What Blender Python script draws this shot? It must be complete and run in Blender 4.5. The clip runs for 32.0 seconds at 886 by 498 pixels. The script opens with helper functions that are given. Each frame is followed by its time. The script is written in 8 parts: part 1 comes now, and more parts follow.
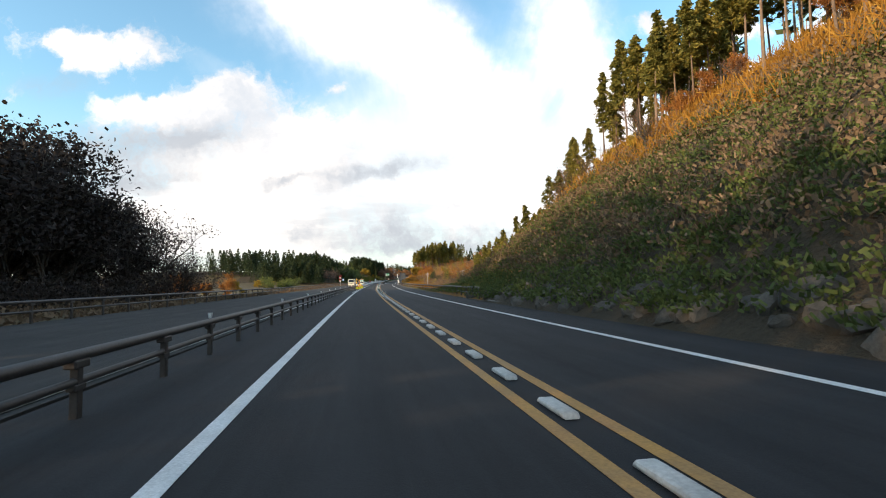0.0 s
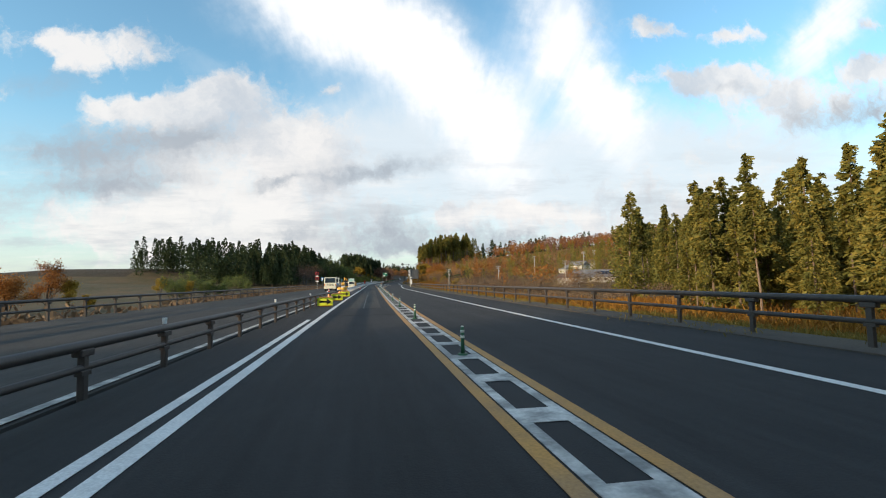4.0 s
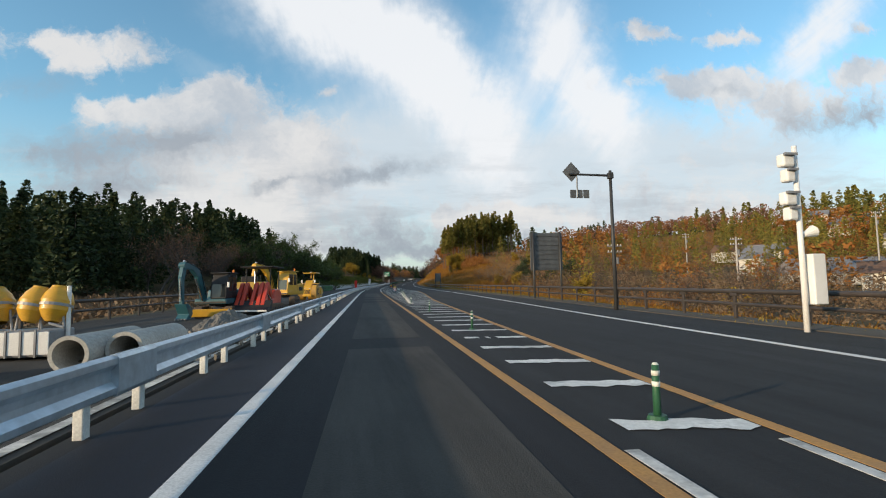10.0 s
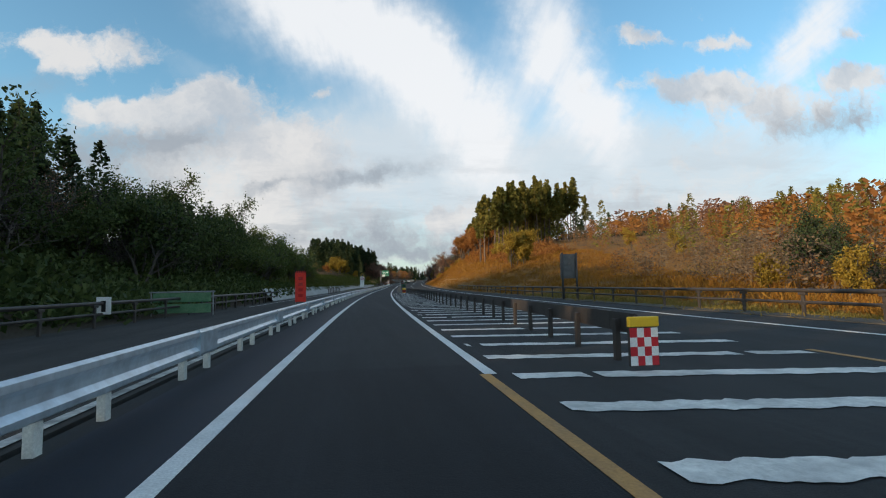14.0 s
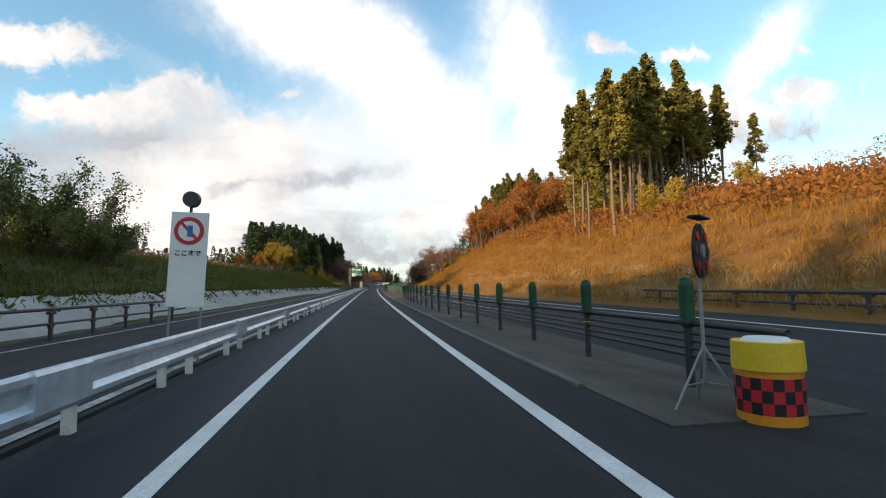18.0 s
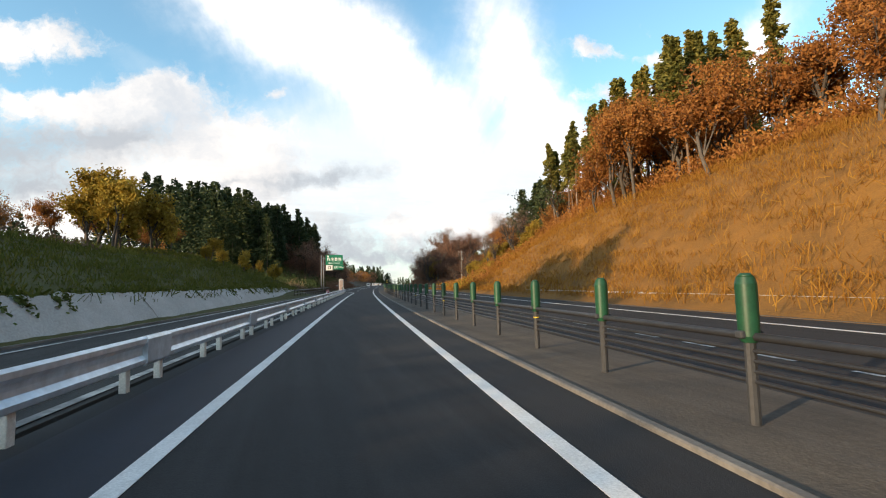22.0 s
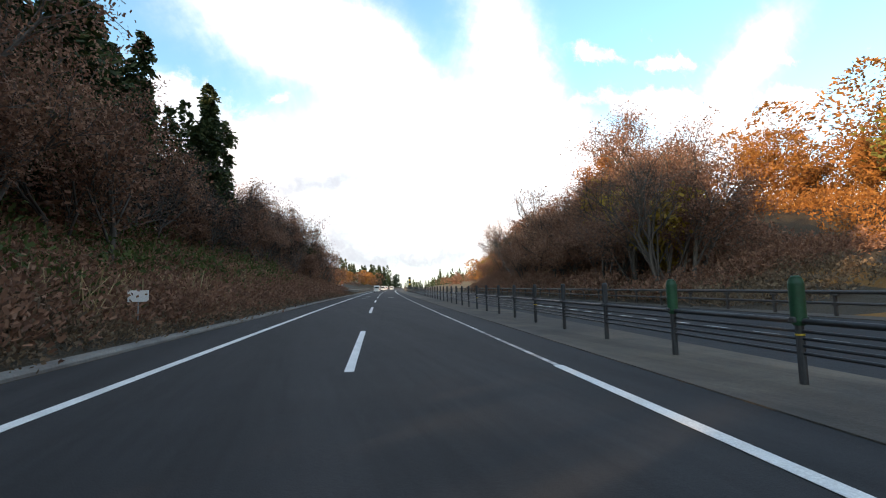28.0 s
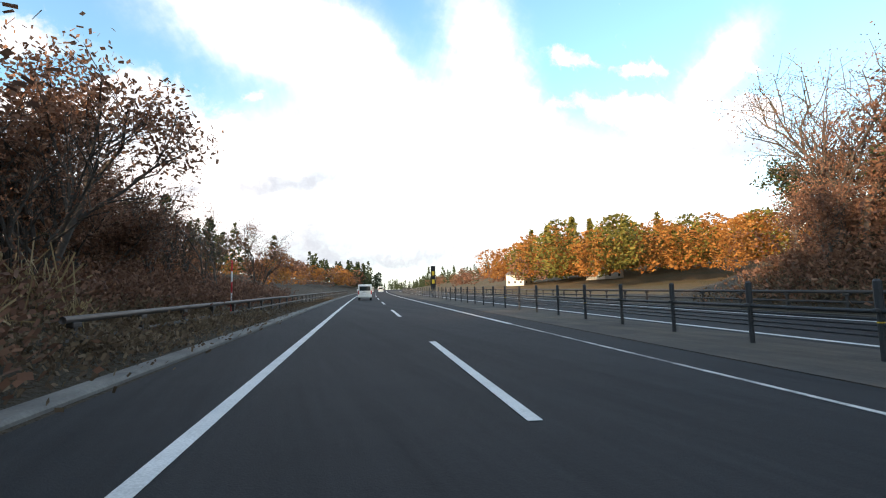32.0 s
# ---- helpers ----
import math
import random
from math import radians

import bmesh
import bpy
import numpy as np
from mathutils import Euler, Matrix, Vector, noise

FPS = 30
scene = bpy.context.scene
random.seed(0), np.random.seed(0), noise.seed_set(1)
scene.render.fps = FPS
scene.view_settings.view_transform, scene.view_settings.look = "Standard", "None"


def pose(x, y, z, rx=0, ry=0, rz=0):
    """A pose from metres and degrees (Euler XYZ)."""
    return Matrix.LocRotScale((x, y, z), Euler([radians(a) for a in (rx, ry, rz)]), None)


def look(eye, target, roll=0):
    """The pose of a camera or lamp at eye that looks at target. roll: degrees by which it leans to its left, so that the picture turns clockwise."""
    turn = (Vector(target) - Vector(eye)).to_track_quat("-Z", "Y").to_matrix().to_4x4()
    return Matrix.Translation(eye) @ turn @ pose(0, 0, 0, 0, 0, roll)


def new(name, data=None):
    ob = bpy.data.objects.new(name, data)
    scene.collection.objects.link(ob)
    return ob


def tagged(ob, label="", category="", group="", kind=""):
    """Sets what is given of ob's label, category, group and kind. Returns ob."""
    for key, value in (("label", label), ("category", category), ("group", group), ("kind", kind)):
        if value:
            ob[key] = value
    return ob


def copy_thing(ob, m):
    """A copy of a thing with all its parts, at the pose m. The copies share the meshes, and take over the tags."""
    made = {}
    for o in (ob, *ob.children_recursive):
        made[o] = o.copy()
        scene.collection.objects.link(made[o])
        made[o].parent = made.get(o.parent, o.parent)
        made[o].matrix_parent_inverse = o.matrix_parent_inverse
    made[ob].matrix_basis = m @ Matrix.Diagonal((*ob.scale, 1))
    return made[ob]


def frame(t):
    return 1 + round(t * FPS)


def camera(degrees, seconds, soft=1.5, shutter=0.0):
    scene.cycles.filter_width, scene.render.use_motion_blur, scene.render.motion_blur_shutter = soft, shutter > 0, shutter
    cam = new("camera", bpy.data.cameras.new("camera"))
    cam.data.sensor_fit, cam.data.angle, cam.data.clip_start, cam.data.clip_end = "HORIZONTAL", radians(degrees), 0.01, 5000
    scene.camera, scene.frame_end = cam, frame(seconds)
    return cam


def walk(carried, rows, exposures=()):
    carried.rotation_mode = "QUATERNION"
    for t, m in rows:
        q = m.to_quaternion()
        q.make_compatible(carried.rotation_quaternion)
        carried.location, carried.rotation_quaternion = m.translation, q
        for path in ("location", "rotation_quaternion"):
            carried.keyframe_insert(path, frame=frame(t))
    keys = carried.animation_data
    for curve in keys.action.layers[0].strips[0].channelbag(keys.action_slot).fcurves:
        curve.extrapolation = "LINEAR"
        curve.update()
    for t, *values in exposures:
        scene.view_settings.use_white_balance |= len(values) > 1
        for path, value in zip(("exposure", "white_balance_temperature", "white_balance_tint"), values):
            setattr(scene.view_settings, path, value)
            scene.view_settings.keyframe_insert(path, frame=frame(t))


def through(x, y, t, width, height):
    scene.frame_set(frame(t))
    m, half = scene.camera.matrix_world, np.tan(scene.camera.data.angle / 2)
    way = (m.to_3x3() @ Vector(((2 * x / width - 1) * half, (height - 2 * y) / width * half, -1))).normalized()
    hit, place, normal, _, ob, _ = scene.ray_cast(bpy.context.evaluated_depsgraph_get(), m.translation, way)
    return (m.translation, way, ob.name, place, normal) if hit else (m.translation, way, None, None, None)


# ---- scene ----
cam = camera(84.0, 32.0, soft=1.1)
SPEED = 20.8


def lerp(table, u):
    """Piecewise linear value of a table of (u, value) pairs."""
    if u <= table[0][0]:
        return table[0][1]
    for (u0, v0), (u1, v1) in zip(table, table[1:]):
        if u <= u1:
            return v0 + (v1 - v0) * (u - u0) / (u1 - u0)
    return table[-1][1]


# the road's heading (degrees, left positive) and its rise (per cent) along its length (metres)
BEND = [(-200, 0.6), (0, -0.0), (73, -1.08), (125, -2.14), (187, -2.23), (270, -1.96), (300, -2.7), (340, -4.6), (395, -6.33), (478, -6.85), (582, -8.63), (666, -9.74), (730, -10.1), (800, -11.4), (1000, -14.2), (1400, -14.8)]
RISE = [(-200, 0.0), (0, 0.0), (73, 0.3), (125, 0.5), (187, 0.6), (270, 0.65), (395, 1.0), (478, 1.6), (582, 1.9), (800, 1.9), (1200, 1.7), (1600, 0.6)]
STEP = 5.0
S0 = -400.0
LINE = []
px, py, pz = 0.0, 0.0, 0.0
for k in range(-80, 520):
    h = radians(sum(lerp(BEND, k * STEP + o) for o in range(-24, 25, 6)) / 9)
    g = sum(lerp(RISE, k * STEP + o) for o in range(-24, 25, 6)) / 900
    LINE.append([k * STEP, px, py, h, pz, g])
    px -= math.sin(h) * STEP
    py += math.cos(h) * STEP
    pz += g * STEP
ox, oy, oz = LINE[80][1], LINE[80][2], LINE[80][4]
for row in LINE:
    row[1] -= ox
    row[2] -= oy
    row[4] -= oz


def road(s, d=0.0, z=0.0):
    """The place s metres along the road, d metres right of the left edge line, z metres over the road."""
    f = (s - S0) / STEP
    i = max(0, min(len(LINE) - 2, int(f)))
    w = f - i
    a, b = LINE[i], LINE[i + 1]
    h = a[3] + (b[3] - a[3]) * w
    return Vector((a[1] + (b[1] - a[1]) * w + d * math.cos(h), a[2] + (b[2] - a[2]) * w + d * math.sin(h), z + a[4] + (b[4] - a[4]) * w))


def turn(s):
    """The road's heading at s, in degrees."""
    f = (s - S0) / STEP
    i = max(0, min(len(LINE) - 2, int(f)))
    return math.degrees(LINE[i][3] + (LINE[i + 1][3] - LINE[i][3]) * (f - i))


# the car in its lane: seconds, metres right of the edge line
LANE = [(0, 1.48), (1, 1.56), (2, 1.73), (3.5, 1.96), (5.5, 1.92), (6, 1.86), (7.5, 1.80), (8, 1.79), (9, 1.60), (10.5, 1.33), (11.5, 1.55), (13, 1.70), (14.5, 1.51), (16.5, 1.37), (17.5, 1.51), (19, 1.70), (23, 1.79), (25.5, 1.90), (28, 0.53), (30, -1.04), (32, -1.79)]
# seconds, camera yaw, pitch, roll
HEAD = [
    (0, -9.57, 3.87, 1.2), (0.5, -9.62, 3.82, 1.2), (1, -9.77, 3.82, 1.2), (1.5, -9.77, 3.87, 1.2), (2, -9.87, 3.97, 1.2), (2.5, -9.82, 3.67, 1.2), (3, -10.02, 3.41, 1.2), (3.5, -10.13, 3.96, 1.2), (5.5, -10.53, 4.05, 1.2), (6, -10.68, 4.15, 1.2), (6.5, -11.04, 4.0, 1.2), (7, -11.29, 4.04, 1.2), (7.5, -11.55, 4.14, 1.2), (8, -11.64, 4.04, 1.2), (8.5, -11.8, 4.19, 1.2), (9, -11.34, 4.14, 1.2), (9.5, -10.88, 4.15, 1.2), (10, -10.63, 4.26, 1.2), (10.5, -10.58, 4.51, 1.2), (11, -10.74, 4.56, 1.2), (11.5, -10.68, 4.56, 1.2), (12, -10.58, 4.31, 1.2), (12.5, -10.43, 4.36, 1.2), (13, -10.43, 4.31, 1.2), (13.5, -10.94, 4.3, 1.2), (14, -11.39, 4.5, 1.2), (14.5, -11.8, 4.44, 1.2), (16.5, -13.67, 4.62, 1.2), (17, -14.22, 4.72, 1.2), (17.5, -14.77, 4.81, 1.2), (18, -14.97, 4.81, 1.2), (18.5, -15.17, 4.81, 1.2), (19, -15.37, 4.66, 1.2), (19.5, -15.58, 4.91, 1.2), (20, -15.88, 4.91, 1.2), (20.5, -16.08, 4.91, 1.2), (21, -16.13, 4.91, 1.2), (21.5, -16.28, 5.06, 1.2), (22, -16.42, 4.95, 1.2), (22.5, -16.77, 5.06, 1.2), (23, -16.97, 5.05, 1.2), (23.5, -17.17, 5.0, 1.2), (24, -17.22, 5.11, 1.2), (24.5, -17.22, 5.21, 1.2), (25, -16.83, 5.21, 1.2), (25.5, -16.58, 5.21, 1.2), (27.5, -16.18, 5.56, 1.2), (28, -16.18, 5.41, 1.2), (28.5, -16.28, 5.41, 1.2), (29, -16.48, 5.41, 1.2), (29.5, -16.77, 5.46, 1.2), (30, -17.22, 5.41, 1.2), (30.5, -17.67, 5.36, 1.2), (31, -18.16, 5.41, 1.2), (31.5, -18.56, 5.41, 1.2), (32, -18.9, 5.51, 1.2)]
rows = []
for t, yaw, pitch, roll in HEAD:
    p = road(SPEED * t, lerp(LANE, t), 1.45)
    rows.append((t, pose(p.x, p.y, p.z, 90 + pitch, roll, yaw)))
walk(cam, rows, [(0, 0.6, 6600, 13), (2, 0.6, 6500, 12), (5.5, -0.05, 6200, 10), (14, -0.05, 6200, 10), (17, 0.4, 6800, 15), (19, 0.45, 6700, 13), (25, 0.7, 6600, 12), (28, 0.95, 6700, 16), (32, 0.9, 6700, 16)])

# ---- light ----
SUN_EL, SUN_AZ = 11.0, 247.0
to_sun = Vector((math.sin(radians(SUN_AZ)) * math.cos(radians(SUN_EL)), math.cos(radians(SUN_AZ)) * math.cos(radians(SUN_EL)), math.sin(radians(SUN_EL))))
sun = new("sun", bpy.data.lights.new("sun", "SUN"))
sun.data.energy, sun.data.angle, sun.data.color = 5.0, radians(0.6), (1.0, 0.74, 0.46)
sun.matrix_world = look(to_sun * 400, (0, 0, 0))


class Nodes:
    """Short hand for a node tree."""

    def __init__(self, tree, fresh=True):
        self.tree = tree
        if fresh:
            tree.nodes.clear()

    def add(self, kind, values=None, **settings):
        n = self.tree.nodes.new(kind)
        for key, value in settings.items():
            setattr(n, key, value)
        for key, value in (values or {}).items():
            if isinstance(value, bpy.types.NodeSocket):
                self.tree.links.new(value, n.inputs[key])
            else:
                n.inputs[key].default_value = value
        return n

    def math(self, op, a, b=0.0, c=0.0):
        return self.add("ShaderNodeMath", {0: a, 1: b, 2: c}, operation=op).outputs[0]

    def mix(self, f, a, b, kind="MIX"):
        n = self.add("ShaderNodeMix", {0: f, 6: a, 7: b}, data_type="RGBA", blend_type=kind)
        return n.outputs[2]

    def ramp(self, f, stops):
        n = self.add("ShaderNodeValToRGB", {0: f})
        e = n.color_ramp.elements
        while len(e) < len(stops):
            e.new(0.5)
        for k, (at, colour) in enumerate(stops):
            e[k].position, e[k].color = at, colour if len(colour) == 4 else (*colour, 1)
        return n.outputs[0]

    def noise(self, vector, scale, detail=3.0, rough=0.5):
        return self.add("ShaderNodeTexNoise", {"Vector": vector, "Scale": scale, "Detail": detail, "Roughness": rough}).outputs[0]


world = bpy.data.worlds.new("sky")
scene.world = world
world.use_nodes = True
N = Nodes(world.node_tree)
sky = N.add("ShaderNodeTexSky", sky_type="NISHITA", sun_disc=False, sun_elevation=radians(SUN_EL), sun_rotation=radians(SUN_AZ), air_density=1.0, dust_density=0.6, ozone_density=2.5)
ray = N.add("ShaderNodeTexCoord").outputs["Generated"]
# directions as seen over the road's middle heading: u to the right, v up
turned = N.add("ShaderNodeVectorRotate", {"Vector": ray, "Angle": radians(3.0)}, rotation_type="Z_AXIS").outputs[0]
sx = N.add("ShaderNodeSeparateXYZ", {0: turned})
ahead = N.math("MAXIMUM", sx.outputs[1], 0.08)
cu, cv = N.math("DIVIDE", sx.outputs[0], ahead), N.math("DIVIDE", sx.outputs[2], ahead)

# clouds: across, up, slant, half length, half width, density
STREAKS = [
    (-0.13, 0.58, -24, 0.18, 0.088, 1.3), (0.06, 0.49, -25, 0.19, 0.095, 1.4), (0.20, 0.38, -54, 0.16, 0.080, 1.2), (0.23, 0.25, -67, 0.12, 0.073, 0.9), (0.40, 0.54, -77, 0.19, 0.088, 1.25), (0.48, 0.37, -58, 0.14, 0.059, 1.0), (0.55, 0.37, -60, 0.07, 0.054, 0.8), (1.05, 0.57, 47, 0.22, 0.062, 1.35)]
BANKS = [
    (-0.62, 0.48, -4, 0.06, 0.027, 0.9), (-0.52, 0.46, 10, 0.11, 0.034, 1.1), (-0.49, 0.36, 2, 0.07, 0.022, 0.9), (-0.34, 0.37, 18, 0.11, 0.042, 1.1), (-0.17, 0.32, -22, 0.16, 0.065, 0.8), (-0.35, 0.25, -5, 0.27, 0.077, 0.8), (-0.09, 0.39, -5, 0.03, 0.013, 0.9), (-0.19, 0.25, -38, 0.07, 0.032, 0.8), (0.73, 0.45, -1, 0.18, 0.037, 1.0), (0.61, 0.56, -6, 0.11, 0.019, 0.9), (0.81, 0.55, 7, 0.09, 0.018, 0.9), (1.01, 0.41, 7, 0.29, 0.068, 0.9), (1.17, 0.59, 3, 0.04, 0.019, 0.8), (1.19, 0.50, 8, 0.09, 0.029, 0.8), (-0.36, 0.15, -3, 0.33, 0.061, 0.8), (0.14, 0.14, -6, 0.03, 0.017, 1.0), (0.29, 0.15, 0, 0.08, 0.017, 1.0), (0.54, 0.11, 1, 0.61, 0.058, 0.7), (-0.36, 0.09, -3, 0.33, 0.045, 0.6), (0.80, 0.20, -1, 0.36, 0.071, 0.5)]
VEIL = [
    (0.85, 0.22, -1, 0.44, 0.129, 0.8), (0.69, 0.32, 4, 0.18, 0.070, 0.5), (0.78, 0.12, -0, 0.48, 0.070, 0.6), (-0.04, 0.26, 33, 0.18, 0.124, 0.8), (0.14, 0.24, -15, 0.24, 0.143, 0.8), (0.36, 0.26, 22, 0.21, 0.114, 0.7), (0.62, 0.20, 4, 0.26, 0.095, 0.6), (-0.27, 0.22, 7, 0.21, 0.074, 0.6), (-0.20, 0.27, -37, 0.16, 0.065, 0.5), (0.94, 0.31, -1, 0.24, 0.089, 0.4), (0.15, 0.43, -38, 0.16, 0.072, 0.4), (-0.35, 0.45, -28, 0.12, 0.026, 0.35)]
SHADED = [
    (0.22, 0.09, -0, 0.61, 0.024, 0.42), (-0.01, 0.23, 11, 0.13, 0.023, 0.75), (-0.21, 0.20, 15, 0.05, 0.013, 0.55), (-0.51, 0.27, 3, 0.19, 0.047, 0.8), (-0.50, 0.20, 3, 0.16, 0.024, 0.65), (-0.62, 0.40, 13, 0.08, 0.029, 0.4), (1.09, 0.38, 4, 0.18, 0.049, 0.6), (0.02, 0.12, -2, 0.09, 0.025, 0.55), (0.09, 0.07, 1, 0.21, 0.018, 0.5), (-0.17, 0.11, -3, 0.07, 0.015, 0.3), (-0.35, 0.30, 7, 0.11, 0.031, 0.3), (0.78, 0.43, 0, 0.12, 0.014, 0.3)]
flat = N.add("ShaderNodeCombineXYZ", {0: cu, 1: cv}).outputs[0]
warp = N.add("ShaderNodeTexNoise", {"Vector": flat, "Scale": 6.0, "Detail": 5.0, "Roughness": 0.6}).outputs["Color"]
warp = N.add("ShaderNodeVectorMath", {0: warp, 1: (0.5, 0.5, 0.5)}, operation="SUBTRACT").outputs[0]
warp = N.add("ShaderNodeVectorMath", {0: warp, "Scale": 0.085}, operation="SCALE").outputs[0]
curl = N.add("ShaderNodeTexNoise", {"Vector": flat, "Scale": 24.0, "Detail": 5.0, "Roughness": 0.6}).outputs["Color"]
curl = N.add("ShaderNodeVectorMath", {0: curl, 1: (0.5, 0.5, 0.5)}, operation="SUBTRACT").outputs[0]
curl = N.add("ShaderNodeVectorMath", {0: curl, "Scale": 0.05}, operation="SCALE").outputs[0]
flat = N.add("ShaderNodeVectorMath", {0: flat, 1: curl}, operation="ADD").outputs[0]
flat = N.add("ShaderNodeVectorMath", {0: flat, 1: warp}, operation="ADD").outputs[0]


def cloud_sum(blobs):
    total = 0.0
    for x, y, slant, length, width, density in blobs:
        v = N.add("ShaderNodeMapping", {"Vector": flat, "Location": (x, y, 0), "Rotation": (0, 0, radians(slant)), "Scale": (length, width, 1)}, vector_type="TEXTURE").outputs[0]
        r = N.add("ShaderNodeVectorMath", {0: v, 1: v}, operation="DOT_PRODUCT").outputs["Value"]
        total = N.math("ADD", N.math("MULTIPLY", N.math("POWER", 0.42, r), density), total)
    return total


def soft(v, lo, hi):
    return N.add("ShaderNodeMapRange", {0: v, 1: lo, 2: hi}, interpolation_type="SMOOTHSTEP").outputs[0]


puffs = N.noise(ray, 7.0, 6.0, 0.6)
# fibres of high cloud run together towards the road's far end
lift = N.math("ADD", N.math("MAXIMUM", cv, 0.0), 0.16)
fan = N.add("ShaderNodeCombineXYZ", {0: N.math("MULTIPLY", N.math("DIVIDE", N.math("SUBTRACT", cu, 0.08), lift), 3.2), 1: N.math("DIVIDE", 0.55, lift)}).outputs[0]
fibre = N.noise(fan, 1.6, 6.0, 0.62)
veil = N.math("MULTIPLY", cloud_sum(VEIL), N.math("ADD", N.math("MULTIPLY", fibre, 0.9), 0.5))
veil = N.math("MULTIPLY", soft(veil, 0.05, 1.3), 0.9)
cirrus = N.math("MULTIPLY", cloud_sum(STREAKS), N.math("ADD", N.math("MULTIPLY", fibre, 1.9), 0.0))
cirrus = N.math("MULTIPLY", soft(cirrus, 0.02, 1.45), 0.95)
fluff = N.noise(flat, 12.0, 9.0, 0.64)
heap = N.math("ADD", cloud_sum(BANKS), N.math("MULTIPLY", N.math("SUBTRACT", fluff, 0.5), 2.2))
heap = soft(heap, 0.28, 1.0)
# broken cloud over the rest of the sky
behind = N.add("ShaderNodeMapRange", {0: sx.outputs[1], 1: 0.45, 2: -0.1}).outputs[0]
heap = N.math("MAXIMUM", heap, N.math("MULTIPLY", behind, N.add("ShaderNodeMapRange", {0: puffs, 1: 0.42, 2: 0.66}).outputs[0]))
haze = soft(sx.outputs[2], 0.34, -0.05)
grey = N.math("MULTIPLY", cloud_sum(SHADED), N.math("ADD", N.math("MULTIPLY", N.math("SUBTRACT", fluff, 0.5), 2.4), 0.95))
grey = N.math("MULTIPLY", soft(grey, 0.05, 0.85), 0.85)
# layered low cloud towards the horizon
layers = N.noise(N.add("ShaderNodeCombineXYZ", {0: N.math("MULTIPLY", cu, 2.4), 1: N.math("MULTIPLY", cv, 13.0), 2: 3.0}).outputs[0], 1.9, 8.0, 0.6)
low = N.math("MULTIPLY", soft(cv, 0.36, 0.10), soft(sx.outputs[1], 0.05, 0.4))
SKY_GAIN = 0.15
blue = N.mix(1.0, sky.outputs[0], (SKY_GAIN * 1.75, SKY_GAIN * 1.98, SKY_GAIN * 1.72, 1), "MULTIPLY")
final = N.mix(N.math("MULTIPLY", haze, 0.8), blue, (0.60, 0.63, 0.64, 1))
final = N.mix(veil, final, (0.70, 0.75, 0.77, 1))
final = N.mix(cirrus, final, (0.95, 0.94, 0.92, 1))
lit = N.mix(soft(N.noise(flat, 4.0, 7.0, 0.6), 0.32, 0.60), (0.54, 0.57, 0.60, 1), (0.85, 0.81, 0.76, 1))
final = N.mix(N.math("MULTIPLY", heap, 0.92), final, lit)
final = N.mix(N.math("MULTIPLY", low, N.math("MULTIPLY", soft(layers, 0.47, 0.66), 0.62)), final, (0.50, 0.53, 0.55, 1))
final = N.mix(N.math("MULTIPLY", low, N.math("MULTIPLY", soft(layers, 0.47, 0.30), 0.55)), final, (0.90, 0.86, 0.80, 1))
final = N.mix(grey, final, (0.36, 0.40, 0.44, 1))
back = N.add("ShaderNodeBackground", {0: final, 1: 1.0})
N.tree.links.new(back.outputs[0], N.add("ShaderNodeOutputWorld").inputs[0])

# ---- materials ----


def material(name, colour, rough=0.8, second=None, scale=2.0, fine=30.0, bump=0.15, metal=0.0, vary=0.0, stops=(0.35, 0.68), island=0.0, spec=0.4, stain=None, depth=0.02):
    """Painted or natural surface: two colours mixed by large noise, fine grain, bump, and variation by object or by piece."""
    m = bpy.data.materials.new(name)
    m.use_nodes = True
    n = Nodes(m.node_tree)
    out = n.add("ShaderNodeOutputMaterial")
    bsdf = n.add("ShaderNodeBsdfPrincipled", {"Roughness": rough, "Metallic": metal, "Specular IOR Level": spec})
    n.tree.links.new(bsdf.outputs[0], out.inputs[0])
    co = n.add("ShaderNodeTexCoord").outputs["Object"]
    big = n.noise(co, scale, 4.0, 0.6)
    small = n.noise(co, fine, 3.0, 0.6)
    second = second or [c * 0.72 for c in colour]
    c = n.mix(n.add("ShaderNodeMapRange", {0: big, 1: stops[0], 2: stops[1]}).outputs[0], (*colour, 1), (*second, 1))
    if stain:
        where = n.noise(co, scale * 0.23, 5.0, 0.65)
        c = n.mix(n.add("ShaderNodeMapRange", {0: where, 1: 0.5, 2: 0.72, 4: 0.75}).outputs[0], c, (*stain, 1))
    grain = n.add("ShaderNodeMapRange", {0: small, 1: 0.25, 2: 0.75, 3: 0.78, 4: 1.2}).outputs[0]
    if vary:
        r = n.add("ShaderNodeObjectInfo").outputs["Random"]
        grain = n.math("MULTIPLY", grain, n.add("ShaderNodeMapRange", {0: r, 3: 1 - vary, 4: 1 + vary}).outputs[0])
    if island:
        r = n.add("ShaderNodeNewGeometry").outputs["Random Per Island"]
        grain = n.math("MULTIPLY", grain, n.add("ShaderNodeMapRange", {0: r, 3: 1 - island, 4: 1 + island}).outputs[0])
    c = n.mix(1.0, c, n.add("ShaderNodeCombineColor", {0: grain, 1: grain, 2: grain}).outputs[0], "MULTIPLY")
    n.tree.links.new(c, bsdf.inputs["Base Color"])
    if bump:
        b = n.add("ShaderNodeBump", {"Strength": bump, "Distance": depth, "Height": small})
        n.tree.links.new(b.outputs[0], bsdf.inputs["Normal"])
    return m


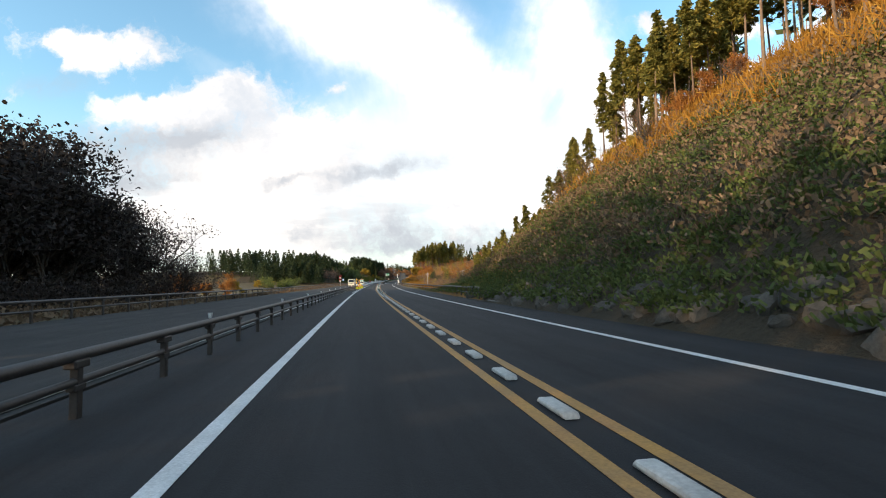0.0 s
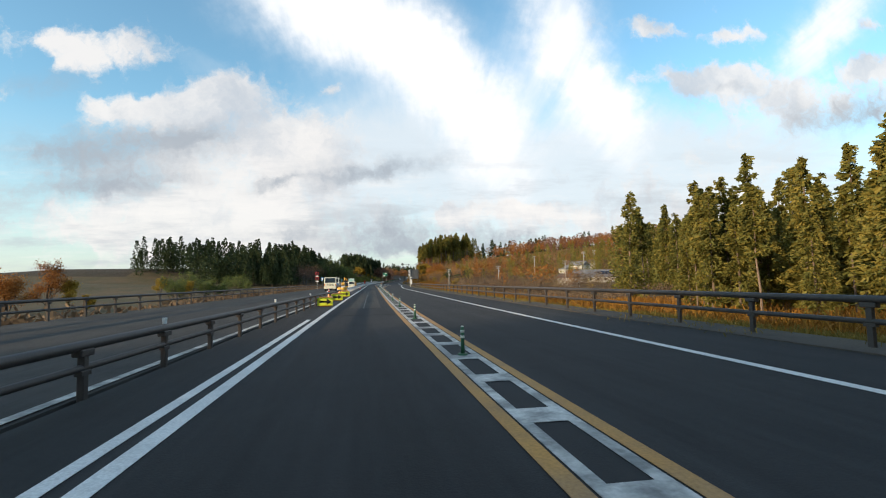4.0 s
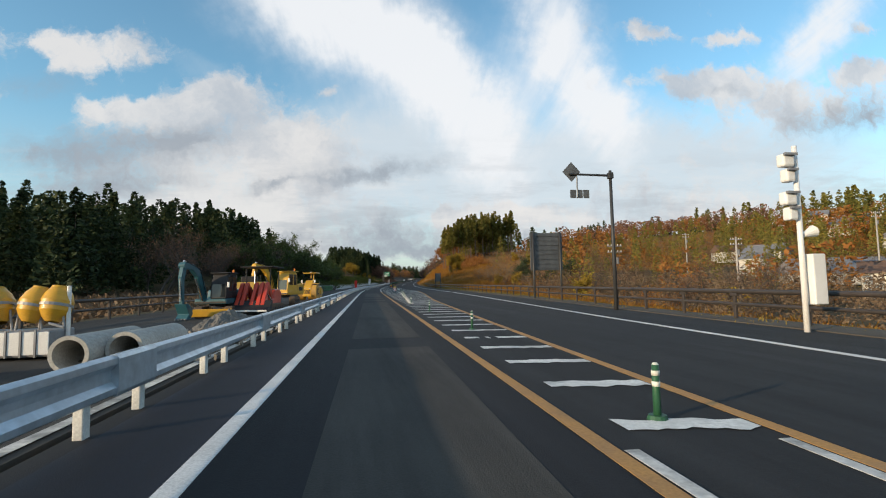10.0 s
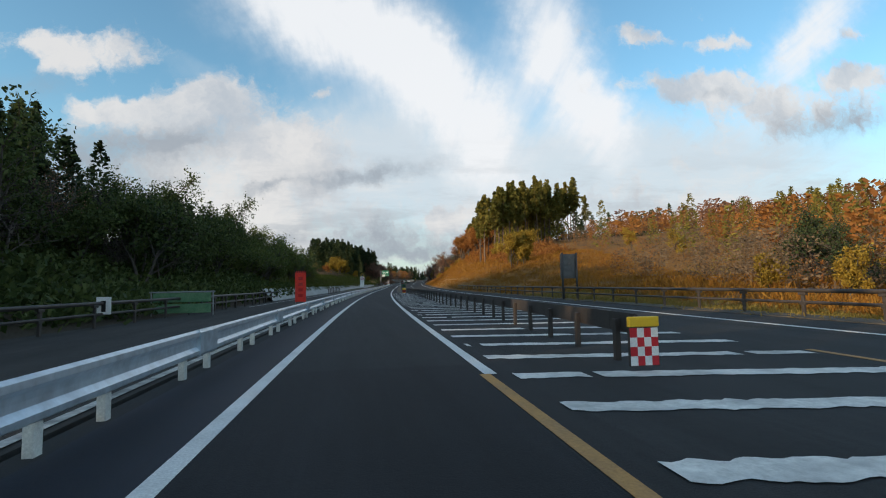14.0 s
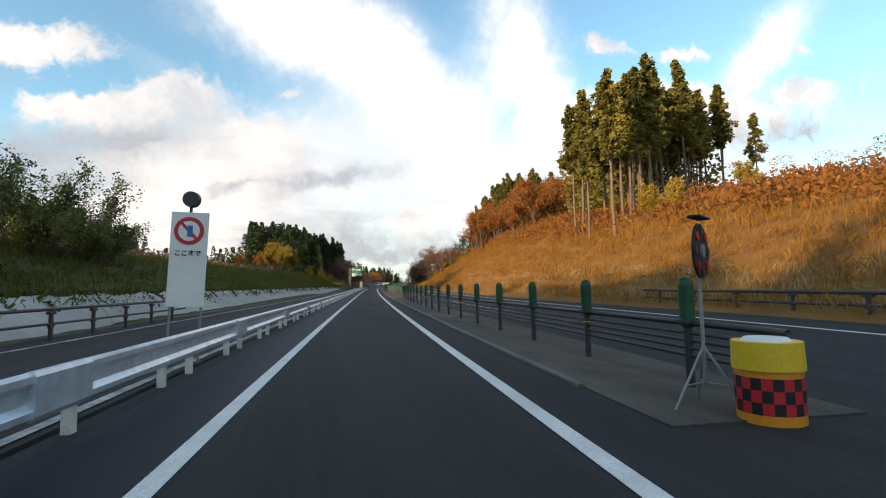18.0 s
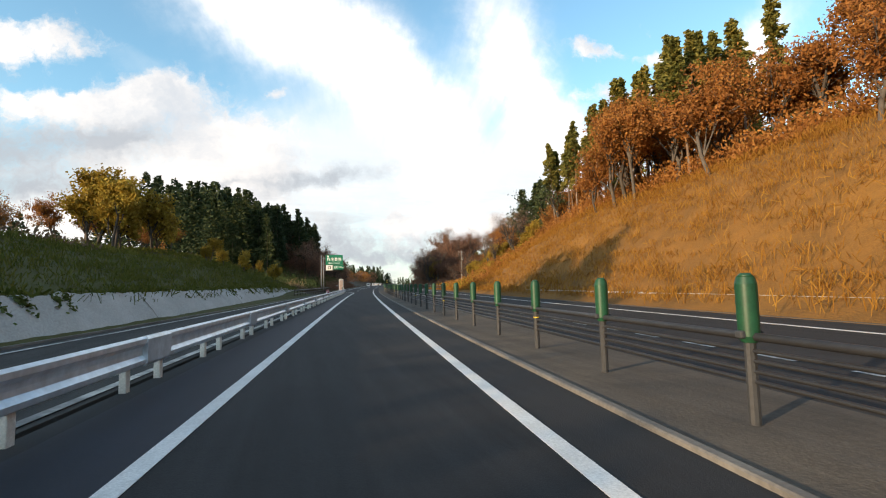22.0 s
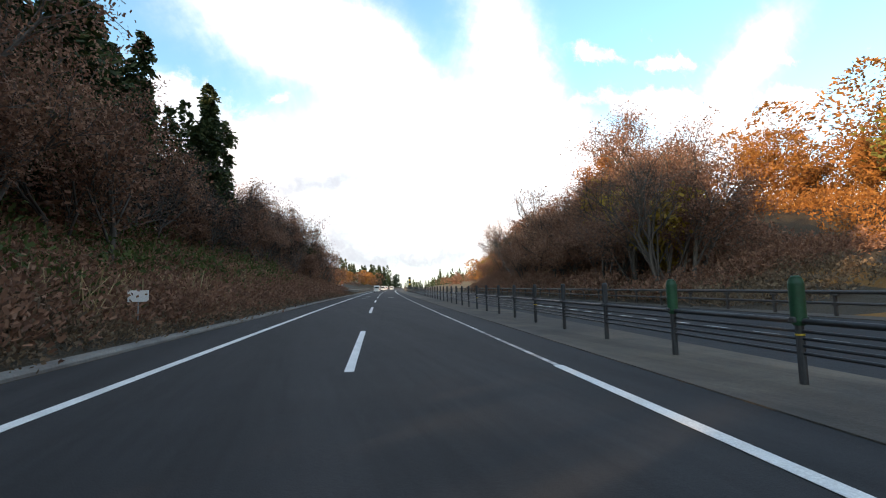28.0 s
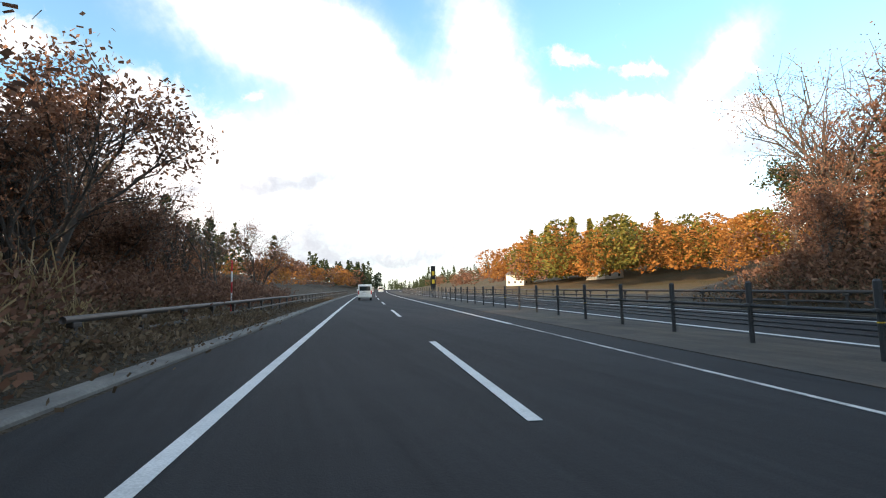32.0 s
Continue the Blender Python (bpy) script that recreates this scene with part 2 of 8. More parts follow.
def streaked(m, strength=0.35):
    """Wheel tracks, drips and seams drawn out along the road over a surface."""
    n = Nodes(m.node_tree, False)
    bsdf = m.node_tree.nodes["Principled BSDF"]
    base = bsdf.inputs["Base Color"].links[0].from_socket
    co = n.add("ShaderNodeTexCoord").outputs["Object"]
    lane = n.noise(n.add("ShaderNodeMapping", {"Vector": co, "Scale": (1.0, 0.02, 1.0)}).outputs[0], 1.3, 3.0, 0.55)
    drip = n.noise(n.add("ShaderNodeMapping", {"Vector": co, "Scale": (1.0, 0.06, 1.0)}).outputs[0], 7.0, 4.0, 0.6)
    patch = n.noise(co, 0.9, 6.0, 0.7)
    v = n.math("ADD", n.math("ADD", n.math("MULTIPLY", lane, 0.5), n.math("MULTIPLY", drip, 0.3)), n.math("MULTIPLY", patch, 0.2))
    g = n.add("ShaderNodeMapRange", {0: v, 1: 0.36, 2: 0.64, 3: 1 - strength, 4: 1 + strength}).outputs[0]
    c = n.mix(1.0, base, n.add("ShaderNodeCombineColor", {0: g, 1: g, 2: g}).outputs[0], "MULTIPLY")
    n.tree.links.new(c, bsdf.inputs["Base Color"])
    return m


def leafy(name, a, b, c, rough=0.65, through=0.25):
    """Leaves: three tones by piece, tinted tree by tree, a little light shining through."""
    m = bpy.data.materials.new(name)
    m.use_nodes = True
    n = Nodes(m.node_tree)
    out = n.add("ShaderNodeOutputMaterial")
    piece = n.add("ShaderNodeNewGeometry").outputs["Random Per Island"]
    tree = n.add("ShaderNodeObjectInfo").outputs["Random"]
    co = n.add("ShaderNodeTexCoord").outputs["Object"]
    f = n.math("ADD", n.math("MULTIPLY", piece, 0.5), n.math("MULTIPLY", n.math("ADD", tree, n.noise(co, 0.35, 2.0)), 0.25))
    col = n.ramp(f, [(0.15, a), (0.5, b), (0.85, c)])
    bsdf = n.add("ShaderNodeBsdfPrincipled", {"Base Color": col, "Roughness": rough, "Specular IOR Level": 0.25})
    clear = n.add("ShaderNodeBsdfTranslucent", {0: col})
    both = n.add("ShaderNodeMixShader", {0: through, 1: bsdf.outputs[0], 2: clear.outputs[0]})
    n.tree.links.new(both.outputs[0], out.inputs[0])
    return m


def glossy(name, colour, rough=0.35, metal=0.0, coat=0.3):
    m = material(name, colour, rough, scale=1.2, fine=60, bump=0.02, metal=metal, second=[c * 0.88 for c in colour], spec=0.5)
    m.node_tree.nodes["Principled BSDF"].inputs["Coat Weight"].default_value = coat
    return m


ASPHALT = material("asphalt", (0.026, 0.026, 0.027), 0.88, (0.020, 0.021, 0.023), 0.12, 55, 0.35, stain=(0.037, 0.036, 0.034), spec=0.3)
ASPHALT_WORN = material("asphalt_worn", (0.062, 0.058, 0.051), 0.92, (0.046, 0.043, 0.039), 0.9, 50, 0.4, stain=(0.030, 0.029, 0.028), spec=0.3)
ASPHALT_OLD = material("asphalt_old", (0.044, 0.042, 0.039), 0.92, (0.034, 0.033, 0.032), 0.5, 50, 0.4, stain=(0.068, 0.064, 0.058), spec=0.3)
# blue of the reflected sky is put into the fresh asphalt's colour
ASPHALT_NEW_BLUE = material("asphalt_new_sky_blue", (0.009, 0.012, 0.022), 0.7, (0.007, 0.009, 0.017), 0.4, 60, 0.2, spec=0.35)
ASPHALT_DARK = material("asphalt_dark", (0.015, 0.0155, 0.018), 0.85, (0.012, 0.0125, 0.015), 0.3, 55, 0.3, stain=(0.021, 0.021, 0.022), spec=0.3)
for m in (ASPHALT, ASPHALT_DARK, ASPHALT_WORN, ASPHALT_OLD, ASPHALT_NEW_BLUE):
    streaked(m)
TAR = material("tar", (0.008, 0.008, 0.009), 0.5, scale=3)
SHOULDER = material("shoulder_dirt", (0.085, 0.072, 0.058), 0.95, (0.055, 0.05, 0.044), 0.7, 25, 0.5, stain=(0.12, 0.10, 0.075))
SAND = streaked(material("median_sand", (0.095, 0.080, 0.064), 0.95, (0.055, 0.050, 0.044), 0.6, 22, 0.5, stain=(0.17, 0.135, 0.095)), 0.3)
WHITE_LINE = material("white_line_paint", (0.74, 0.74, 0.72), 0.7, (0.60, 0.60, 0.58), 1.5, 40, 0.2)
YELLOW_LINE = material("yellow_line_paint", (0.50, 0.26, 0.07), 0.8, (0.36, 0.20, 0.08), 1.2, 30, 0.2, stain=(0.26, 0.19, 0.12))
WHITE_WORN = material("white_worn_paint", (0.60, 0.59, 0.56), 0.8, (0.26, 0.26, 0.25), 2.2, 16, 0.25, stops=(0.42, 0.62), stain=(0.10, 0.10, 0.10))
# worn white paint again, brightened in colour for the sun on the island
ZEBRA_SUNLIT = material("zebra_sunlit_paint", (0.74, 0.73, 0.69), 0.75, (0.50, 0.49, 0.47), 2.0, 16, 0.25, stops=(0.45, 0.68), stain=(0.28, 0.28, 0.27))
CONCRETE = material("concrete", (0.44, 0.43, 0.40), 0.9, (0.33, 0.32, 0.29), 0.8, 20, 0.3, stain=(0.22, 0.21, 0.19))
CONCRETE_PALE = material("concrete_pale", (0.58, 0.57, 0.54), 0.9, (0.45, 0.44, 0.41), 0.9, 18, 0.4, stain=(0.30, 0.28, 0.25), depth=0.06)
KERB = material("kerb_concrete", (0.20, 0.19, 0.17), 0.9, (0.13, 0.12, 0.11), 1.0, 16, 0.3, vary=0.15)
# part of the sky's blue reflection is painted into the beam's base colour
STEEL_WHITE = streaked(material("galvanised_beam", (0.62, 0.69, 0.75), 0.34, (0.52, 0.59, 0.66), 0.5, 5, 0.02, metal=0.6, spec=0.5, stain=(0.42, 0.46, 0.50)), 0.12)
STEEL_POST = material("white_post_steel", (0.72, 0.71, 0.66), 0.55, scale=3, fine=30, bump=0.05, vary=0.1)
STEEL_BROWN = material("brown_steel", (0.055, 0.045, 0.04), 0.55, (0.04, 0.034, 0.03), 2, 30, 0.08, spec=0.45)
STEEL_GREY = material("grey_steel", (0.30, 0.31, 0.32), 0.5, (0.22, 0.22, 0.23), 2, 30, 0.05, metal=0.3)
STEEL_DARK = material("dark_steel", (0.045, 0.047, 0.05), 0.5, scale=3, fine=30, bump=0.05)
CABLE = material("wire_rope", (0.05, 0.05, 0.052), 0.45, (0.035, 0.035, 0.037), 4, 80, 0.2, metal=0.4)
GREEN_SLEEVE = material("green_sleeve", (0.014, 0.075, 0.034), 0.45, (0.010, 0.055, 0.026), 4, 30, 0.03, vary=0.2)
YELLOW_BAND = material("reflective_band", (0.75, 0.52, 0.05), 0.4, scale=6)
GREEN_POLE = material("green_pole", (0.03, 0.11, 0.055), 0.5, scale=4, vary=0.1)
POLE_BAND = material("pale_band", (0.75, 0.76, 0.68), 0.45, scale=4)
BARK_CEDAR = material("cedar_bark", (0.20, 0.145, 0.105), 0.95, (0.12, 0.09, 0.07), 1.2, 9, 0.6, vary=0.25)
BARK_GREY = material("grey_bark", (0.105, 0.09, 0.075), 0.95, (0.06, 0.052, 0.045), 1.5, 10, 0.6, vary=0.25)
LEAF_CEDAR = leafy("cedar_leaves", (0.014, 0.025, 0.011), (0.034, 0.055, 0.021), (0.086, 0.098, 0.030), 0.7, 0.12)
# conifer leaves in sun: warm sunlight is put into this paler colour
LEAF_SUNLIT = leafy("sunlit_toned_leaves", (0.070, 0.078, 0.018), (0.155, 0.148, 0.032), (0.29, 0.225, 0.045), 0.7, 0.28)
LEAF_ORANGE = leafy("orange_leaves", (0.18, 0.072, 0.020), (0.31, 0.125, 0.030), (0.45, 0.22, 0.055), 0.7, 0.35)
LEAF_RUST = leafy("rust_leaves", (0.123, 0.066, 0.046), (0.231, 0.118, 0.074), (0.385, 0.220, 0.140), 0.75, 0.25)
LEAF_GOLD = leafy("gold_leaves", (0.20, 0.13, 0.02), (0.34, 0.23, 0.03), (0.45, 0.34, 0.06), 0.7, 0.3)
LEAF_GREEN = leafy("green_leaves", (0.033, 0.052, 0.016), (0.072, 0.098, 0.026), (0.130, 0.156, 0.046), 0.7, 0.25)
LEAF_BAMBOO = leafy("bamboo_leaves", (0.060, 0.090, 0.022), (0.120, 0.150, 0.036), (0.204, 0.216, 0.060), 0.6, 0.3)
# leaves of the shaded trees: the shade is put into the colour
LEAF_SHADED = leafy("shade_toned_leaves", (0.022, 0.017, 0.017), (0.045, 0.035, 0.031), (0.085, 0.066, 0.052), 0.8, 0.15)
LEAF_BROWN = leafy("dry_brush", (0.081, 0.055, 0.037), (0.150, 0.103, 0.065), (0.250, 0.181, 0.112), 0.85, 0.2)
GRASS_GOLD = leafy("golden_grass", (0.17, 0.072, 0.012), (0.30, 0.142, 0.020), (0.40, 0.23, 0.04), 0.8, 0.3)
GRASS_GREEN = leafy("green_grass", (0.048, 0.060, 0.010), (0.085, 0.098, 0.016), (0.140, 0.130, 0.028), 0.9, 0.3)
GRASS_OLIVE = leafy("olive_grass", (0.10, 0.085, 0.018), (0.18, 0.14, 0.03), (0.28, 0.20, 0.05), 0.8, 0.25)
GRASS_PALE = leafy("pale_reed", (0.22, 0.15, 0.07), (0.36, 0.26, 0.13), (0.52, 0.42, 0.25), 0.8, 0.3)
EARTH = material("ground_earth", (0.11, 0.075, 0.035), 0.95, (0.065, 0.06, 0.025), 0.12, 6, 0.6, stain=(0.15, 0.085, 0.03), depth=0.15)
FOREST_FLOOR = material("forest_floor", (0.05, 0.035, 0.02), 0.95, (0.03, 0.026, 0.015), 0.3, 6, 0.6)
EARTH_GOLD = material("golden_bank_earth", (0.24, 0.110, 0.018), 0.95, (0.16, 0.078, 0.016), 0.35, 9, 0.7, stain=(0.30, 0.14, 0.022), depth=0.12)
EARTH_GREEN = material("green_bank_earth", (0.060, 0.066, 0.013), 0.95, (0.072, 0.068, 0.017), 0.35, 9, 0.7, stain=(0.065, 0.050, 0.020), depth=0.12)
EARTH_DARK = material("brushy_bank_earth", (0.045, 0.034, 0.02), 0.95, (0.06, 0.045, 0.026), 0.4, 7, 0.8, depth=0.2)

# ---- builders ----


def mesh_of(name, verts, faces, smooth=False):
    me = bpy.data.meshes.new(name)
    me.from_pydata([tuple(v) for v in verts], [], faces)
    if smooth:
        me.polygons.foreach_set("use_smooth", [True] * len(me.polygons))
    me.update()
    return me


def cards(name, corners):
    """A mesh of loose quads; corners is an array (n, 4, 3)."""
    n = len(corners)
    me = bpy.data.meshes.new(name)
    me.vertices.add(4 * n)
    me.vertices.foreach_set("co", np.asarray(corners, dtype=np.float32).ravel())
    me.loops.add(4 * n)
    me.loops.foreach_set("vertex_index", np.arange(4 * n, dtype=np.int32))
    me.polygons.add(n)
    me.polygons.foreach_set("loop_start", np.arange(0, 4 * n, 4, dtype=np.int32))
    me.update(calc_edges=True)
    return me


def link(name, me, mat, parent=None, label="", kind="", at=None):
    ob = new(name, me)
    if mat and not me.materials:
        me.materials.append(mat)
    if parent:
        ob.parent = parent
    if at is not None:
        ob.matrix_basis = at
    tagged(ob, label, kind=kind)
    return ob


def part(name, bm, mat, parent, label="", smooth=False, at=None):
    """One bmesh as one mesh object under a thing."""
    me = bpy.data.meshes.new(name)
    bm.normal_update()
    bm.to_mesh(me)
    bm.free()
    if smooth:
        me.polygons.foreach_set("use_smooth", [True] * len(me.polygons))
    return link(name, me, mat, parent, label, at=at)


def thing(name, label, category, group="", at=None):
    ob = new(name)
    ob.empty_display_size = 0.3
    if at is not None:
        ob.matrix_basis = at
    return tagged(ob, label, category, group)


def box(bm, x0, x1, y0, y1, z0, z1, bevel=0.0):
    vs = [bm.verts.new(p) for p in ((x0, y0, z0), (x1, y0, z0), (x1, y1, z0), (x0, y1, z0), (x0, y0, z1), (x1, y0, z1), (x1, y1, z1), (x0, y1, z1))]
    fs = [bm.faces.new([vs[i] for i in q]) for q in ((0, 3, 2, 1), (4, 5, 6, 7), (0, 1, 5, 4), (1, 2, 6, 5), (2, 3, 7, 6), (3, 0, 4, 7))]
    if bevel:
        edges = list({e for f in fs for e in f.edges})
        bmesh.ops.bevel(bm, geom=edges, offset=bevel, segments=2, affect="EDGES", profile=0.5)
    return bm


def prism(bm, outline, x0, x1, bevel=0.0):
    """An outline of (y, z) pairs drawn from x0 to x1."""
    a = [bm.verts.new((x0, y, z)) for y, z in outline]
    b = [bm.verts.new((x1, y, z)) for y, z in outline]
    n = len(outline)
    fs = [bm.faces.new(a), bm.faces.new(b[::-1])]
    for i in range(n):
        fs.append(bm.faces.new((a[(i + 1) % n], a[i], b[i], b[(i + 1) % n])))
    bmesh.ops.recalc_face_normals(bm, faces=fs)
    if bevel:
        bmesh.ops.bevel(bm, geom=list({e for f in fs for e in f.edges}), offset=bevel, segments=2, affect="EDGES", profile=0.5)
    return bm


def rod(bm, p, q, r, r2=None, n=10, caps=True):
    """A round bar from p to q."""
    p, q = Vector(p), Vector(q)
    r2 = r if r2 is None else r2
    axis = (q - p).normalized()
    side = axis.orthogonal().normalized()
    up = axis.cross(side)
    rings = []
    for c, rad in ((p, r), (q, r2)):
        rings.append([bm.verts.new(c + side * math.cos(2 * math.pi * k / n) * rad + up * math.sin(2 * math.pi * k / n) * rad) for k in range(n)])
    for k in range(n):
        bm.faces.new((rings[0][k], rings[0][(k + 1) % n], rings[1][(k + 1) % n], rings[1][k]))
    if caps:
        bm.faces.new(rings[0][::-1])
        bm.faces.new(rings[1])
    return bm


def stations(s0, s1, step=5.0):
    out = [s0]
    k = math.floor(s0 / step) + 1
    while k * step < s1 - 1e-6:
        out.append(k * step)
        k += 1
    return out + [s1]


def value(v, s):
    return lerp(v, s) if isinstance(v, list) else v


def band(name, s0, s1, left, right, z, mat, thick=0.05, parent=None, label="", kind="structure", step=5.0, cuts=1):
    """A slab along the road from s0 to s1 between two offsets (numbers or tables), its top z over the road."""
    verts, faces = [], []
    st = stations(s0, s1, step)
    w = cuts + 1
    for s in st:
        a, b = value(left, s), value(right, s)
        row = [road(s, a + (b - a) * i / cuts, z) for i in range(w)]
        verts += row + [row[0] - Vector((0, 0, thick)), row[-1] - Vector((0, 0, thick))]
    w2 = w + 2
    for i in range(len(st) - 1):
        o, p = i * w2, (i + 1) * w2
        for k in range(cuts):
            faces.append((o + k, o + k + 1, p + k + 1, p + k))
        faces.append((o + w, o, p, p + w))
        faces.append((o + w - 1, o + w + 1, p + w + 1, p + w - 1))
    for o, flip in ((0, False), ((len(st) - 1) * w2, True)):
        ring = [o + w] + [o + k for k in range(w)] + [o + w + 1]
        faces.append(ring if flip else ring[::-1])
    return link(name, mesh_of(name, verts, faces), mat, parent, label, kind)


def sweep(name, s0, s1, d, outline, mat, parent=None, label="", kind="", step=5.0, base=0.0, smooth=False):
    """A closed outline of (across, up) pairs carried along the road at the offset d (number or table)."""
    verts, faces = [], []
    st = stations(s0, s1, step)
    n = len(outline)
    for s in st:
        dd = value(d, s)
        verts += [road(s, dd + a, base + b) for a, b in outline]
    for i in range(len(st) - 1):
        for k in range(n):
            faces.append((i * n + k, i * n + (k + 1) % n, (i + 1) * n + (k + 1) % n, (i + 1) * n + k))
    faces.append(list(range(n)))
    faces.append([(len(st) - 1) * n + k for k in range(n)][::-1])
    return link(name, mesh_of(name, verts, faces, smooth), mat, parent, label, kind)


def circle(r, n=8, x=0.0, y=0.0):
    return [(x + r * math.cos(2 * math.pi * k / n), y + r * math.sin(2 * math.pi * k / n)) for k in range(n)]


def on_road(s, d, z=0.0, yaw=0.0):
    """A pose on the road: x across to the right, y along it."""
    p = road(s, d, z)
    return pose(p.x, p.y, p.z, 0, 0, turn(s) + yaw)


# ---- the lie of the land ----
LEFT_OUT = [(-400, -14.0), (0, -13.4), (150, -12.8), (200, -12.4), (235, -11.6), (297, -10.2), (320, -9.2), (350, -9.0), (400, -9.0), (450, -8.2), (495, -7.0), (545, -6.2), (575, -5.6), (700, -5.6), (1500, -5.6)]
OUTER = [(-400, 7.4), (0, 7.6), (80, 8.1), (131, 8.7), (194, 9.1), (226, 10.4), (257, 12.4), (284, 13.8), (330, 14.4), (380, 14.5), (490, 14.8), (560, 15.2), (700, 15.6), (1500, 15.6)]
RIGHT_OUT = [(-400, 9.7), (30, 9.9), (50, 10.6), (80, 10.9), (131, 11.4), (194, 12.0), (226, 13.2), (257, 15.2), (284, 16.4), (330, 17.0), (490, 17.2), (700, 17.8), (1500, 17.8)]
R_KNOTS = (0, 2.5, 6, 10, 16, 24, 34, 48, 75, 120, 200, 350, 700, 1600)
RIGHT_LAND = [
    (-300, (0, 1.5, 4.5, 8, 13, 18, 21, 23, 24, 24, 25, 30, 40, 30)),
    (0, (0, 1.5, 4.6, 8.2, 12.5, 17, 21, 23, 24, 24, 25, 30, 40, 30)),
    (45, (0, 1.4, 4.4, 8, 12.5, 18, 22, 24, 24, 22, 20, 30, 40, 30)),
    (62, (0, 0.9, 2.8, 5.5, 9.5, 15, 19, 20, 16, 10, 10, 25, 40, 30)),
    (73, (0, 0, 0.1, 0.4, 1.0, 2, 4, 5, 3, 0, 3, 20, 40, 30)),
    (90, (0, -0.1, -0.3, -0.4, -0.4, 0, 0.5, 1, 1, 0, 3, 20, 40, 30)),
    (110, (0, -0.3, -0.8, -1.3, -1.6, -1.2, 0, 1, 2, 4, 8, 14, 40, 30)),
    (200, (0, -0.4, -1.4, -2.6, -3.6, -3.8, -3.6, -2.5, 1.0, 6, 9, 20, 45, 30)),
    (290, (0, -0.2, -0.6, -1.4, -2.2, -2.8, -3, -3, -2.5, 1, 10, 30, 50, 30)),
    (345, (0, 0, 0.4, 0.8, 1, 1.2, 1.5, 2, 3, 5, 14, 35, 52, 30)),
    (390, (0, 0.6, 2.4, 4.5, 6, 7, 7.5, 8, 9, 12, 20, 38, 52, 30)),
    (420, (0, 0.8, 3.2, 6, 9, 10.5, 11.5, 12.5, 13, 16, 24, 40, 52, 30)),
    (470, (0, 0.8, 3.3, 6.9, 11.2, 14, 16, 17, 18, 20, 28, 42, 52, 30)),
    (520, (0, 0.8, 3.2, 6.7, 10.8, 13.8, 16, 17.5, 19, 22, 30, 42, 52, 30)),
    (550, (0, 0.4, 1.8, 4.5, 8.2, 12, 15.5, 17.5, 19, 22, 30, 42, 52, 30)),
    (578, (0, 0.0, 0.3, 0.9, 2.6, 5, 9, 12, 14, 18, 25, 40, 52, 30)),
    (598, (0, 0, 0.2, 0.5, 1.0, 1.5, 3, 7, 12, 16, 24, 40, 52, 30)),
    (615, (0, 0.2, 0.8, 1.8, 3.0, 3.6, 5, 8, 12, 14, 22, 40, 52, 30)),
    (636, (0, 0.4, 2.2, 5.0, 8.0, 9.5, 10.5, 11, 12, 14, 22, 40, 52, 30)),
    (660, (0, 0.5, 2.6, 5.6, 9.0, 11, 12, 12, 12, 14, 22, 40, 52, 30)),
    (688, (0, 0.5, 2.4, 5.2, 8.4, 10, 10, 9, 8, 8, 14, 30, 40, 30)),
    (712, (0, 0, 0.1, 0.2, 0.4, 0.5, 0.5, 1, 2, 5, 12, 26, 40, 30)),
    (760, (0, 0, 0, 0, 0, 0, 0.3, 0.8, 2, 5, 12, 24, 40, 30)),
    (860, (0, 0, 0, 0, 0, 0.5, 1, 2, 5, 10, 16, 22, 30, 20)),
    (1200, (0, 0, 0.5, 1, 2, 3, 4, 6, 10, 16, 22, 22, 20, 10)),
    (2000, (0, 0, 0, 0, 0, 0, 2, 4, 10, 14, 18, 20, 20, 10))]
L_KNOTS = (0, 2, 4, 8, 13, 20, 30, 45, 75, 130, 250, 500, 1600)
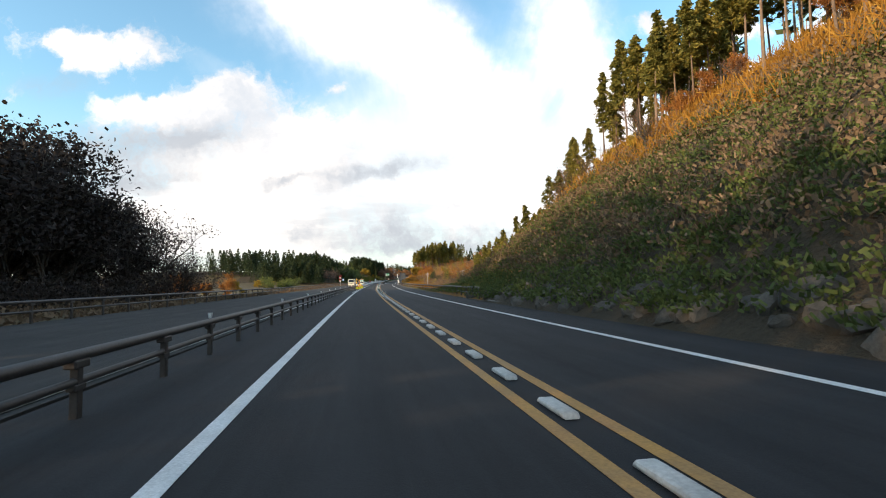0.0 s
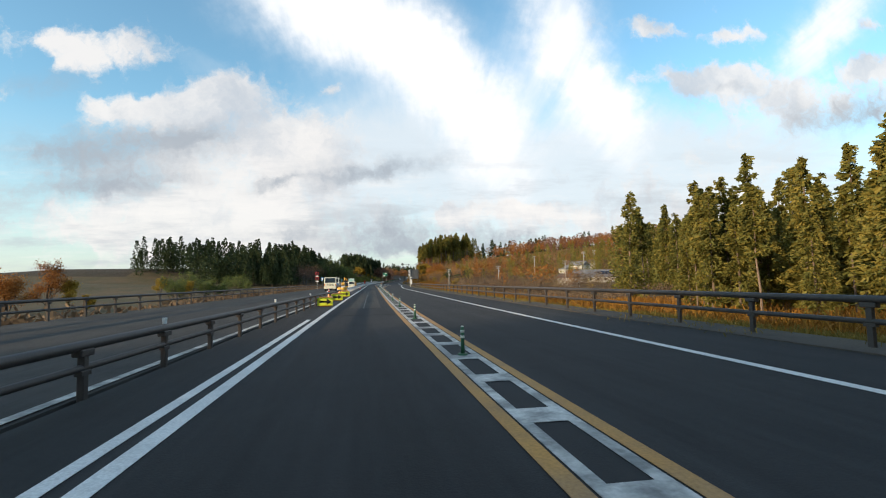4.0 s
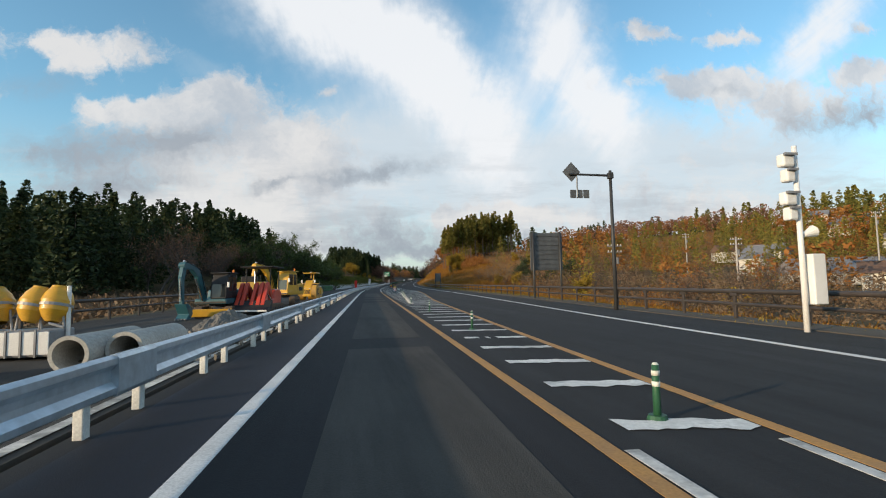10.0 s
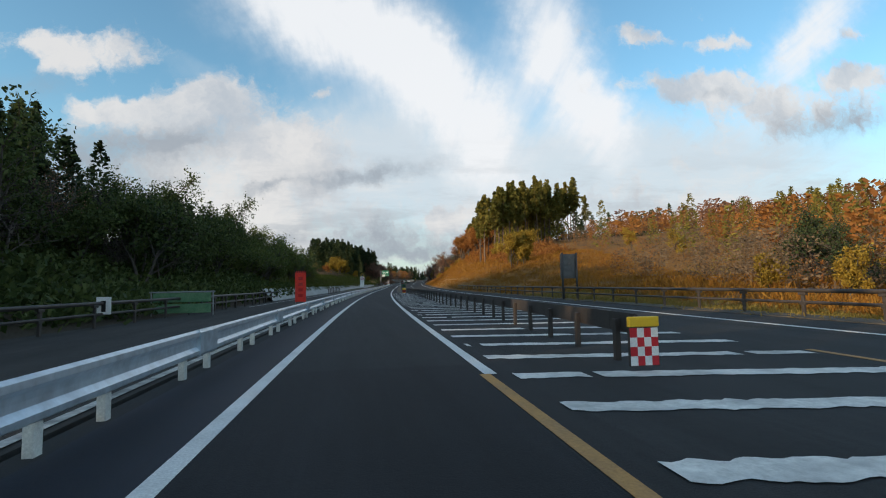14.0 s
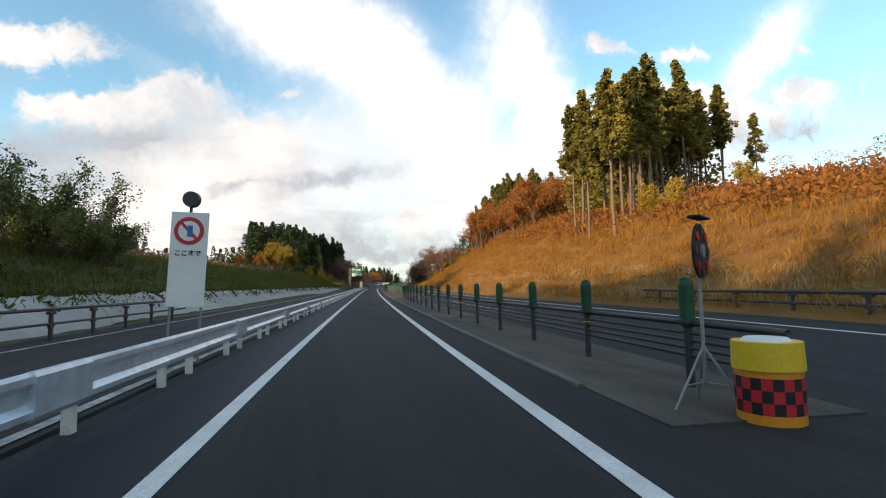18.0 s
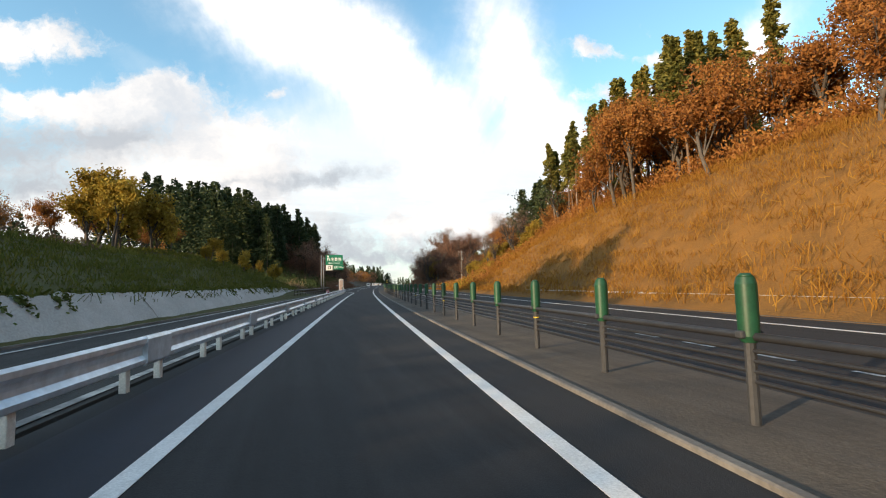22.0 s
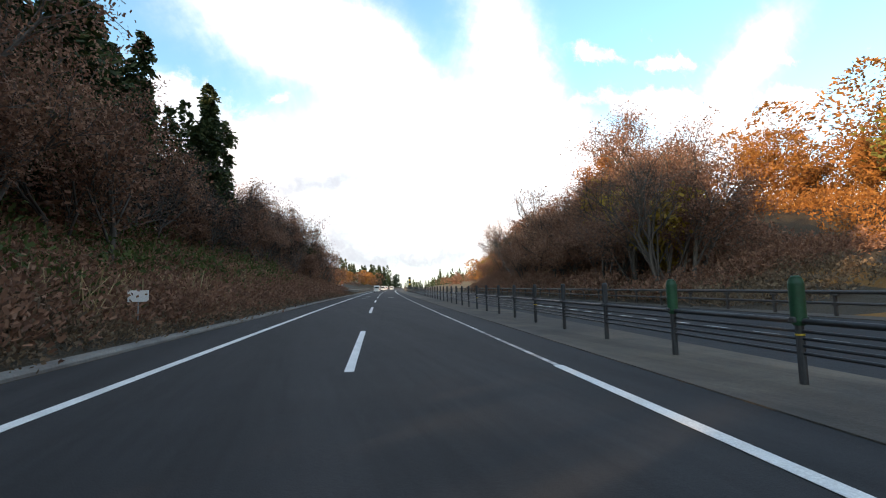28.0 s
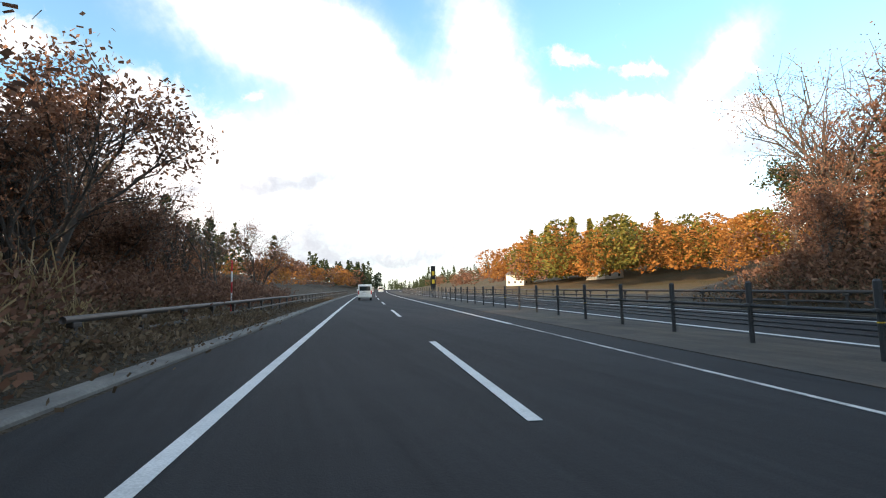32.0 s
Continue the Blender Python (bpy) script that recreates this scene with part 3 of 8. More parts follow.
LEFT_LAND = [
    (-300, (0, -0.2, -0.3, 0, 0.5, 1, 1, 1, 1, 2, 5, 10, 10)),
    (60, (0, -0.2, -0.4, -0.3, 0, 0.5, 0.5, 0, -1, 0, 4, 10, 10)),
    (130, (0, -0.4, -1.2, -2.4, -3, -3, -3, -3, -3, -1, 3, 10, 10)),
    (215, (0, -0.2, -0.6, -1, -1, -1, -1, -1, -1, 0, 4, 10, 10)),
    (280, (0, 0, 0.1, 0.3, 0.6, 1, 1.5, 2, 2, 3, 5, 10, 10)),
    (312, (0, 0.1, 0.4, 1.6, 3.6, 6, 8, 9, 9, 8, 8, 10, 10)),
    (345, (0, 0.2, 0.8, 2.6, 5.0, 7.5, 9, 10, 10, 9, 9, 10, 10)),
    (380, (0, 1.2, 2.0, 3.6, 5.0, 6.6, 7.5, 8, 9, 9, 9, 10, 10)),
    (430, (0, 1.2, 2.0, 3.6, 5.0, 5.8, 6, 6.5, 8, 9, 9, 10, 10)),
    (490, (0, 1.2, 2.0, 3.4, 4.8, 6, 6.5, 7, 8, 9, 9, 10, 10)),
    (518, (0, 1.2, 2.0, 3.9, 5.4, 6.2, 6.6, 7, 9, 10, 10, 10, 10)),
    (531, (0, 1.1, 1.8, 3.8, 5.4, 6.2, 7, 8, 10, 10, 10, 10, 10)),
    (545, (0, 0.3, 0.7, 1.4, 2.2, 3.4, 5.5, 8, 10, 10, 10, 10, 10)),
    (560, (0, 0.1, 0.3, 1, 2, 4, 6.5, 9, 11, 11, 10, 10, 10)),
    (600, (0, 0.3, 1.0, 2.6, 5, 8, 10, 11, 12, 12, 10, 10, 10)),
    (650, (0, 0.6, 1.8, 4.0, 6.5, 8, 9, 9, 9, 9, 9, 10, 10)),
    (690, (0, 0.3, 0.8, 2.0, 3.5, 4.5, 5, 5, 5, 6, 8, 10, 10)),
    (730, (0, -0.1, 0, 0.6, 1, 1.2, 1.5, 2, 3, 5, 8, 10, 10)),
    (900, (0, 0, 0, 0.5, 1, 2, 4, 7, 10, 12, 12, 10, 10)),
    (2000, (0, 0, 0, 0, 0, 0, 2, 6, 12, 14, 14, 12, 10))]


def section(land, knots, s, off):
    for (s0, z0), (s1, z1) in zip(land, land[1:]):
        if s <= s1 or s1 == land[-1][0]:
            w = max(0.0, min(1.0, (s - s0) / (s1 - s0)))
            w = w * w * (3 - 2 * w)
            for k in range(len(knots) - 1):
                if off <= knots[k + 1] or k == len(knots) - 2:
                    u = min(1.0, (off - knots[k]) / (knots[k + 1] - knots[k]))
                    a = z0[k] + (z0[k + 1] - z0[k]) * u
                    b = z1[k] + (z1[k + 1] - z1[k]) * u
                    return a + (b - a) * w
    return 0.0


def land(s, d):
    """The ground's height over the road's level beside it."""
    lo, ro = lerp(LEFT_OUT, s), lerp(RIGHT_OUT, s)
    if lo <= d <= ro:
        return -0.12
    off = d - ro if d > ro else lo - d
    z = section(RIGHT_LAND, R_KNOTS, s, off) if d > ro else section(LEFT_LAND, L_KNOTS, s, off)
    rough = min(1.0, off / 12)
    z += rough * 0.5 * noise.noise((s * 0.13, d * 0.13, 1.0)) + min(1, off / 200) * 7 * noise.noise((s * 0.008, d * 0.008, 4.0))
    return z - 0.06 + 0.04 * min(1, off)


GROUND_D = [-1600, -1000, -600, -400, -260, -180, -130, -95, -75, -60, -50, -42, -36, -31, -27, -24, -21.5, -19, -17, -15, -13.5, -12, -10.5, -9, -7.5, -6, -4, 0, 5, 9, 10, 11, 12, 13.2, 14.5, 16, 17.5, 19, 20.5, 22, 24, 26.5, 29, 32, 35.5, 40, 45, 52, 60, 72, 90, 115, 150, 200, 280, 400, 600, 1000, 1600]
gs = [-390 + 30 * k for k in range(10)] + [-90 + 6 * k for k in range(147)] + [800 + 30 * k for k in range(46)]
gv, gf = [], []
for s in gs:
    gv += [road(s, d, land(s, d)) for d in GROUND_D]
w = len(GROUND_D)
for i in range(len(gs) - 1):
    for k in range(w - 1):
        gf.append((i * w + k, i * w + k + 1, (i + 1) * w + k + 1, (i + 1) * w + k))
ground = link("ground", mesh_of("ground", gv, gf, True), EARTH, None, "dry grass and earth verges with cut slopes beside the road", "structure")
for m in (EARTH_GOLD, EARTH_GREEN, EARTH_DARK):
    ground.data.materials.append(m)
tone = []
for i in range(len(gs) - 1):
    for k in range(w - 1):
        s, d = gs[i] + 3, GROUND_D[k]
        if abs(d) > 25:
            s, d = s + 22 * noise.noise((s * 0.03, d * 0.03, 2.0)), d + 9 * noise.noise((s * 0.05, d * 0.05, 6.0))
        tone.append(2 if d > 8 and 70 <= s < 345 and d < 20 else 1 if d > 8 and (345 <= s < 600 or 36 <= s < 345 and d < 45) else 2 if d < -2 and 350 <= s < 540 else 3 if d > 8 and (s < 70 or 600 <= s < 712) or d < -2 and (296 <= s < 350 or s >= 520) else 0)
ground.data.polygons.foreach_set("material_index", tone)
horizon = link("ground", mesh_of("horizon", [(-4500, -4500, -6), (4500, -4500, -6), (4500, 4500, -6), (-4500, 4500, -6)], [(0, 1, 2, 3)]), EARTH, None, "flat dry land reaching to the horizon", "structure")

# ---- carriageways ----
band("road", -120, 1500, [(-120, -2.6), (30, -2.4), (75, -1.7), (150, -1.5), (540, -1.6), (552, -1.6)] + [(575, -5.5), (1500, -5.5)], RIGHT_OUT, 0.0, ASPHALT, 0.3, None, "dark grey asphalt carriageway with worn wheel tracks", cuts=6)
band("road", -120, 552, LEFT_OUT, [(-120, -2.75), (30, -2.55), (75, -1.85), (150, -1.65), (552, -1.75)], -0.01, ASPHALT_OLD, 0.3, None, "closed grey asphalt carriageway under repair", cuts=3)
# dark sky-tinted fresh strip along the steel rail, pale worn strip in the lane
band("road", 106, 300, -0.1, 3.3, 0.004, ASPHALT_DARK, 0.003, None, "darker asphalt of the driving lane", cuts=3)
band("road", 150, 548, -1.25, -0.1, 0.004, ASPHALT_NEW_BLUE, 0.003, None, "fresh black asphalt strip beside the rail, tinted with sky blue")
for s0, s1 in ((112, 170), (170.5, 174.8), (180.5, 182), (193, 195.8), (196.1, 202.5), (206.3, 219.3), (221.3, 246.9), (249.9, 252.5), (256.8, 259.4), (263.4, 281), (283, 287)):
    band("road", s0, s1, 0.95, 2.75, 0.008, ASPHALT_WORN, 0.003, None, "paler worn asphalt patch in the driving lane")
band("road", 148, 160, 1.72, 1.76, 0.012, TAR, 0.003, None, "black tar joint along the lane")
band("road", 112, 148, 1.74, 1.79, 0.012, TAR, 0.003, None, "black tar joint along the lane")
for s in (121, 139, 157, 188.5, 211, 236, 271):
    band("road", s, s + 0.05, 0.97, 2.73, 0.012, TAR, 0.003, None, "black tar crack across the lane")

# ---- lines ----
LEFT_LINE = [(-120, 0), (547, 0)] + [(547 + 1.4 * k, -3.5 * (1 - math.cos(math.pi * k / 20)) / 2) for k in range(1, 21)] + [(1500, -3.5)]


def painted(name, s0, s1, centre, width, mat, label, step=5.0):
    lo = [(s, v - width / 2) for s, v in centre] if isinstance(centre, list) else centre - width / 2
    hi = [(s, v + width / 2) for s, v in centre] if isinstance(centre, list) else centre + width / 2
    return band(name, s0, s1, lo, hi, 0.010, mat, 0.004, None, label, step=step)


painted("white_line", -120, 900, LEFT_LINE, 0.2, WHITE_LINE, "solid white painted edge line", 1.4)
painted("white_line", 77, 104, -0.34, 0.16, WHITE_LINE, "second white painted line beside the edge line")
painted("yellow_line", -120, 299, [(-120, 3.3), (40, 3.34), (70, 3.42), (299, 3.42)], 0.17, YELLOW_LINE, "worn ochre painted centre line")
INNER2 = [(-120, 3.88), (0, 3.90), (77, 4.25), (135, 4.45), (195, 4.7), (223, 5.6), (248, 6.7), (277, 9.0), (300, 10.3)]
painted("yellow_line", -120, 300, INNER2, 0.17, YELLOW_LINE, "worn ochre painted centre line")
painted("white_line", 299, 552, 3.52, 0.2, WHITE_LINE, "solid white painted edge line beside the median")
MEDIAN_LINE = [(552, 3.55), (600, 3.75), (900, 3.75)]
painted("white_line", 552, 591, MEDIAN_LINE, 0.18, WHITE_LINE, "white painted edge line beside the median")
painted("white_line", 591, 684, MEDIAN_LINE, 0.10, WHITE_WORN, "faded white painted edge line beside the median")
painted("white_line", 684, 900, MEDIAN_LINE, 0.18, WHITE_LINE, "white painted edge line beside the median")
painted("white_line", -120, 900, OUTER, 0.2, WHITE_LINE, "solid white painted edge line of the opposite lane")
painted("white_line", 640, 900, [(560, 7.6), (640, 9.2), (900, 9.2)], 0.22, WHITE_LINE, "white painted inner line of the opposite lanes")
for k in range(108):
    s = 398.5 + 2.02 * k
    if s < 552:
        painted("lane_dash", s, s + 1.0, [(398, 9.2), (560, 9.6)], 0.3, WHITE_WORN, "white painted block dash of the opposite lanes")
    else:
        painted("lane_dash", s, s + 1.0, [(552, 9.8), (600, 11.2), (640, 11.8)], 0.3, WHITE_WORN, "white painted block dash of the opposite lanes")
for k in range(14):
    s = 571.3 + 19.9 * k
    painted("lane_dash", s, s + 8, 0.03, 0.17, WHITE_LINE, "white painted lane dash")
# double white ladder between the ochre lines
painted("white_line", 52, 212, 3.60, 0.13, WHITE_WORN, "worn white painted line between the ochre lines")
painted("white_line", 52, 212, [(s, v - 0.18) for s, v in INNER2], 0.13, WHITE_WORN, "worn white painted line between the ochre lines")
for k in range(80):
    s = 44 + 2.1 * k
    if s < 211:
        band("ladder_bar", s, s + 0.55, 3.54, [(a, v - 0.13) for a, v in INNER2], 0.012, WHITE_WORN, 0.004, None, "worn white painted cross bar")


def slanted(name, s, d0, d1, width, mat, label):
    """A zebra stripe of worn paint: ragged edges, worn-through gaps."""
    v, f = [], []
    n = max(2, int((d1 - d0) / 0.09))
    prev = None
    for i in range(n + 1):
        d = d0 + (d1 - d0) * i / n
        at = s - 0.17 * (d - 4)
        lo = at + 0.09 * noise.noise((d * 6, s, 1.0))
        hi = at + width + 0.09 * noise.noise((d * 6, s, 9.0))
        gone = 0.75 * noise.noise((d * 1.6, s * 0.9, 3.0)) + 0.6 * noise.noise((d * 4.5, s * 2, 5.0)) > (0.62 if s < 300 else 0.42)
        if gone:
            prev = None
            continue
        k = len(v)
        v += [road(lo, d, 0.012), road(hi, d, 0.012)]
        if prev is not None:
            f.append((prev, k, k + 1, prev + 1))
        prev = k
    if not f:
        return None
    return link(name, mesh_of(name, v, f), mat, None, label, "structure")


for k in range(86):
    s = 212.5 + 2.0 * k
    right = lerp(INNER2, s) - 0.12 if s < 300 else lerp([(300, 10), (345, 9), (380, 7.2)], s)
    if s < 375:
        slanted("zebra_stripe", s, 3.85 if s < 376 else 4.2, right, 0.34 if s < 240 else 0.44, ZEBRA_SUNLIT, "worn white painted zebra stripe")
# faded arrows of the two lanes
for s, d, wide in ((650.1, -1.65, 1.0), (651.1, 1.85, 0.9), (663.4, -1.7, 0.7)):
    for i, a in enumerate((-0.32, -0.11, 0.11, 0.32)):
        for j in range(5):
            if (i * 5 + j * 3) % 4 and not (i in (0, 3) and j == 0):
                jog = 0.12 * noise.noise((i * 3.1, j * 2.3, s))
                at, x = s + j * 0.46 + jog, d + wide * (a + jog * 0.3)
                band("road_marking", at, at + 0.2 + 0.12 * ((i + j) % 2), x - 0.07, x + 0.06 + 0.04 * (j % 2), 0.010, WHITE_WORN, 0.004, None, "faded white painted road marking")
# kerbs and median strips
sweep("kerb", -120, 34, [(-120, 9.9), (34, 10.2)], [(0, -0.1), (0.35, -0.1), (0.35, 0.14), (0.05, 0.14), (0, 0.08)], KERB, None, "low grey concrete gutter kerb at the foot of the slope", "structure")
sweep("kerb", 575, 900, [(575, -5.6), (900, -5.6)], [(0, -0.1), (-0.4, -0.1), (-0.4, 0.1), (-0.05, 0.1), (0, 0.05)], KERB, None, "low grey concrete gutter kerb at the foot of the slope", "structure")
band("median", 379, 900, [(379, 4.6), (545, 4.65), (560, 4.7), (600, 5.0), (900, 5.1)], [(379, 6.9), (560, 7.1), (640, 8.6), (900, 8.6)], 0.018, SAND, 0.12, None, "sandy raised median strip", cuts=3)
band("verge", 34, 900, [(s, v - 0.1) for s, v in RIGHT_OUT], [(s, v + 1.4) for s, v in RIGHT_OUT], 0.03, SHOULDER, 0.2, None, "gravel verge beside the opposite lane")

# ---- plants ----
RNG = np.random.default_rng(7)


def tufts(centres, out, length, width, rng, droop=0.2):
    """Leaf sprays: one tapering quad at each centre, pointing along out with some scatter."""
    n = len(centres)
    d = out + rng.normal(0, 0.45, (n, 3))
    d[:, 2] -= droop
    d /= np.linalg.norm(d, axis=1, keepdims=True) + 1e-9
    side = np.cross(d, rng.normal(0, 1, (n, 3)))
    side /= np.linalg.norm(side, axis=1, keepdims=True) + 1e-9
    ln = (length * rng.uniform(0.6, 1.4, n))[:, None]
    wd = (width * rng.uniform(0.6, 1.4, n))[:, None]
    a, b = centres - d * ln * 0.5, centres + d * ln * 0.5
    return np.stack([a - side * wd * 0.25, a + side * wd * 0.35, b + side * wd * 0.2, b - side * wd * 0.5], axis=1)


def bent_trunk(bm, h, r, rng, lean=0.02, n=7, levels=5):
    pts = [Vector((0, 0, -0.4))]
    for k in range(1, levels + 1):
        pts.append(Vector((rng.normal(0, lean) * h, rng.normal(0, lean) * h, h * k / levels)))
    for k in range(levels):
        rod(bm, pts[k], pts[k + 1], r * (1 - k / levels) + 0.03, r * (1 - (k + 1) / levels) + 0.03, n, False)
    return pts


def cedar(h, bare, radius, boughs, per, leaf, seed, label, ragged=0.35, name="cedar_tree"):
    """A tall conifer: straight trunk, dead stubs below, drooping boughs of small sprays with gaps between them."""
    rng = np.random.default_rng(seed)
    tree = thing(name, label, "tree", "conifers along the road")
    bm = bmesh.new()
    bent_trunk(bm, h * 0.97, (0.0075 if bare > 0.3 else 0.010) * h + 0.03, rng, 0.005, 6, 4)
    for k in range(9):
        z, a = h * rng.uniform(0.12, bare + 0.12), rng.uniform(0, 6.28)
        rod(bm, (0, 0, z), (math.cos(a) * 0.9, math.sin(a) * 0.9, z + 0.15), 0.03, 0.01, 4, False)
    part("trunk", bm, BARK_CEDAR, tree, smooth=True)
    phase = rng.uniform(0, 6.28, 2)
    centres, outs = [], []
    for k in range(boughs):
        t = min(1.0, (k + rng.uniform(0, 1)) / boughs) ** 0.9
        a = k * 2.4 + rng.normal(0, 0.5)
        prof = 0.45 + 2.6 * t if t < 0.2 else 1.05 * (1.02 - t) ** 0.62 + 0.04
        ln = radius * prof * (1 + ragged * rng.normal(0, 0.8)) * (0.85 + 0.25 * math.sin(a + phase[0] + 5 * t))
        ln = max(0.25, ln)
        n = max(8, int(per * min(1.5, 0.45 + ln / radius)))
        u = np.sqrt(rng.uniform(0.02, 1, n))
        swing = a + rng.normal(0, 0.22, n)
        c = np.stack([np.cos(swing) * ln * u, np.sin(swing) * ln * u, h * (bare + (1 - bare) * t) + ln * (0.30 * u - 0.55 * u * u)], axis=1)
        c += rng.normal(0, 1, (n, 3)) * (0.10, 0.10, 0.07 * ln + 0.10)
        centres.append(c)
        outs.append(np.stack([np.cos(swing), np.sin(swing), np.full(n, 0.15)], axis=1))
    size = 0.021 * h
    me = cards("crown", tufts(np.concatenate(centres), np.concatenate(outs), size * 1.3, size * 0.72, rng, 0.35))
    link("crown", me, leaf, tree)
    return tree


def broadleaf(h, leaves, leaf, seed, label, spread=0.42, size=0.32, bark=None, stems=1, name="broadleaf_tree"):
    """A spreading tree: forked limbs and twigs, loose leaves round the twig ends."""
    rng = np.random.default_rng(seed)
    tree = thing(name, label, "tree", "broadleaf trees along the road")
    bm = bmesh.new()
    ends = []

    def grow(p, d, length, r, level):
        q = p + d * length * 0.5 + Vector(rng.normal(0, 0.06, 3)) * length
        e = q + d * length * 0.5 + Vector(rng.normal(0, 0.08, 3)) * length
        n = 6 if level == 0 else 4 if level == 1 else 3
        rod(bm, p, q, r, r * 0.8, n, False)
        rod(bm, q, e, r * 0.8, r * 0.6, n, False)
        if level >= 2:
            ends.append((q, length))
        if level == 3:
            ends.append((e, length))
            return
        for k in range(5 if level == 0 else 4 if level == 1 else 3):
            turn_dir = Vector(rng.normal(0, 1, 3))
            nd = (d + turn_dir.normalized() * (0.55 + 0.25 * level) * (spread / 0.42) + Vector((0, 0, 0.18))).normalized()
            start = p + (e - p) * rng.uniform(0.22 if level == 0 else 0.4, 1.0)
            grow(start, nd, length * rng.uniform(0.55, 0.75), r * 0.5, level + 1)

    for k in range(stems):
        tilt = Vector((rng.normal(0, 0.12 * stems), rng.normal(0, 0.12 * stems), 1)).normalized()
        grow(Vector((rng.normal(0, 0.25) * (stems - 1), rng.normal(0, 0.25) * (stems - 1), -0.3)), tilt, h * 0.42, 0.016 * h / math.sqrt(stems) + 0.02, 0)
    part("trunk", bm, bark or BARK_GREY, tree, smooth=True)
    if leaves:
        pick = rng.integers(0, len(ends), leaves)
        c = np.array([ends[i][0] for i in pick]) + rng.normal(0, 1, (leaves, 3)) * np.array([ends[i][1] for i in pick])[:, None] * 0.26
        c[:, 2] = np.maximum(c[:, 2], 0.3)
        out = rng.normal(0, 1, (leaves, 3))
        link("crown", cards("crown", tufts(c, out, size * 1.2, size, rng, 0.1)), leaf, tree)
    return tree


SEEDS = {}


def plant(kind, make, s, d, scale=1.0, tall=1.0, sink=0.15):
    """Set a tree of a kind on the ground; the first of each form is built, the rest are copies."""
    rng = RNG
    forms = SEEDS.setdefault(kind, [None] * make[0])
    i = int(rng.integers(0, make[0]))
    p = road(s, d, land(s, d) - sink)
    m = pose(p.x, p.y, p.z, rng.normal(0, 1.2), rng.normal(0, 1.2), rng.uniform(0, 360)) @ Matrix.Diagonal((scale, scale, scale * tall, 1))
    if forms[i] is None:
        forms[i] = make[1](i)
        forms[i].matrix_basis = m
        return forms[i]
    src = forms[i]
    ob = copy_thing(src, Matrix.Identity(4))
    ob.matrix_basis = m
    return ob


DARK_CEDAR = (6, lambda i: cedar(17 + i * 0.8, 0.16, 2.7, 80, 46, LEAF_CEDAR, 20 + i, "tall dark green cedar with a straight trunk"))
# lit copy of the cedar, sunlight held in its leaf colour
LIT_CEDAR = (7, lambda i: cedar(17 + i * 0.7, 0.44 + 0.02 * (i % 4), 1.9, 52, 46, LEAF_SUNLIT, 40 + i, "tall sunlit cedar with a pale bare lower trunk", 0.45, "tall_cedar"))
SPIRE = (5, lambda i: cedar(13 + i, 0.05, 2.3, 70, 44, LEAF_SUNLIT, 60 + i, "dense yellow-green cypress with branches down to the ground", 0.3, "cypress_tree"))
ORANGE = (5, lambda i: broadleaf(9 + i, 4600, LEAF_ORANGE, 80 + i, "broadleaf tree in full orange autumn foliage", size=0.17, name="maple_tree"))
RUST = (5, lambda i: broadleaf(7.5 + i, 6500, LEAF_RUST, 100 + i, "shaded broadleaf tree with rust-brown autumn leaves", size=0.105, stems=2, name="oak_tree"))
GOLD = (3, lambda i: broadleaf(6 + i, 2800, LEAF_GOLD, 120 + i, "small broadleaf tree with golden yellow leaves", size=0.18))
GREEN = (4, lambda i: broadleaf(8 + i, 3200, LEAF_GREEN, 140 + i, "bushy evergreen tree with dark green leaves", size=0.19, stems=2, name="evergreen_tree"))
BAMBOO = (3, lambda i: broadleaf(6 + i, 3000, LEAF_BAMBOO, 160 + i, "feathery light green thicket of bamboo", 0.25, 0.16, stems=5, name="bamboo_clump"))
SPARSE = (5, lambda i: broadleaf(9 + i, 1900, LEAF_RUST, 180 + i, "thin half-bare tree with a few brown leaves", size=0.08, stems=2, name="bare_tree"))
FIR = (2, lambda i: cedar(20 + i, 0.08, 3.6, 80, 44, LEAF_CEDAR, 230 + i, "dense dark green fir with spreading boughs"))
# trees standing in shade, their darkness carried by the leaf colour
DUSK = (4, lambda i: broadleaf(9 + i * 0.6, 4600, LEAF_SHADED, 260 + i, "tree with dense foliage coloured dark as if shaded", size=0.15, stems=3))
DUSK_AIRY = (3, lambda i: broadleaf(9.5 + i * 0.6, 2200, LEAF_SHADED, 280 + i, "tall airy tree with leaf clusters coloured dark for shade", size=0.13, stems=4, spread=0.5))
PINE = (3, lambda i: broadleaf(11 + i, 1300, LEAF_CEDAR, 200 + i, "tall thin pine with loose dark needle clumps", 0.5, 0.22, name="pine_tree"))


def stand(kind, make, s0, s1, d0, d1, count, lo=0.85, hi=1.15, tall=1.0):
    for k in range(count):
        s, d = RNG.uniform(s0, s1), RNG.uniform(d0, d1)
        plant(kind, make, s, d, RNG.uniform(lo, hi), tall)


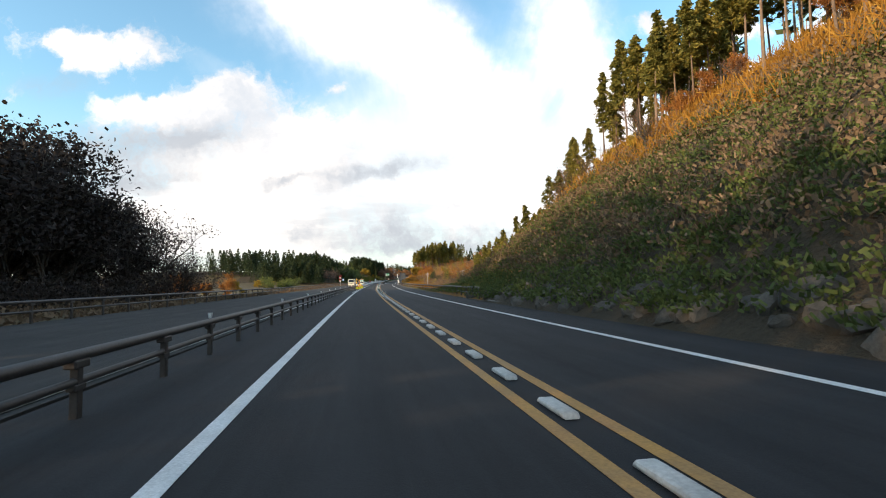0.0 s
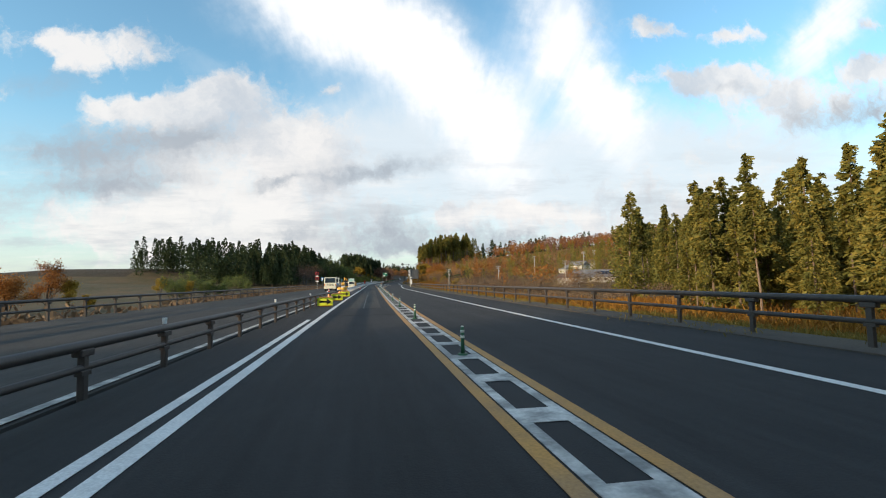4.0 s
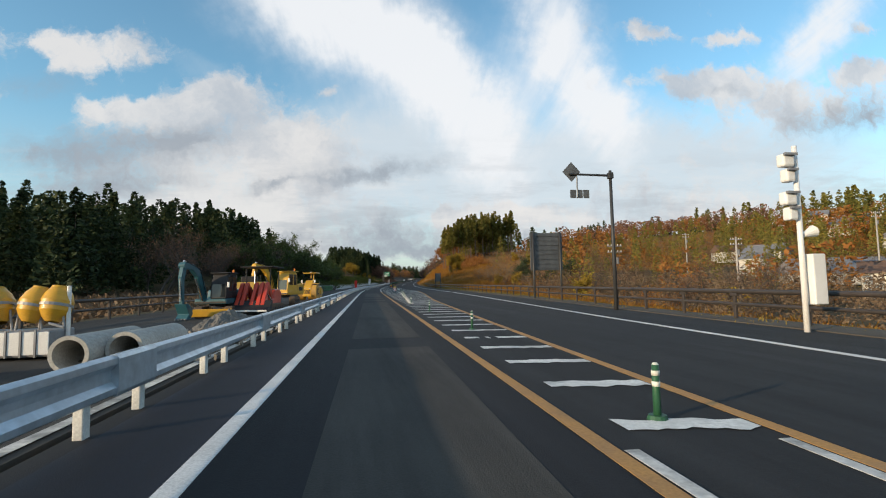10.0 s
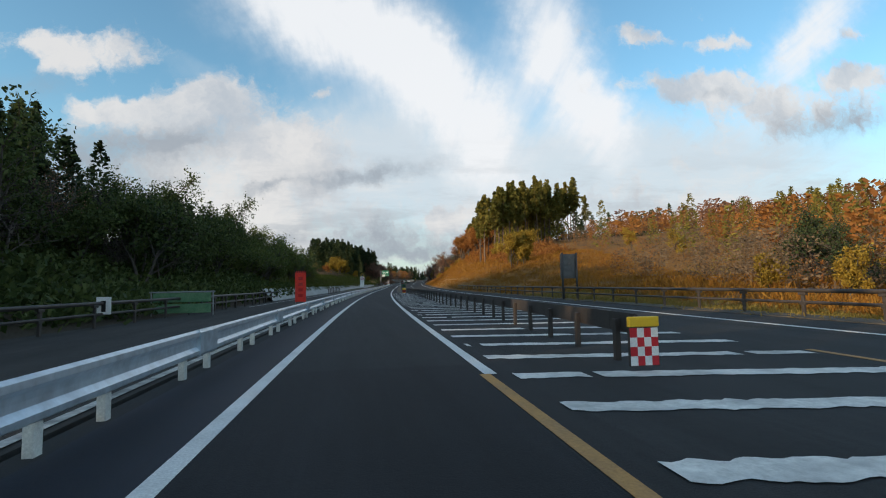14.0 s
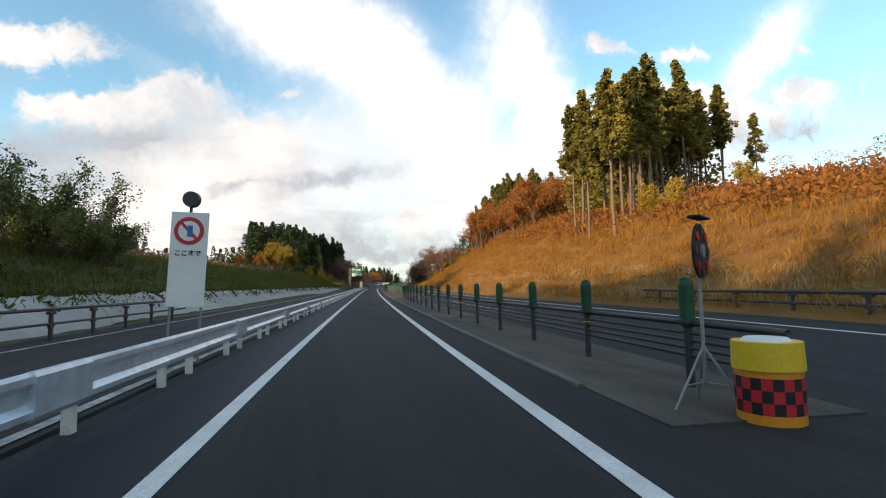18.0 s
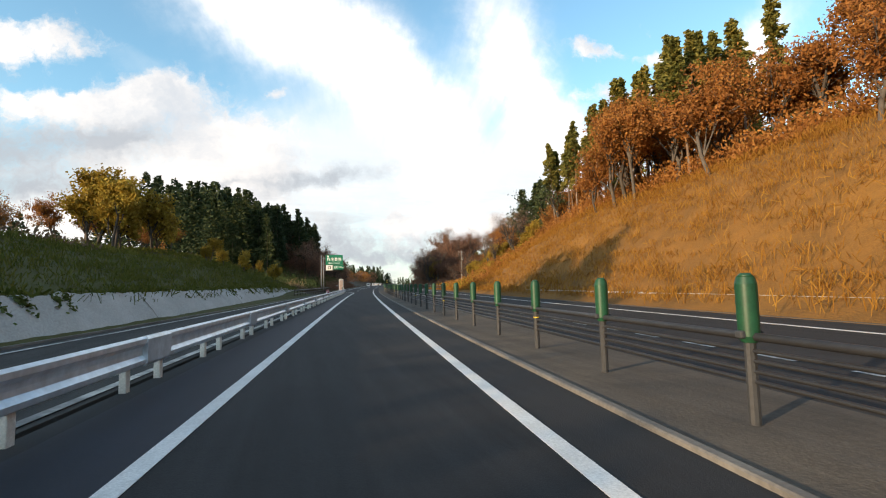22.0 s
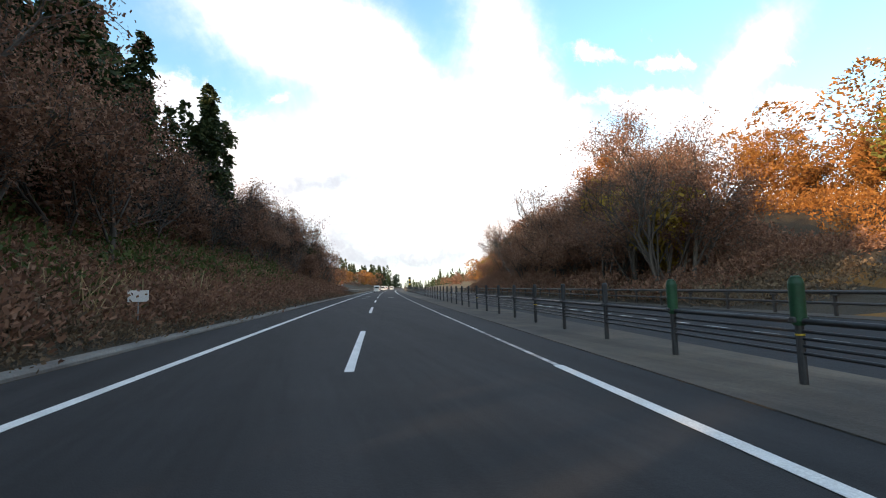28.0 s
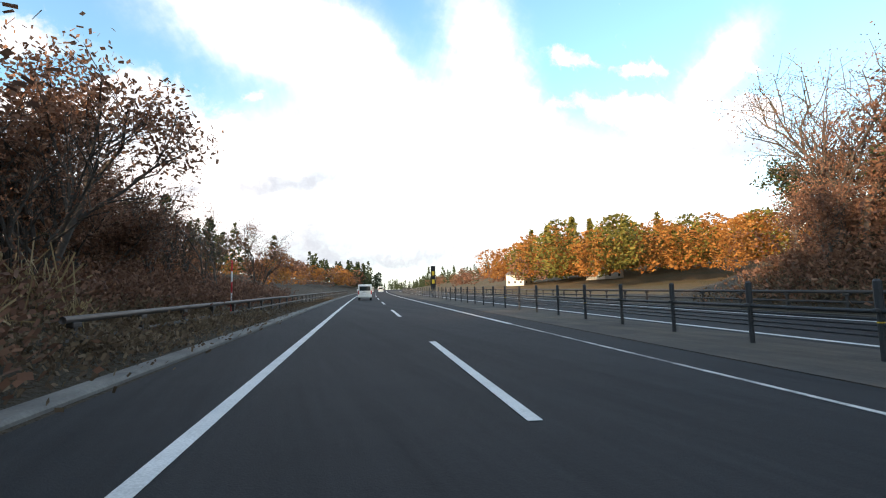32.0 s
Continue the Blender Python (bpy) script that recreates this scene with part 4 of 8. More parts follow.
def cover(name, s0, s1, off0, off1, side, clumps, per, radius, height, size, mat, label, upright=False, skew=1.0):
    """Undergrowth on a bank: clumps of sprays or of upright blades set on the ground."""
    rng = RNG
    quads = []
    for k in range(clumps):
        s = rng.uniform(s0, s1)
        off = off0 + (off1 - off0) * rng.uniform(0, 1) ** skew
        d = lerp(RIGHT_OUT, s) + off if side > 0 else lerp(LEFT_OUT, s) - off
        p = np.array(road(s, d, land(s, d)))
        r, h = radius * rng.uniform(0.6, 1.4), height * rng.uniform(0.5, 1.4)
        n = int(per * rng.uniform(0.6, 1.3))
        c = rng.normal(0, 0.5, (n, 3)) * (r, r, 0)
        if upright:
            c[:, 2] = h * 0.45 * rng.uniform(0.6, 1.1, n)
            out = np.concatenate([rng.normal(0, 0.22, (n, 2)), np.ones((n, 1))], axis=1)
            q = tufts(c + p, out, h, size, rng, 0.0)
        else:
            dome = np.sqrt(np.maximum(0.05, 1 - (c[:, 0] ** 2 + c[:, 1] ** 2) / (1.6 * r) ** 2))
            c[:, 2] = h * dome * rng.uniform(0.15, 1.0, n)
            out = np.concatenate([c[:, :2] / max(r, 0.1), np.full((n, 1), 0.7)], axis=1)
            q = tufts(c + p, out, size * 1.3, size, rng, 0.0)
        quads.append(q)
    return link(name, cards(name, np.concatenate(quads)), mat, None, label, "stuff")


# right: wooded cut slope at the start
for k in range(92):
    s = RNG.uniform(4, 67)
    plant("lit_cedar", LIT_CEDAR, s, 28.5 + 17 * RNG.uniform(0, 1) ** 1.3, RNG.uniform(0.52, 0.70) * (1.0 if s < 56 else 0.88))
stand("orange", ORANGE, 14, 40, 27, 33, 6, 0.35, 0.55)
stand("gold", GOLD, 30, 66, 26, 30, 9, 0.3, 0.45)
for k in range(84):
    s = RNG.uniform(66, 124)
    tall = (13.0 if s < 73 else 11.0 - 0.03 * (s - 73)) * RNG.uniform(0.8, 1.08)
    if k % 3:
        plant("spire", SPIRE, s, RNG.uniform(27, 38), tall / 15)
    else:
        plant("lit_cedar", LIT_CEDAR, s, RNG.uniform(26.5, 33), tall / 18.5)
stand("bare", SPARSE, 30, 64, 25, 30, 10, 0.35, 0.5)
cover("undergrowth", -30, 64, 3, 20, 1, 1600, 56, 1.2, 0.9, 0.13, LEAF_BROWN, "tangled brown undergrowth on the shaded slope")
cover("undergrowth", -30, 62, 0.5, 16, 1, 2300, 56, 1.1, 0.6, 0.12, LEAF_GREEN, "dull green weeds low on the shaded slope")
cover("tall_grass", -30, 70, 13, 32, 1, 1700, 30, 1.3, 1.2, 0.06, GRASS_GOLD, "sunlit orange grass along the top of the slope", True)
# right: slanting cedar hedge and meadow
for k in range(52):
    u = max(0.0, (k + RNG.uniform(-0.4, 0.4)) / 51)
    plant("spire", SPIRE, 96 + 165 * u + RNG.normal(0, 2), 31 + 75 * u ** 1.25 + RNG.normal(0, 2.5), (RNG.uniform(0.66, 0.95) + 0.2 * u) * min(1.0, 0.66 + 1.4 * u))
plant("spire", SPIRE, 146, 37, 1.15)
plant("lit_cedar", LIT_CEDAR, 149, 41, 0.72)
cover("tall_grass", 36, 345, 0.6, 8, 1, 4200, 36, 1.0, 0.2, 0.035, GRASS_OLIVE, "short olive and straw grass on the verge behind the rail", True)
cover("tall_grass", 70, 345, 5, 26, 1, 1950, 36, 1.6, 0.8, 0.06, GRASS_GOLD, "dry orange reeds in the hollow below the road", True)
cover("undergrowth", 150, 345, 16, 60, 1, 1100, 40, 1.7, 1.6, 0.18, LEAF_BROWN, "brown scrub in the fields")
stand("bare", SPARSE, 215, 345, 34, 60, 16, 0.5, 0.75)
stand("gold", GOLD, 280, 390, 30, 60, 8, 0.6, 0.9)
stand("pine", PINE, 300, 350, 36, 50, 6, 0.6, 0.8)
# right: the sunny hill with its cedar stand
for k in range(40):
    u, back = RNG.uniform(0, 1), RNG.uniform(0, 15)
    plant("lit_cedar", LIT_CEDAR, 423 + 23 * u + back, 27.5 + 30 * u, RNG.uniform(0.85, 1.05))
stand("lit_cedar", LIT_CEDAR, 446, 470, 50, 66, 22, 0.85, 1.05)
stand("gold", GOLD, 383, 389, 26.5, 30, 5, 0.9, 1.15)
stand("spire", SPIRE, 384, 390, 27, 31, 3, 0.42, 0.5)
stand("orange", ORANGE, 462, 530, 33, 54, 50, 0.9, 1.35)
stand("gold", GOLD, 405, 435, 28, 36, 5, 0.6, 0.8)
stand("lit_cedar", LIT_CEDAR, 508, 560, 40, 54, 34, 0.8, 1.05)
stand("lit_cedar", LIT_CEDAR, 500, 532, 37, 45, 16, 0.75, 0.95)
stand("orange", ORANGE, 545, 588, 33, 50, 26, 0.8, 1.15)
stand("orange", ORANGE, 590, 604, 42, 52, 6, 1.1, 1.4)
stand("fir", FIR, 580, 590, 43, 49, 5, 0.95, 1.1)
stand("pine", PINE, 552, 578, 32, 44, 9, 0.9, 1.3)
stand("bare", SPARSE, 545, 588, 24, 36, 16, 0.6, 0.95)
stand("gold", GOLD, 548, 580, 24, 34, 12, 0.55, 0.9)
cover("undergrowth", 540, 586, 3, 26, 1, 900, 30, 1.2, 1.5, 0.2, LEAF_ORANGE, "orange scrub on the sunny bank")
cover("undergrowth", 545, 586, 2, 18, 1, 600, 30, 1.0, 1.2, 0.2, LEAF_GOLD, "yellow-green scrub low on the bank")
cover("tall_grass", 350, 585, 1.0, 26, 1, 8000, 26, 1.3, 0.5, 0.045, GRASS_GOLD, "thick golden orange grass on the sunny bank", True)
cover("pale_reeds", 360, 470, 1, 5, 1, 420, 44, 0.9, 0.5, 0.02, GRASS_PALE, "pale dry reeds at the foot of the bank", True)
cover("undergrowth", 465, 552, 17, 36, 1, 900, 44, 1.5, 2.4, 0.2, LEAF_ORANGE, "orange scrub under the autumn trees")
cover("undergrowth", 395, 470, 12, 26, 1, 420, 26, 1.4, 1.5, 0.26, LEAF_ORANGE, "orange scrub under the cedars")
# right: the last wooded bank
for k in range(60):
    s = RNG.uniform(628, 690)
    d = RNG.uniform(22, min(44, 0.68 * (s - 582)))
    plant("rust", RUST, s, d, RNG.uniform(1.0, 1.5) * (1.0 if s < 650 else 0.75 if s < 665 else 0.6))
for k in range(26):
    s = RNG.uniform(630, 694)
    plant("bare", SPARSE, s, RNG.uniform(max(22, 22 + 0.83 * (s - 690)), 34), RNG.uniform(0.85, 1.25) * (1.0 if s < 674 else 0.85))
stand("orange", ORANGE, 632, 648, 28, 33, 4, 1.0, 1.25)
for k in range(12):
    d = RNG.uniform(22, 30)
    plant("rust", RUST, RNG.uniform(614, 634) + (d - 22) * 1.2, d, RNG.uniform(0.9, 1.3))
for k in range(8):
    d = RNG.uniform(22, 28)
    plant("bare", SPARSE, RNG.uniform(616, 634) + (d - 22) * 1.2, d, RNG.uniform(1.0, 1.3))
for s, d in ((619, 23), (628, 25), (636, 26)):
    plant("gold", GOLD, s, d, 1.7)
cover("undergrowth", 598, 672, 22, 70, 1, 1000, 60, 2.0, 2.4, 0.2, LEAF_ORANGE, "orange scrub on the far hillside")
stand("pine", PINE, 640, 692, 24, 34, 7, 0.6, 0.95)
stand("bare", SPARSE, 670, 692, 24, 31, 9, 0.95, 1.2)
stand("pine", PINE, 695, 700, 27, 30, 2, 0.7, 0.85)
stand("orange", ORANGE, 604, 668, 54, 82, 16, 1.1, 1.4)
cover("undergrowth", 612, 692, 1.6, 20, 1, 3000, 40, 1.2, 1.5, 0.15, LEAF_RUST, "rusty brown brushwood on the shaded bank")
cover("undergrowth", 605, 694, 1.2, 14, 1, 1400, 40, 1.0, 0.9, 0.13, LEAF_BROWN, "brown weeds low on the shaded bank")
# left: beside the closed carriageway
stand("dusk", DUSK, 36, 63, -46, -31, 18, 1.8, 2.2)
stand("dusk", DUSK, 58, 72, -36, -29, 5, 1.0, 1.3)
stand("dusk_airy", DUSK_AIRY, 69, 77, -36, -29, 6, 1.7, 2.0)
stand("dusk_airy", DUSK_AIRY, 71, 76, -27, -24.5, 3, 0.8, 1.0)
cover("undergrowth", 30, 78, 10, 22, -1, 520, 44, 1.6, 2.6, 0.17, LEAF_SHADED, "thicket coloured dark for shade under the tall trees")
stand("orange", ORANGE, 112, 160, -56, -34, 14, 0.45, 0.75)
stand("gold", GOLD, 150, 230, -60, -36, 8, 0.5, 0.8)
stand("bamboo", BAMBOO, 185, 240, -42, -30, 12, 0.6, 0.9)
cover("undergrowth", -20, 300, 1.0, 16, -1, 1300, 22, 1.3, 0.7, 0.24, LEAF_BROWN, "dry brown weeds beyond the rail")
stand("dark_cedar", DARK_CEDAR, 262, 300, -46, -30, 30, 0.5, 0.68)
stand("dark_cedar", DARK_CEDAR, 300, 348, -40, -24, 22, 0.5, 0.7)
stand("bare", SPARSE, 266, 300, -27, -21, 8, 0.7, 0.95)
stand("bare", SPARSE, 300, 330, -26, -18, 6, 0.7, 0.95)
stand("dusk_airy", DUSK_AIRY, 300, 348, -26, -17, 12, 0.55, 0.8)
stand("evergreen", GREEN, 300, 352, -26, -13, 34, 0.7, 1.05)
stand("pine", PINE, 335, 348, -20, -15, 4, 0.55, 0.75)
stand("bamboo", BAMBOO, 350, 404, -22, -14, 26, 0.7, 1.0)
stand("bamboo", BAMBOO, 366, 396, -28, -19, 20, 0.9, 1.25)
stand("evergreen", GREEN, 350, 392, -30, -20, 12, 0.9, 1.2)
stand("evergreen", GREEN, 394, 414, -23, -17, 16, 0.45, 0.68)
stand("bamboo", BAMBOO, 400, 414, -20, -16, 8, 0.5, 0.7)
cover("undergrowth", 296, 360, 1.0, 14, -1, 1200, 26, 1.2, 1.3, 0.24, LEAF_GREEN, "dark green thicket on the shaded bank")
cover("grass", 345, 536, 1.4, 17, -1, 6500, 18, 1.1, 0.32, 0.06, GRASS_GREEN, "short green grass on the shaded bank", True)
cover("undergrowth", 400, 500, 12, 20, -1, 240, 24, 1.1, 1.1, 0.22, LEAF_BROWN, "brown scrub along the top of the bank")
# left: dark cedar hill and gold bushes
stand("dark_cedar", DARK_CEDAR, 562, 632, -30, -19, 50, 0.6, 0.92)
stand("gold", GOLD, 519, 527, -17, -13, 4, 0.45, 0.6)
stand("gold", GOLD, 507, 519, -26, -20, 9, 1.05, 1.35)
stand("orange", ORANGE, 500, 545, -34, -24, 8, 0.4, 0.6)
stand("gold", GOLD, 528, 540, -14, -11, 3, 0.4, 0.5)
cover("pale_reeds", 546, 553, 3.5, 6, -1, 24, 26, 0.7, 1.7, 0.06, GRASS_PALE, "tall pale orange pampas grass", True)
cover("undergrowth", 548, 640, 3, 16, -1, 900, 40, 1.2, 1.9, 0.16, LEAF_GREEN, "dark green shrubs under the cedars")
cover("undergrowth", 542, 600, 2, 14, -1, 900, 40, 1.0, 0.8, 0.14, LEAF_BROWN, "brown weeds beside the road")
# left: the last brushy bank
stand("rust", RUST, 592, 662, -22, -9.5, 46, 0.75, 1.15)
stand("rust", RUST, 662, 692, -24, -12, 18, 0.8, 1.2)
stand("dark_cedar", DARK_CEDAR, 596, 640, -26, -15, 18, 0.7, 0.95)
stand("bare", SPARSE, 630, 690, -20, -10, 24, 0.55, 0.85)
stand("bare", SPARSE, 686, 706, -16, -11, 8, 0.5, 0.75)
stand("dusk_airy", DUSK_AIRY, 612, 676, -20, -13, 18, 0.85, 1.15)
cover("pale_reeds", 596, 680, 2, 9, -1, 150, 26, 0.5, 1.3, 0.05, GRASS_PALE, "pale dry plumes among the brushwood", True)
stand("pine", PINE, 652, 660, -14, -11, 2, 0.6, 0.75)
stand("rust", RUST, 688, 722, -22, -13, 12, 0.5, 0.8)
cover("undergrowth", 585, 674, 0.9, 13, -1, 3000, 70, 1.2, 1.4, 0.10, LEAF_RUST, "rusty brown brushwood on the shaded bank")
cover("undergrowth", 672, 716, 3.2, 13, -1, 900, 70, 1.1, 1.2, 0.10, LEAF_RUST, "rusty brown brushwood behind the rail")
cover("undergrowth", 585, 690, 0.7, 6, -1, 1300, 60, 0.9, 0.5, 0.075, LEAF_BROWN, "low brown weeds at the foot of the bank")
cover("weeds", 580, 740, 0.5, 2.2, -1, 700, 30, 0.6, 0.3, 0.05, LEAF_BROWN, "dull brown weeds along the kerb")


def far_wood(name, label, mat, spots, size, count):
    """Distant trees as one mass: pointed or rounded clusters of sprays."""
    rng = RNG
    quads = []
    for s0, s1, d0, d1, n, h, cone in spots:
        for k in range(n):
            s, d = rng.uniform(s0, s1), rng.uniform(d0, d1)
            p = np.array(road(s, d, land(s, d)))
            t = rng.uniform(0, 1, count)
            a = rng.uniform(0, 6.28, count)
            hh = h * rng.uniform(0.7, 1.2)
            r = (hh * 0.19 * (1 - t) ** 0.75 * (0.8 + 0.3 * np.sin(t * 40 + a * 2)) if cone else hh * 0.36 * np.sqrt(np.maximum(0, 1 - (2 * t - 1) ** 2)) * (0.85 + 0.25 * np.sin(a * 3 + t * 9 + k))) * np.sqrt(rng.uniform(0.15, 1.15, count)) + 0.2
            c = p + np.stack([r * np.cos(a), r * np.sin(a), hh * ((0.1 + 0.9 * t) if cone else (0.25 + 0.75 * t))], axis=1)
            out = np.stack([np.cos(a), np.sin(a), np.full(count, 0.4)], axis=1)
            quads.append(tufts(c, out, hh * size * 1.2, hh * size, rng, 0.2))
    return link(name, cards(name, np.concatenate(quads)), mat, None, label, "stuff")


far_wood("brown_wood", "dense dark rust-brown wood beside the road", LEAF_RUST, [
    (630, 690, 24, 34, 34, 8, False), (650, 690, 32, 44, 14, 9, False), (670, 693, 20, 34, 24, 5, False), (590, 690, -24, -11, 60, 7, False), (690, 716, -26, -13, 16, 5, False)], 0.022, 520)
# spot -75 to 24: unseen wood added to shade the starting slope
far_wood("cedar_wood", "dense dark cedar wood beside the road, partly unseen to cast shade", LEAF_CEDAR, [
    (562, 640, -36, -20, 110, 14, True), (-75, 24, -48, -29, 150, 17, True), (596, 640, -26, -16, 24, 13, True)], 0.030, 420)
far_wood("cedar_wood", "sunny cedar wood behind the front trees", LEAF_SUNLIT, [(446, 480, 40, 58, 34, 18, True)], 0.030, 460)
far_wood("autumn_wood", "orange wood on the hill beyond the bank", LEAF_ORANGE, [(600, 668, 54, 92, 60, 14, False)], 0.022, 1000)
far_wood("autumn_wood", "orange and gold wood on the sunny hill", LEAF_ORANGE, [
    (775, 900, 50, 120, 90, 16, False), (740, 850, 110, 170, 40, 15, False)], 0.038, 460)
far_wood("autumn_wood", "yellow-green wood on the sunny hill", LEAF_SUNLIT, [
    (600, 640, 50, 70, 14, 11, False), (780, 900, 50, 120, 50, 16, False), (820, 900, 60, 120, 24, 21, True)], 0.038, 460)
far_wood("cedar_wood", "dense dark cedar wood behind the front trees", LEAF_CEDAR, [
    (-20, 82, 44, 75, 40, 20, True), (258, 290, -62, -40, 50, 10.5, True), (290, 350, -95, -40, 130, 12, True), (256, 300, -40, -26, 60, 9, True), (300, 350, -44, -22, 60, 10.5, True), (572, 640, -50, -30, 150, 16, True), (15, 56, -50, -36, 60, 15, True), (560, 600, 54, 70, 16, 17, True)], 0.034, 420)
far_wood("scrub", "golden brown scrub and low trees in the valley fields", LEAF_BROWN, [
    (205, 350, 30, 70, 300, 4.5, False), (350, 415, 45, 80, 60, 4, False), (230, 420, 70, 150, 200, 5, False)], 0.032, 260)
far_wood("scrub", "golden shrubs in the valley fields", LEAF_GOLD, [
    (190, 380, 30, 90, 60, 3, False), (260, 420, 90, 170, 50, 5, False)], 0.045, 120)
far_wood("scrub", "orange scrub and reeds below the wooded hill", LEAF_ORANGE, [
    (255, 420, 30, 60, 90, 3, False), (330, 420, 60, 160, 110, 6, False)], 0.032, 260)
far_wood("pine_wood", "olive green pines on the valley side", LEAF_SUNLIT, [
    (290, 400, 44, 110, 60, 9, True), (300, 420, 100, 200, 120, 12, True)], 0.032, 280)
far_wood("cedar_wood", "dense sunny cedar wood behind the hedge", LEAF_SUNLIT, [
    (110, 190, 52, 100, 60, 13, True), (170, 262, 100, 150, 50, 14, True), (525, 562, 58, 80, 30, 17, True)], 0.036, 380)
far_wood("far_wood", "dark wooded knoll at the far end of the road", LEAF_CEDAR, [(1060, 1130, -40, -6, 40, 14, True), (1250, 1500, 20, 140, 70, 12, True), (1500, 1900, -120, 120, 160, 12, True)], 0.06, 130)
# spots 395 to 512: added, mostly unseen trees shading road and slope; gap passes sun
far_wood("far_wood", "dark conifer woods on distant hills, with added shadow-casting rows", LEAF_CEDAR, [
    (640, 900, -160, -45, 220, 18, True), (380, 560, -160, -76, 80, 8, True), (395, 416, -76, -54, 20, 8, True), (444, 512, -76, -54, 76, 10.5, True), (446, 462, -80, -60, 34, 18, True), (1150, 1450, -5, 90, 70, 10, True), (1010, 1080, -55, -12, 50, 18, True), (1100, 1500, -260, -60, 160, 16, True), (560, 800, 150, 300, 150, 17, True),
    (1000, 1700, 30, 300, 200, 16, True), (-50, 250, -260, -110, 60, 12, True), (540, 620, 85, 150, 60, 15, True)], 0.048, 220)
far_wood("far_wood", "red-brown autumn woods on the distant hills", LEAF_RUST, [
    (480, 760, 110, 240, 240, 12, False), (820, 1100, 30, 160, 110, 9, False), (760, 900, -60, -18, 40, 5, False), (900, 1040, -110, -16, 70, 11, False)], 0.065, 130)
far_wood("far_wood", "orange and gold autumn woods on the distant hills", LEAF_ORANGE, [
    (490, 620, 95, 200, 110, 10, False), (300, 420, 150, 240, 90, 10, False), (810, 930, 62, 150, 120, 13, False), (740, 880, -70, -18, 30, 5, False), (880, 1020, -120, -18, 70, 11, False), (255, 400, 46, 90, 26, 8, False)], 0.065, 130)
far_wood("far_wood", "olive green woods on the distant hills", LEAF_SUNLIT, [
    (400, 700, 200, 420, 240, 15, True), (820, 1000, 90, 200, 70, 14, True), (270, 420, 170, 320, 80, 13, True)], 0.065, 130)

# ---- more materials ----
PAINT_WHITE = glossy("white_vehicle_paint", (0.78, 0.77, 0.72))
PAINT_CREAM = glossy("cream_vehicle_paint", (0.72, 0.70, 0.56))
PAINT_BLUE = glossy("blue_vehicle_paint", (0.04, 0.15, 0.36), 0.5)
PAINT_YELLOW = glossy("yellow_machine_paint", (0.62, 0.34, 0.02), 0.45)
STEEL_TEAL = glossy("dark_teal_machine_paint", (0.02, 0.10, 0.13), 0.5)
PAINT_RED = glossy("red_machine_paint", (0.55, 0.05, 0.02), 0.5)
PAINT_ORANGE = glossy("orange_plastic", (0.75, 0.28, 0.02), 0.45)
TRACK_RUST = material("rusty_track_steel", (0.16, 0.10, 0.06), 0.85, (0.09, 0.065, 0.045), 4, 25, 0.3)
RUBBER = material("black_rubber", (0.018, 0.018, 0.018), 0.8, scale=5)
CHASSIS = material("black_chassis", (0.02, 0.02, 0.022), 0.6, scale=3)
CHROME = material("bright_metal", (0.6, 0.6, 0.6), 0.25, metal=0.9, bump=0.0)
LAMP_AMBER = glossy("amber_lens", (0.7, 0.2, 0.01), 0.2)
LAMP_RED = glossy("red_lens", (0.5, 0.02, 0.02), 0.2)
LAMP_CLEAR = glossy("clear_lens", (0.7, 0.7, 0.68), 0.15)
SIGN_RED = glossy("sign_red", (0.55, 0.02, 0.03), 0.45, coat=0)
SIGN_WHITE = glossy("sign_white", (0.80, 0.80, 0.78), 0.45, coat=0)
SIGN_GREEN = glossy("sign_green", (0.0, 0.17, 0.09), 0.45, coat=0)
SIGN_BLUE = glossy("sign_blue", (0.02, 0.16, 0.42), 0.45, coat=0)
SIGN_BACK = material("sign_back_metal", (0.15, 0.155, 0.16), 0.5, (0.10, 0.105, 0.11), 1.5, 25, 0.08, metal=0.3)
SIGN_BLACK = material("sign_black", (0.015, 0.015, 0.015), 0.6, scale=3)
BANNER_RED = material("red_banner", (0.75, 0.03, 0.015), 0.6, (0.62, 0.025, 0.015), 0.8, 30, 0.1)
HAZARD_YELLOW = glossy("hazard_yellow", (0.75, 0.50, 0.02), 0.5, coat=0)
LIME = glossy("lime_reflective", (0.55, 0.62, 0.02), 0.5, coat=0)
TEAL_BOX = material("teal_container", (0.10, 0.42, 0.40), 0.55, (0.07, 0.33, 0.32), 1.2, 30, 0.1)
ROOF_GREY = material("grey_roof", (0.22, 0.22, 0.23), 0.6, (0.16, 0.16, 0.17), 1.0, 12, 0.3)
ROOF_BROWN = material("brown_roof", (0.16, 0.10, 0.07), 0.7, scale=1.0, fine=12)
WALL_WHITE = material("house_plaster", (0.66, 0.64, 0.58), 0.85, scale=1.0, fine=15, vary=0.12)
PANEL_BLUE = material("solar_panel", (0.02, 0.03, 0.06), 0.2, scale=3, bump=0.0)
WOOD_POLE = material("concrete_pole", (0.42, 0.40, 0.37), 0.85, scale=1.5, fine=20, vary=0.1)
GRAVEL = material("gravel", (0.24, 0.22, 0.19), 0.95, (0.14, 0.13, 0.115), 3.0, 9, 0.9, island=0.3, depth=0.05)
NET_GREEN = material("green_board", (0.08, 0.20, 0.10), 0.7, (0.16, 0.28, 0.15), 2.0, 20, 0.1)


